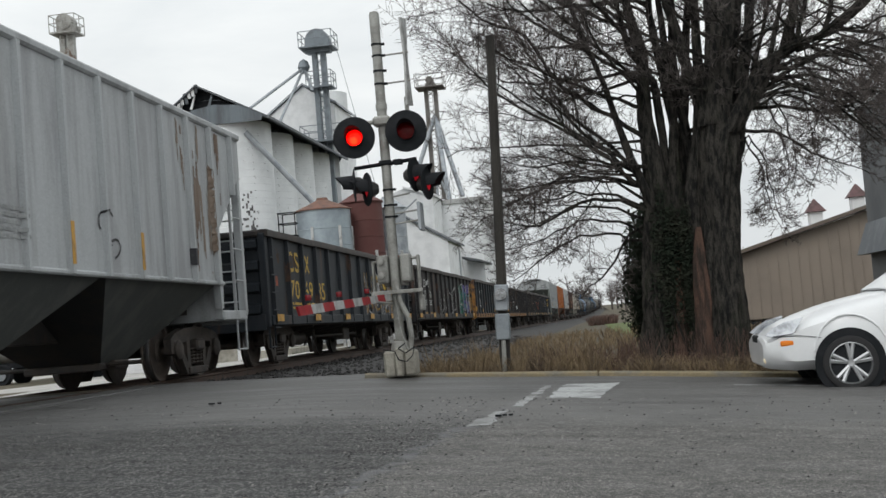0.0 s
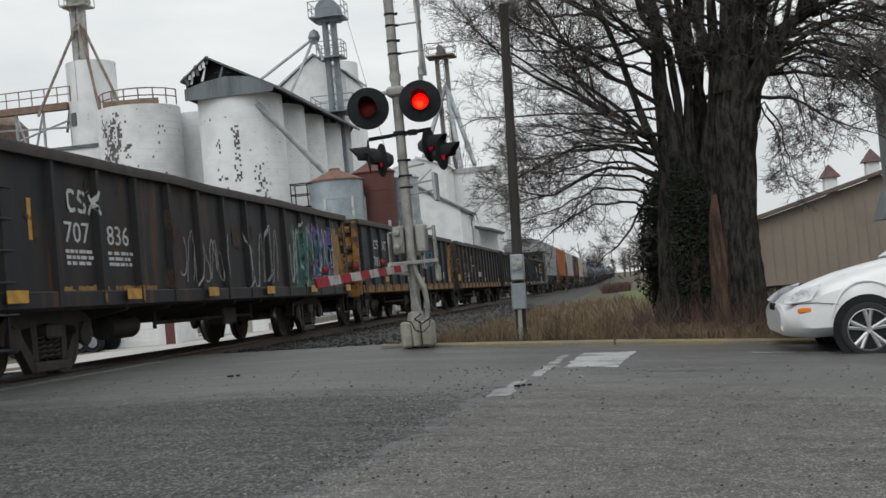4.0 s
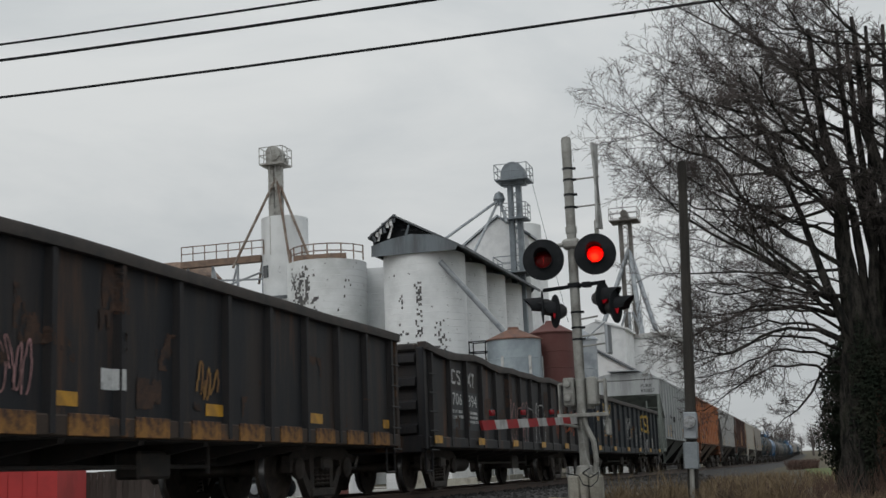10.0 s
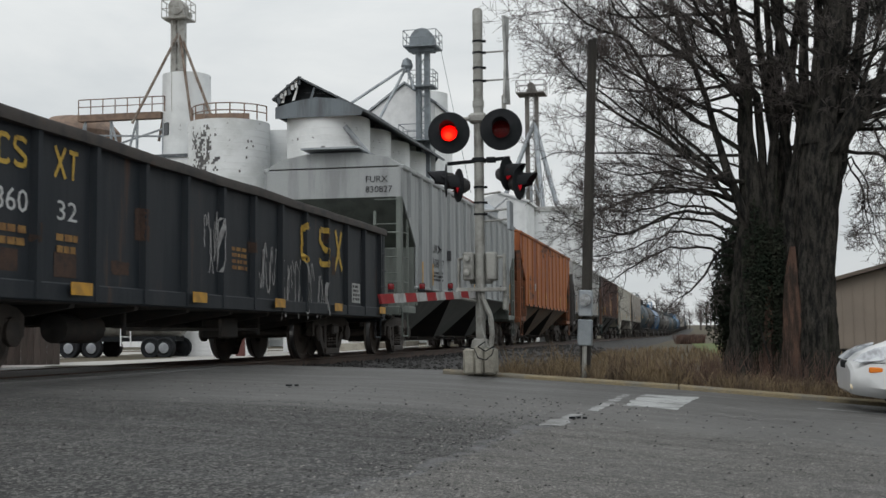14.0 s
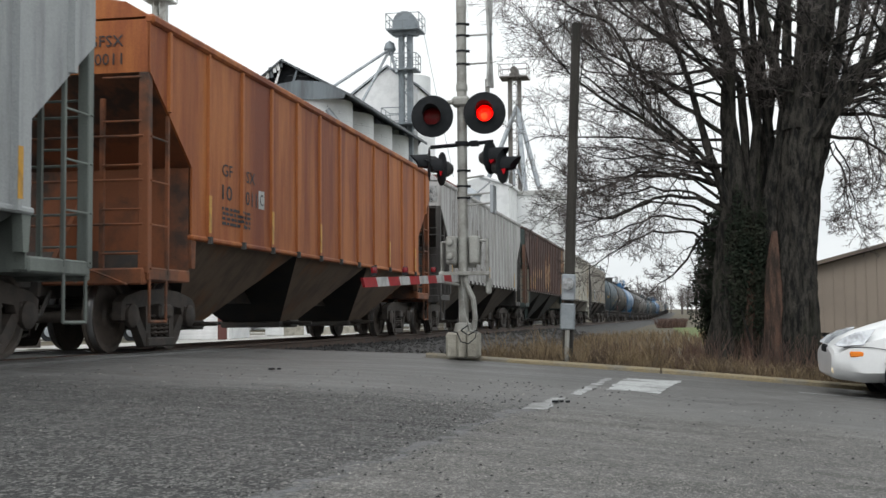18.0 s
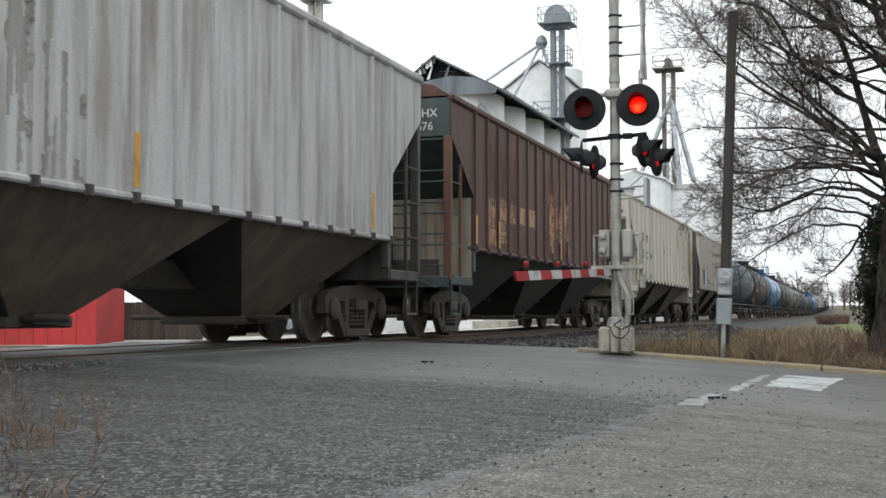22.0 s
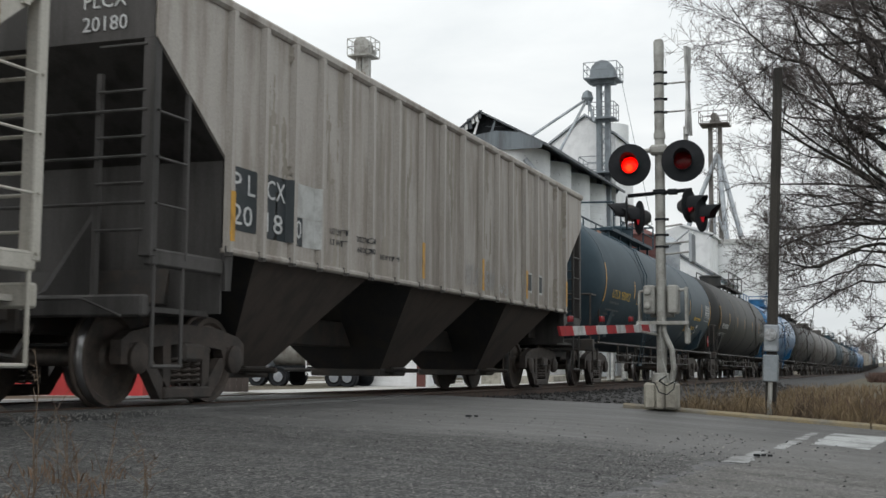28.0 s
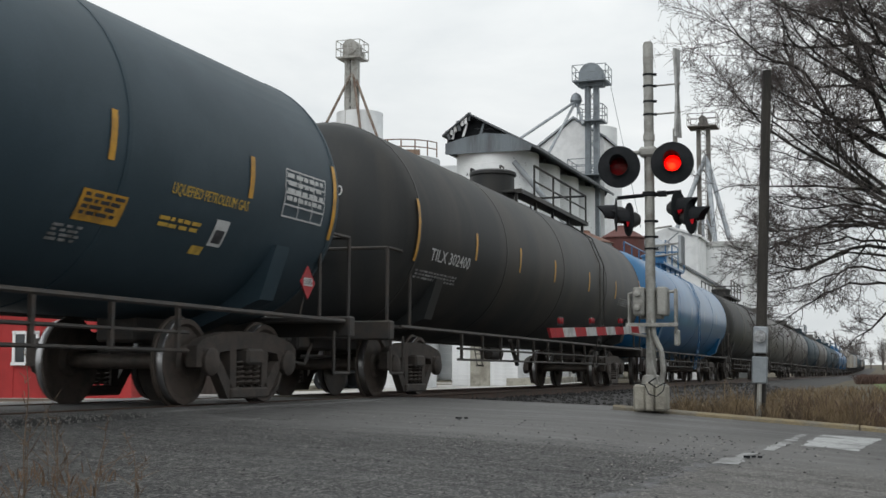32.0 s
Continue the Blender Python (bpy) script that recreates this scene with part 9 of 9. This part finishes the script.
            part("rim", g, ALLOY, w, "five-spoke alloy rim")
            part("brake_disc", Geo().lathe([(0, s * .0), (.19, s * .0), (.19, s * .01)], (0, 0, 0), "y", 24), BLACK, w)
    part("windscreen", Geo().add([(1.58, .15, .965), (1.58, 1.55, .965), (2.28, 1.46, 1.36), (2.28, .24, 1.36)], [(0, 1, 2, 3)]), GLASS, ob)
    part("grille", Geo().box((.015, .85, .52), (.04, .5, .09), ch=.02).box((.03, .85, .34), (.05, .7, .1), ch=.02), BLACK, ob)
    part("sill_trim", Geo().box((2.3, .85, .2), (2.0, 1.62, .06)), BLACK, ob)
    g = Geo()
    for s in (-1, 1):
        g.box((1.62, .85 + s * .852, .62), (.008, .006, .62)).box((2.52, .85 + s * .852, .62), (.008, .006, .66))
    part("door_seam", g, BLACK, ob)
    for s in (-1, 1):
        part("bumper_seam", Geo().pipe([(.14, .85 + s * .80, .553), (.45, .85 + s * .848, .553), (.70, .85 + s * .856, .52)], .004, 4), BLACK, ob)
        flare = Geo()
        tube(flare, [Vector((1.03 + .43 * math.cos(math.pi * k / 14), .85 + s * .853, .30 + .43 * math.sin(math.pi * k / 14))) for k in range(1, 14)], [.012] * 13, 6)
        part("wheel_arch_flare", flare, CARPAINT, ob)
    part("wiper_cowl", Geo().box((1.57, .85, .935), (.1, 1.2, .03), ch=.01), BLACK, ob)
    return ob


waiting = car_white(1.42, 13.95, 0.03)
for o in waiting.children_recursive:
    if o.name.split(".")[0] not in ("wheel", "rim", "brake_disc", "wheel_arch"):
        for v in o.data.vertices:
            v.co.z = v.co.z * 1.10 + .03
            v.co.x = v.co.x + .13 * max(0.0, 1 - v.co.x)

barn = thing("tan_barn", pose(0, 0, 0), "tan metal-sided barn with two cupolas", "barn")
part("wall", Geo().prism([(4.0, .25), (22, .25), (22, 2.35), (13, 4.75), (4.0, 2.35)], 39.8, 62, "y"), TAN_METAL, barn)
rm = Geo().box((0, 0, 0), (.03, .026, 1)).mesh("siding_rib", TAN_METAL)
for i in range(38):
    x = 4.25 + .32 * i
    top = float(np.interp(x, (4, 13, 22), (2.3, 4.7, 2.3)))
    o = part("siding_rib", rm, None, barn, at=Matrix.Translation((x, 39.79, .3 + (top - .3) / 2)) @ Matrix.Diagonal((1, 1, top - .35, 1)))
# shaded gap under the barn wall, put in as a black strip
part("plinth", Geo().box((13, 39.85, .05), (17.8, .1, .5)), BLACK, barn)
for a, b in (((3.7, 2.30), (13, 4.80)), ((22.3, 2.30), (13, 4.80))):
    part("roof", Geo().prism([a, b, (b[0], b[1] + .12), (a[0], a[1] + .12)], 39.45, 62.3, "y"), material("brown_sheet_roof", (.12, .095, .075), .6, second=(.09, .07, .06), scale=1), barn)
for x, y in ((6.75, 41.6), (8.05, 41.3)):
    z = float(np.interp(x, (4, 13), (2.45, 4.85)))
    c = part("cupola", Geo().box((x, y, z + .15), (.42, .42, .55), ch=.02), WHITE, barn, "small white cupola with a hipped roof")
    part("cupola_roof", Geo().loft([(x - .32, y - .32, z + .42), (x + .32, y - .32, z + .42), (x + .32, y + .32, z + .42), (x - .32, y + .32, z + .42)],
                                   [(x - .02, y - .02, z + .85), (x + .02, y - .02, z + .85), (x + .02, y + .02, z + .85), (x - .02, y + .02, z + .85)]), material("faded_maroon_shingle", (.13, .075, .075), .85, second=(.09, .055, .055), scale=6), c)
house = thing("grey_house", pose(-.34, 0, 0), "dark grey sided house with a low eave", "house")
part("wall", Geo().box((9.6, 25.2, 2.3), (7.9, 2.5, 4.8)), GREY_SIDING, house)
part("porch_roof", Geo().loft([(5.36, 23.5, 1.75), (5.62, 23.5, 1.75), (5.62, 26.4, 1.75), (5.36, 26.4, 1.75)], [(5.60, 23.5, 2.4), (5.64, 23.5, 2.4), (5.64, 26.4, 2.4), (5.60, 26.4, 2.4)]), DARK_ROOF, house)
lap = Geo().box((0, 0, 0), (7.9, .025, .18), (6, 0, 0)).mesh("siding_board", GREY_SIDING)
for k in range(22):
    part("siding_board", lap, None, house, at=pose(9.6, 23.94, .2 + .19 * k))
for x in (6.05, 6.6):
    w = part("window", Geo().box((x, 23.92, 1.65), (.34, .05, .8)), GLASS, house)
    part("frame", Geo().box((x - .19, 23.9, 1.65), (.06, .06, .92)).box((x + .19, 23.9, 1.65), (.06, .06, .92)).box((x, 23.9, 2.1), (.44, .06, .07)).box((x, 23.9, 1.2), (.44, .08, .07)), WHITE_TAPE, w)
part("corner_board", Geo().box((5.68, 23.92, 1.2), (.08, .06, 2.2)), WHITE_TAPE, house)
part("roof", Geo().prism([(5.6, 4.7), (13.8, 4.7), (9.7, 7.0)], 23.8, 26.6, "y"), DARK_ROOF, house)

# ---------------------------------------------------------------- motion
def motions():
    """The train rolls by, its near wheels turn, and the two lamps blink in turn."""
    for k, car in enumerate(CARS):
        x, y, _ = car.matrix_basis.translation
        walk(car, [(t, pose(x, y - travel(t), rail_z(y - travel(t)), -math.degrees(GRADE))) for t in range(0, 33, 2)])
        if k < 16:
            for t in [c for c in car.children if c.name.startswith("truck")]:
                for w in [c for c in t.children if c.name.startswith("wheelset")]:
                    wx, wy, wz = w.matrix_basis.translation
                    rows, last = [(0, pose(wx, wy, wz))], 0
                    start = max(0.0, ((y - 34) / 7.4))
                    n = 0
                    while n < 42:
                        s = start + n * 0.134
                        if s > 31.9:
                            break
                        if s > rows[-1][0] + .03:
                            rows.append((s, pose(wx, wy, wz, math.degrees((travel(s) - travel(start)) / .457) % 360)))
                        n += 1
                    rows.append((32.0, rows[-1][1]))
                    walk(w, rows)
    for blade, off, side in SHUTTERS:
        begin = 2.975 if off < 0 else 2.975 + 0.541
        rows = []
        for n in range(-3, 29):
            a = begin + n * 1.0820
            for t, o in ((a - 0.04, 0.0), (a, 1.0), (a + 0.50, 1.0), (a + 0.54, 0.0)):
                rows.append((t, o))
        keyed = [(0.0, float(np.interp(0.0, [r[0] for r in rows], [r[1] for r in rows])))]
        keyed += [r for r in rows if 0.05 < r[0] < 31.95]
        keyed.append((32.0, float(np.interp(32.0, [r[0] for r in rows], [r[1] for r in rows]))))
        walk(blade, [(t, pose(side * 0.116 * o, 0, 0)) for t, o in keyed])


motions()
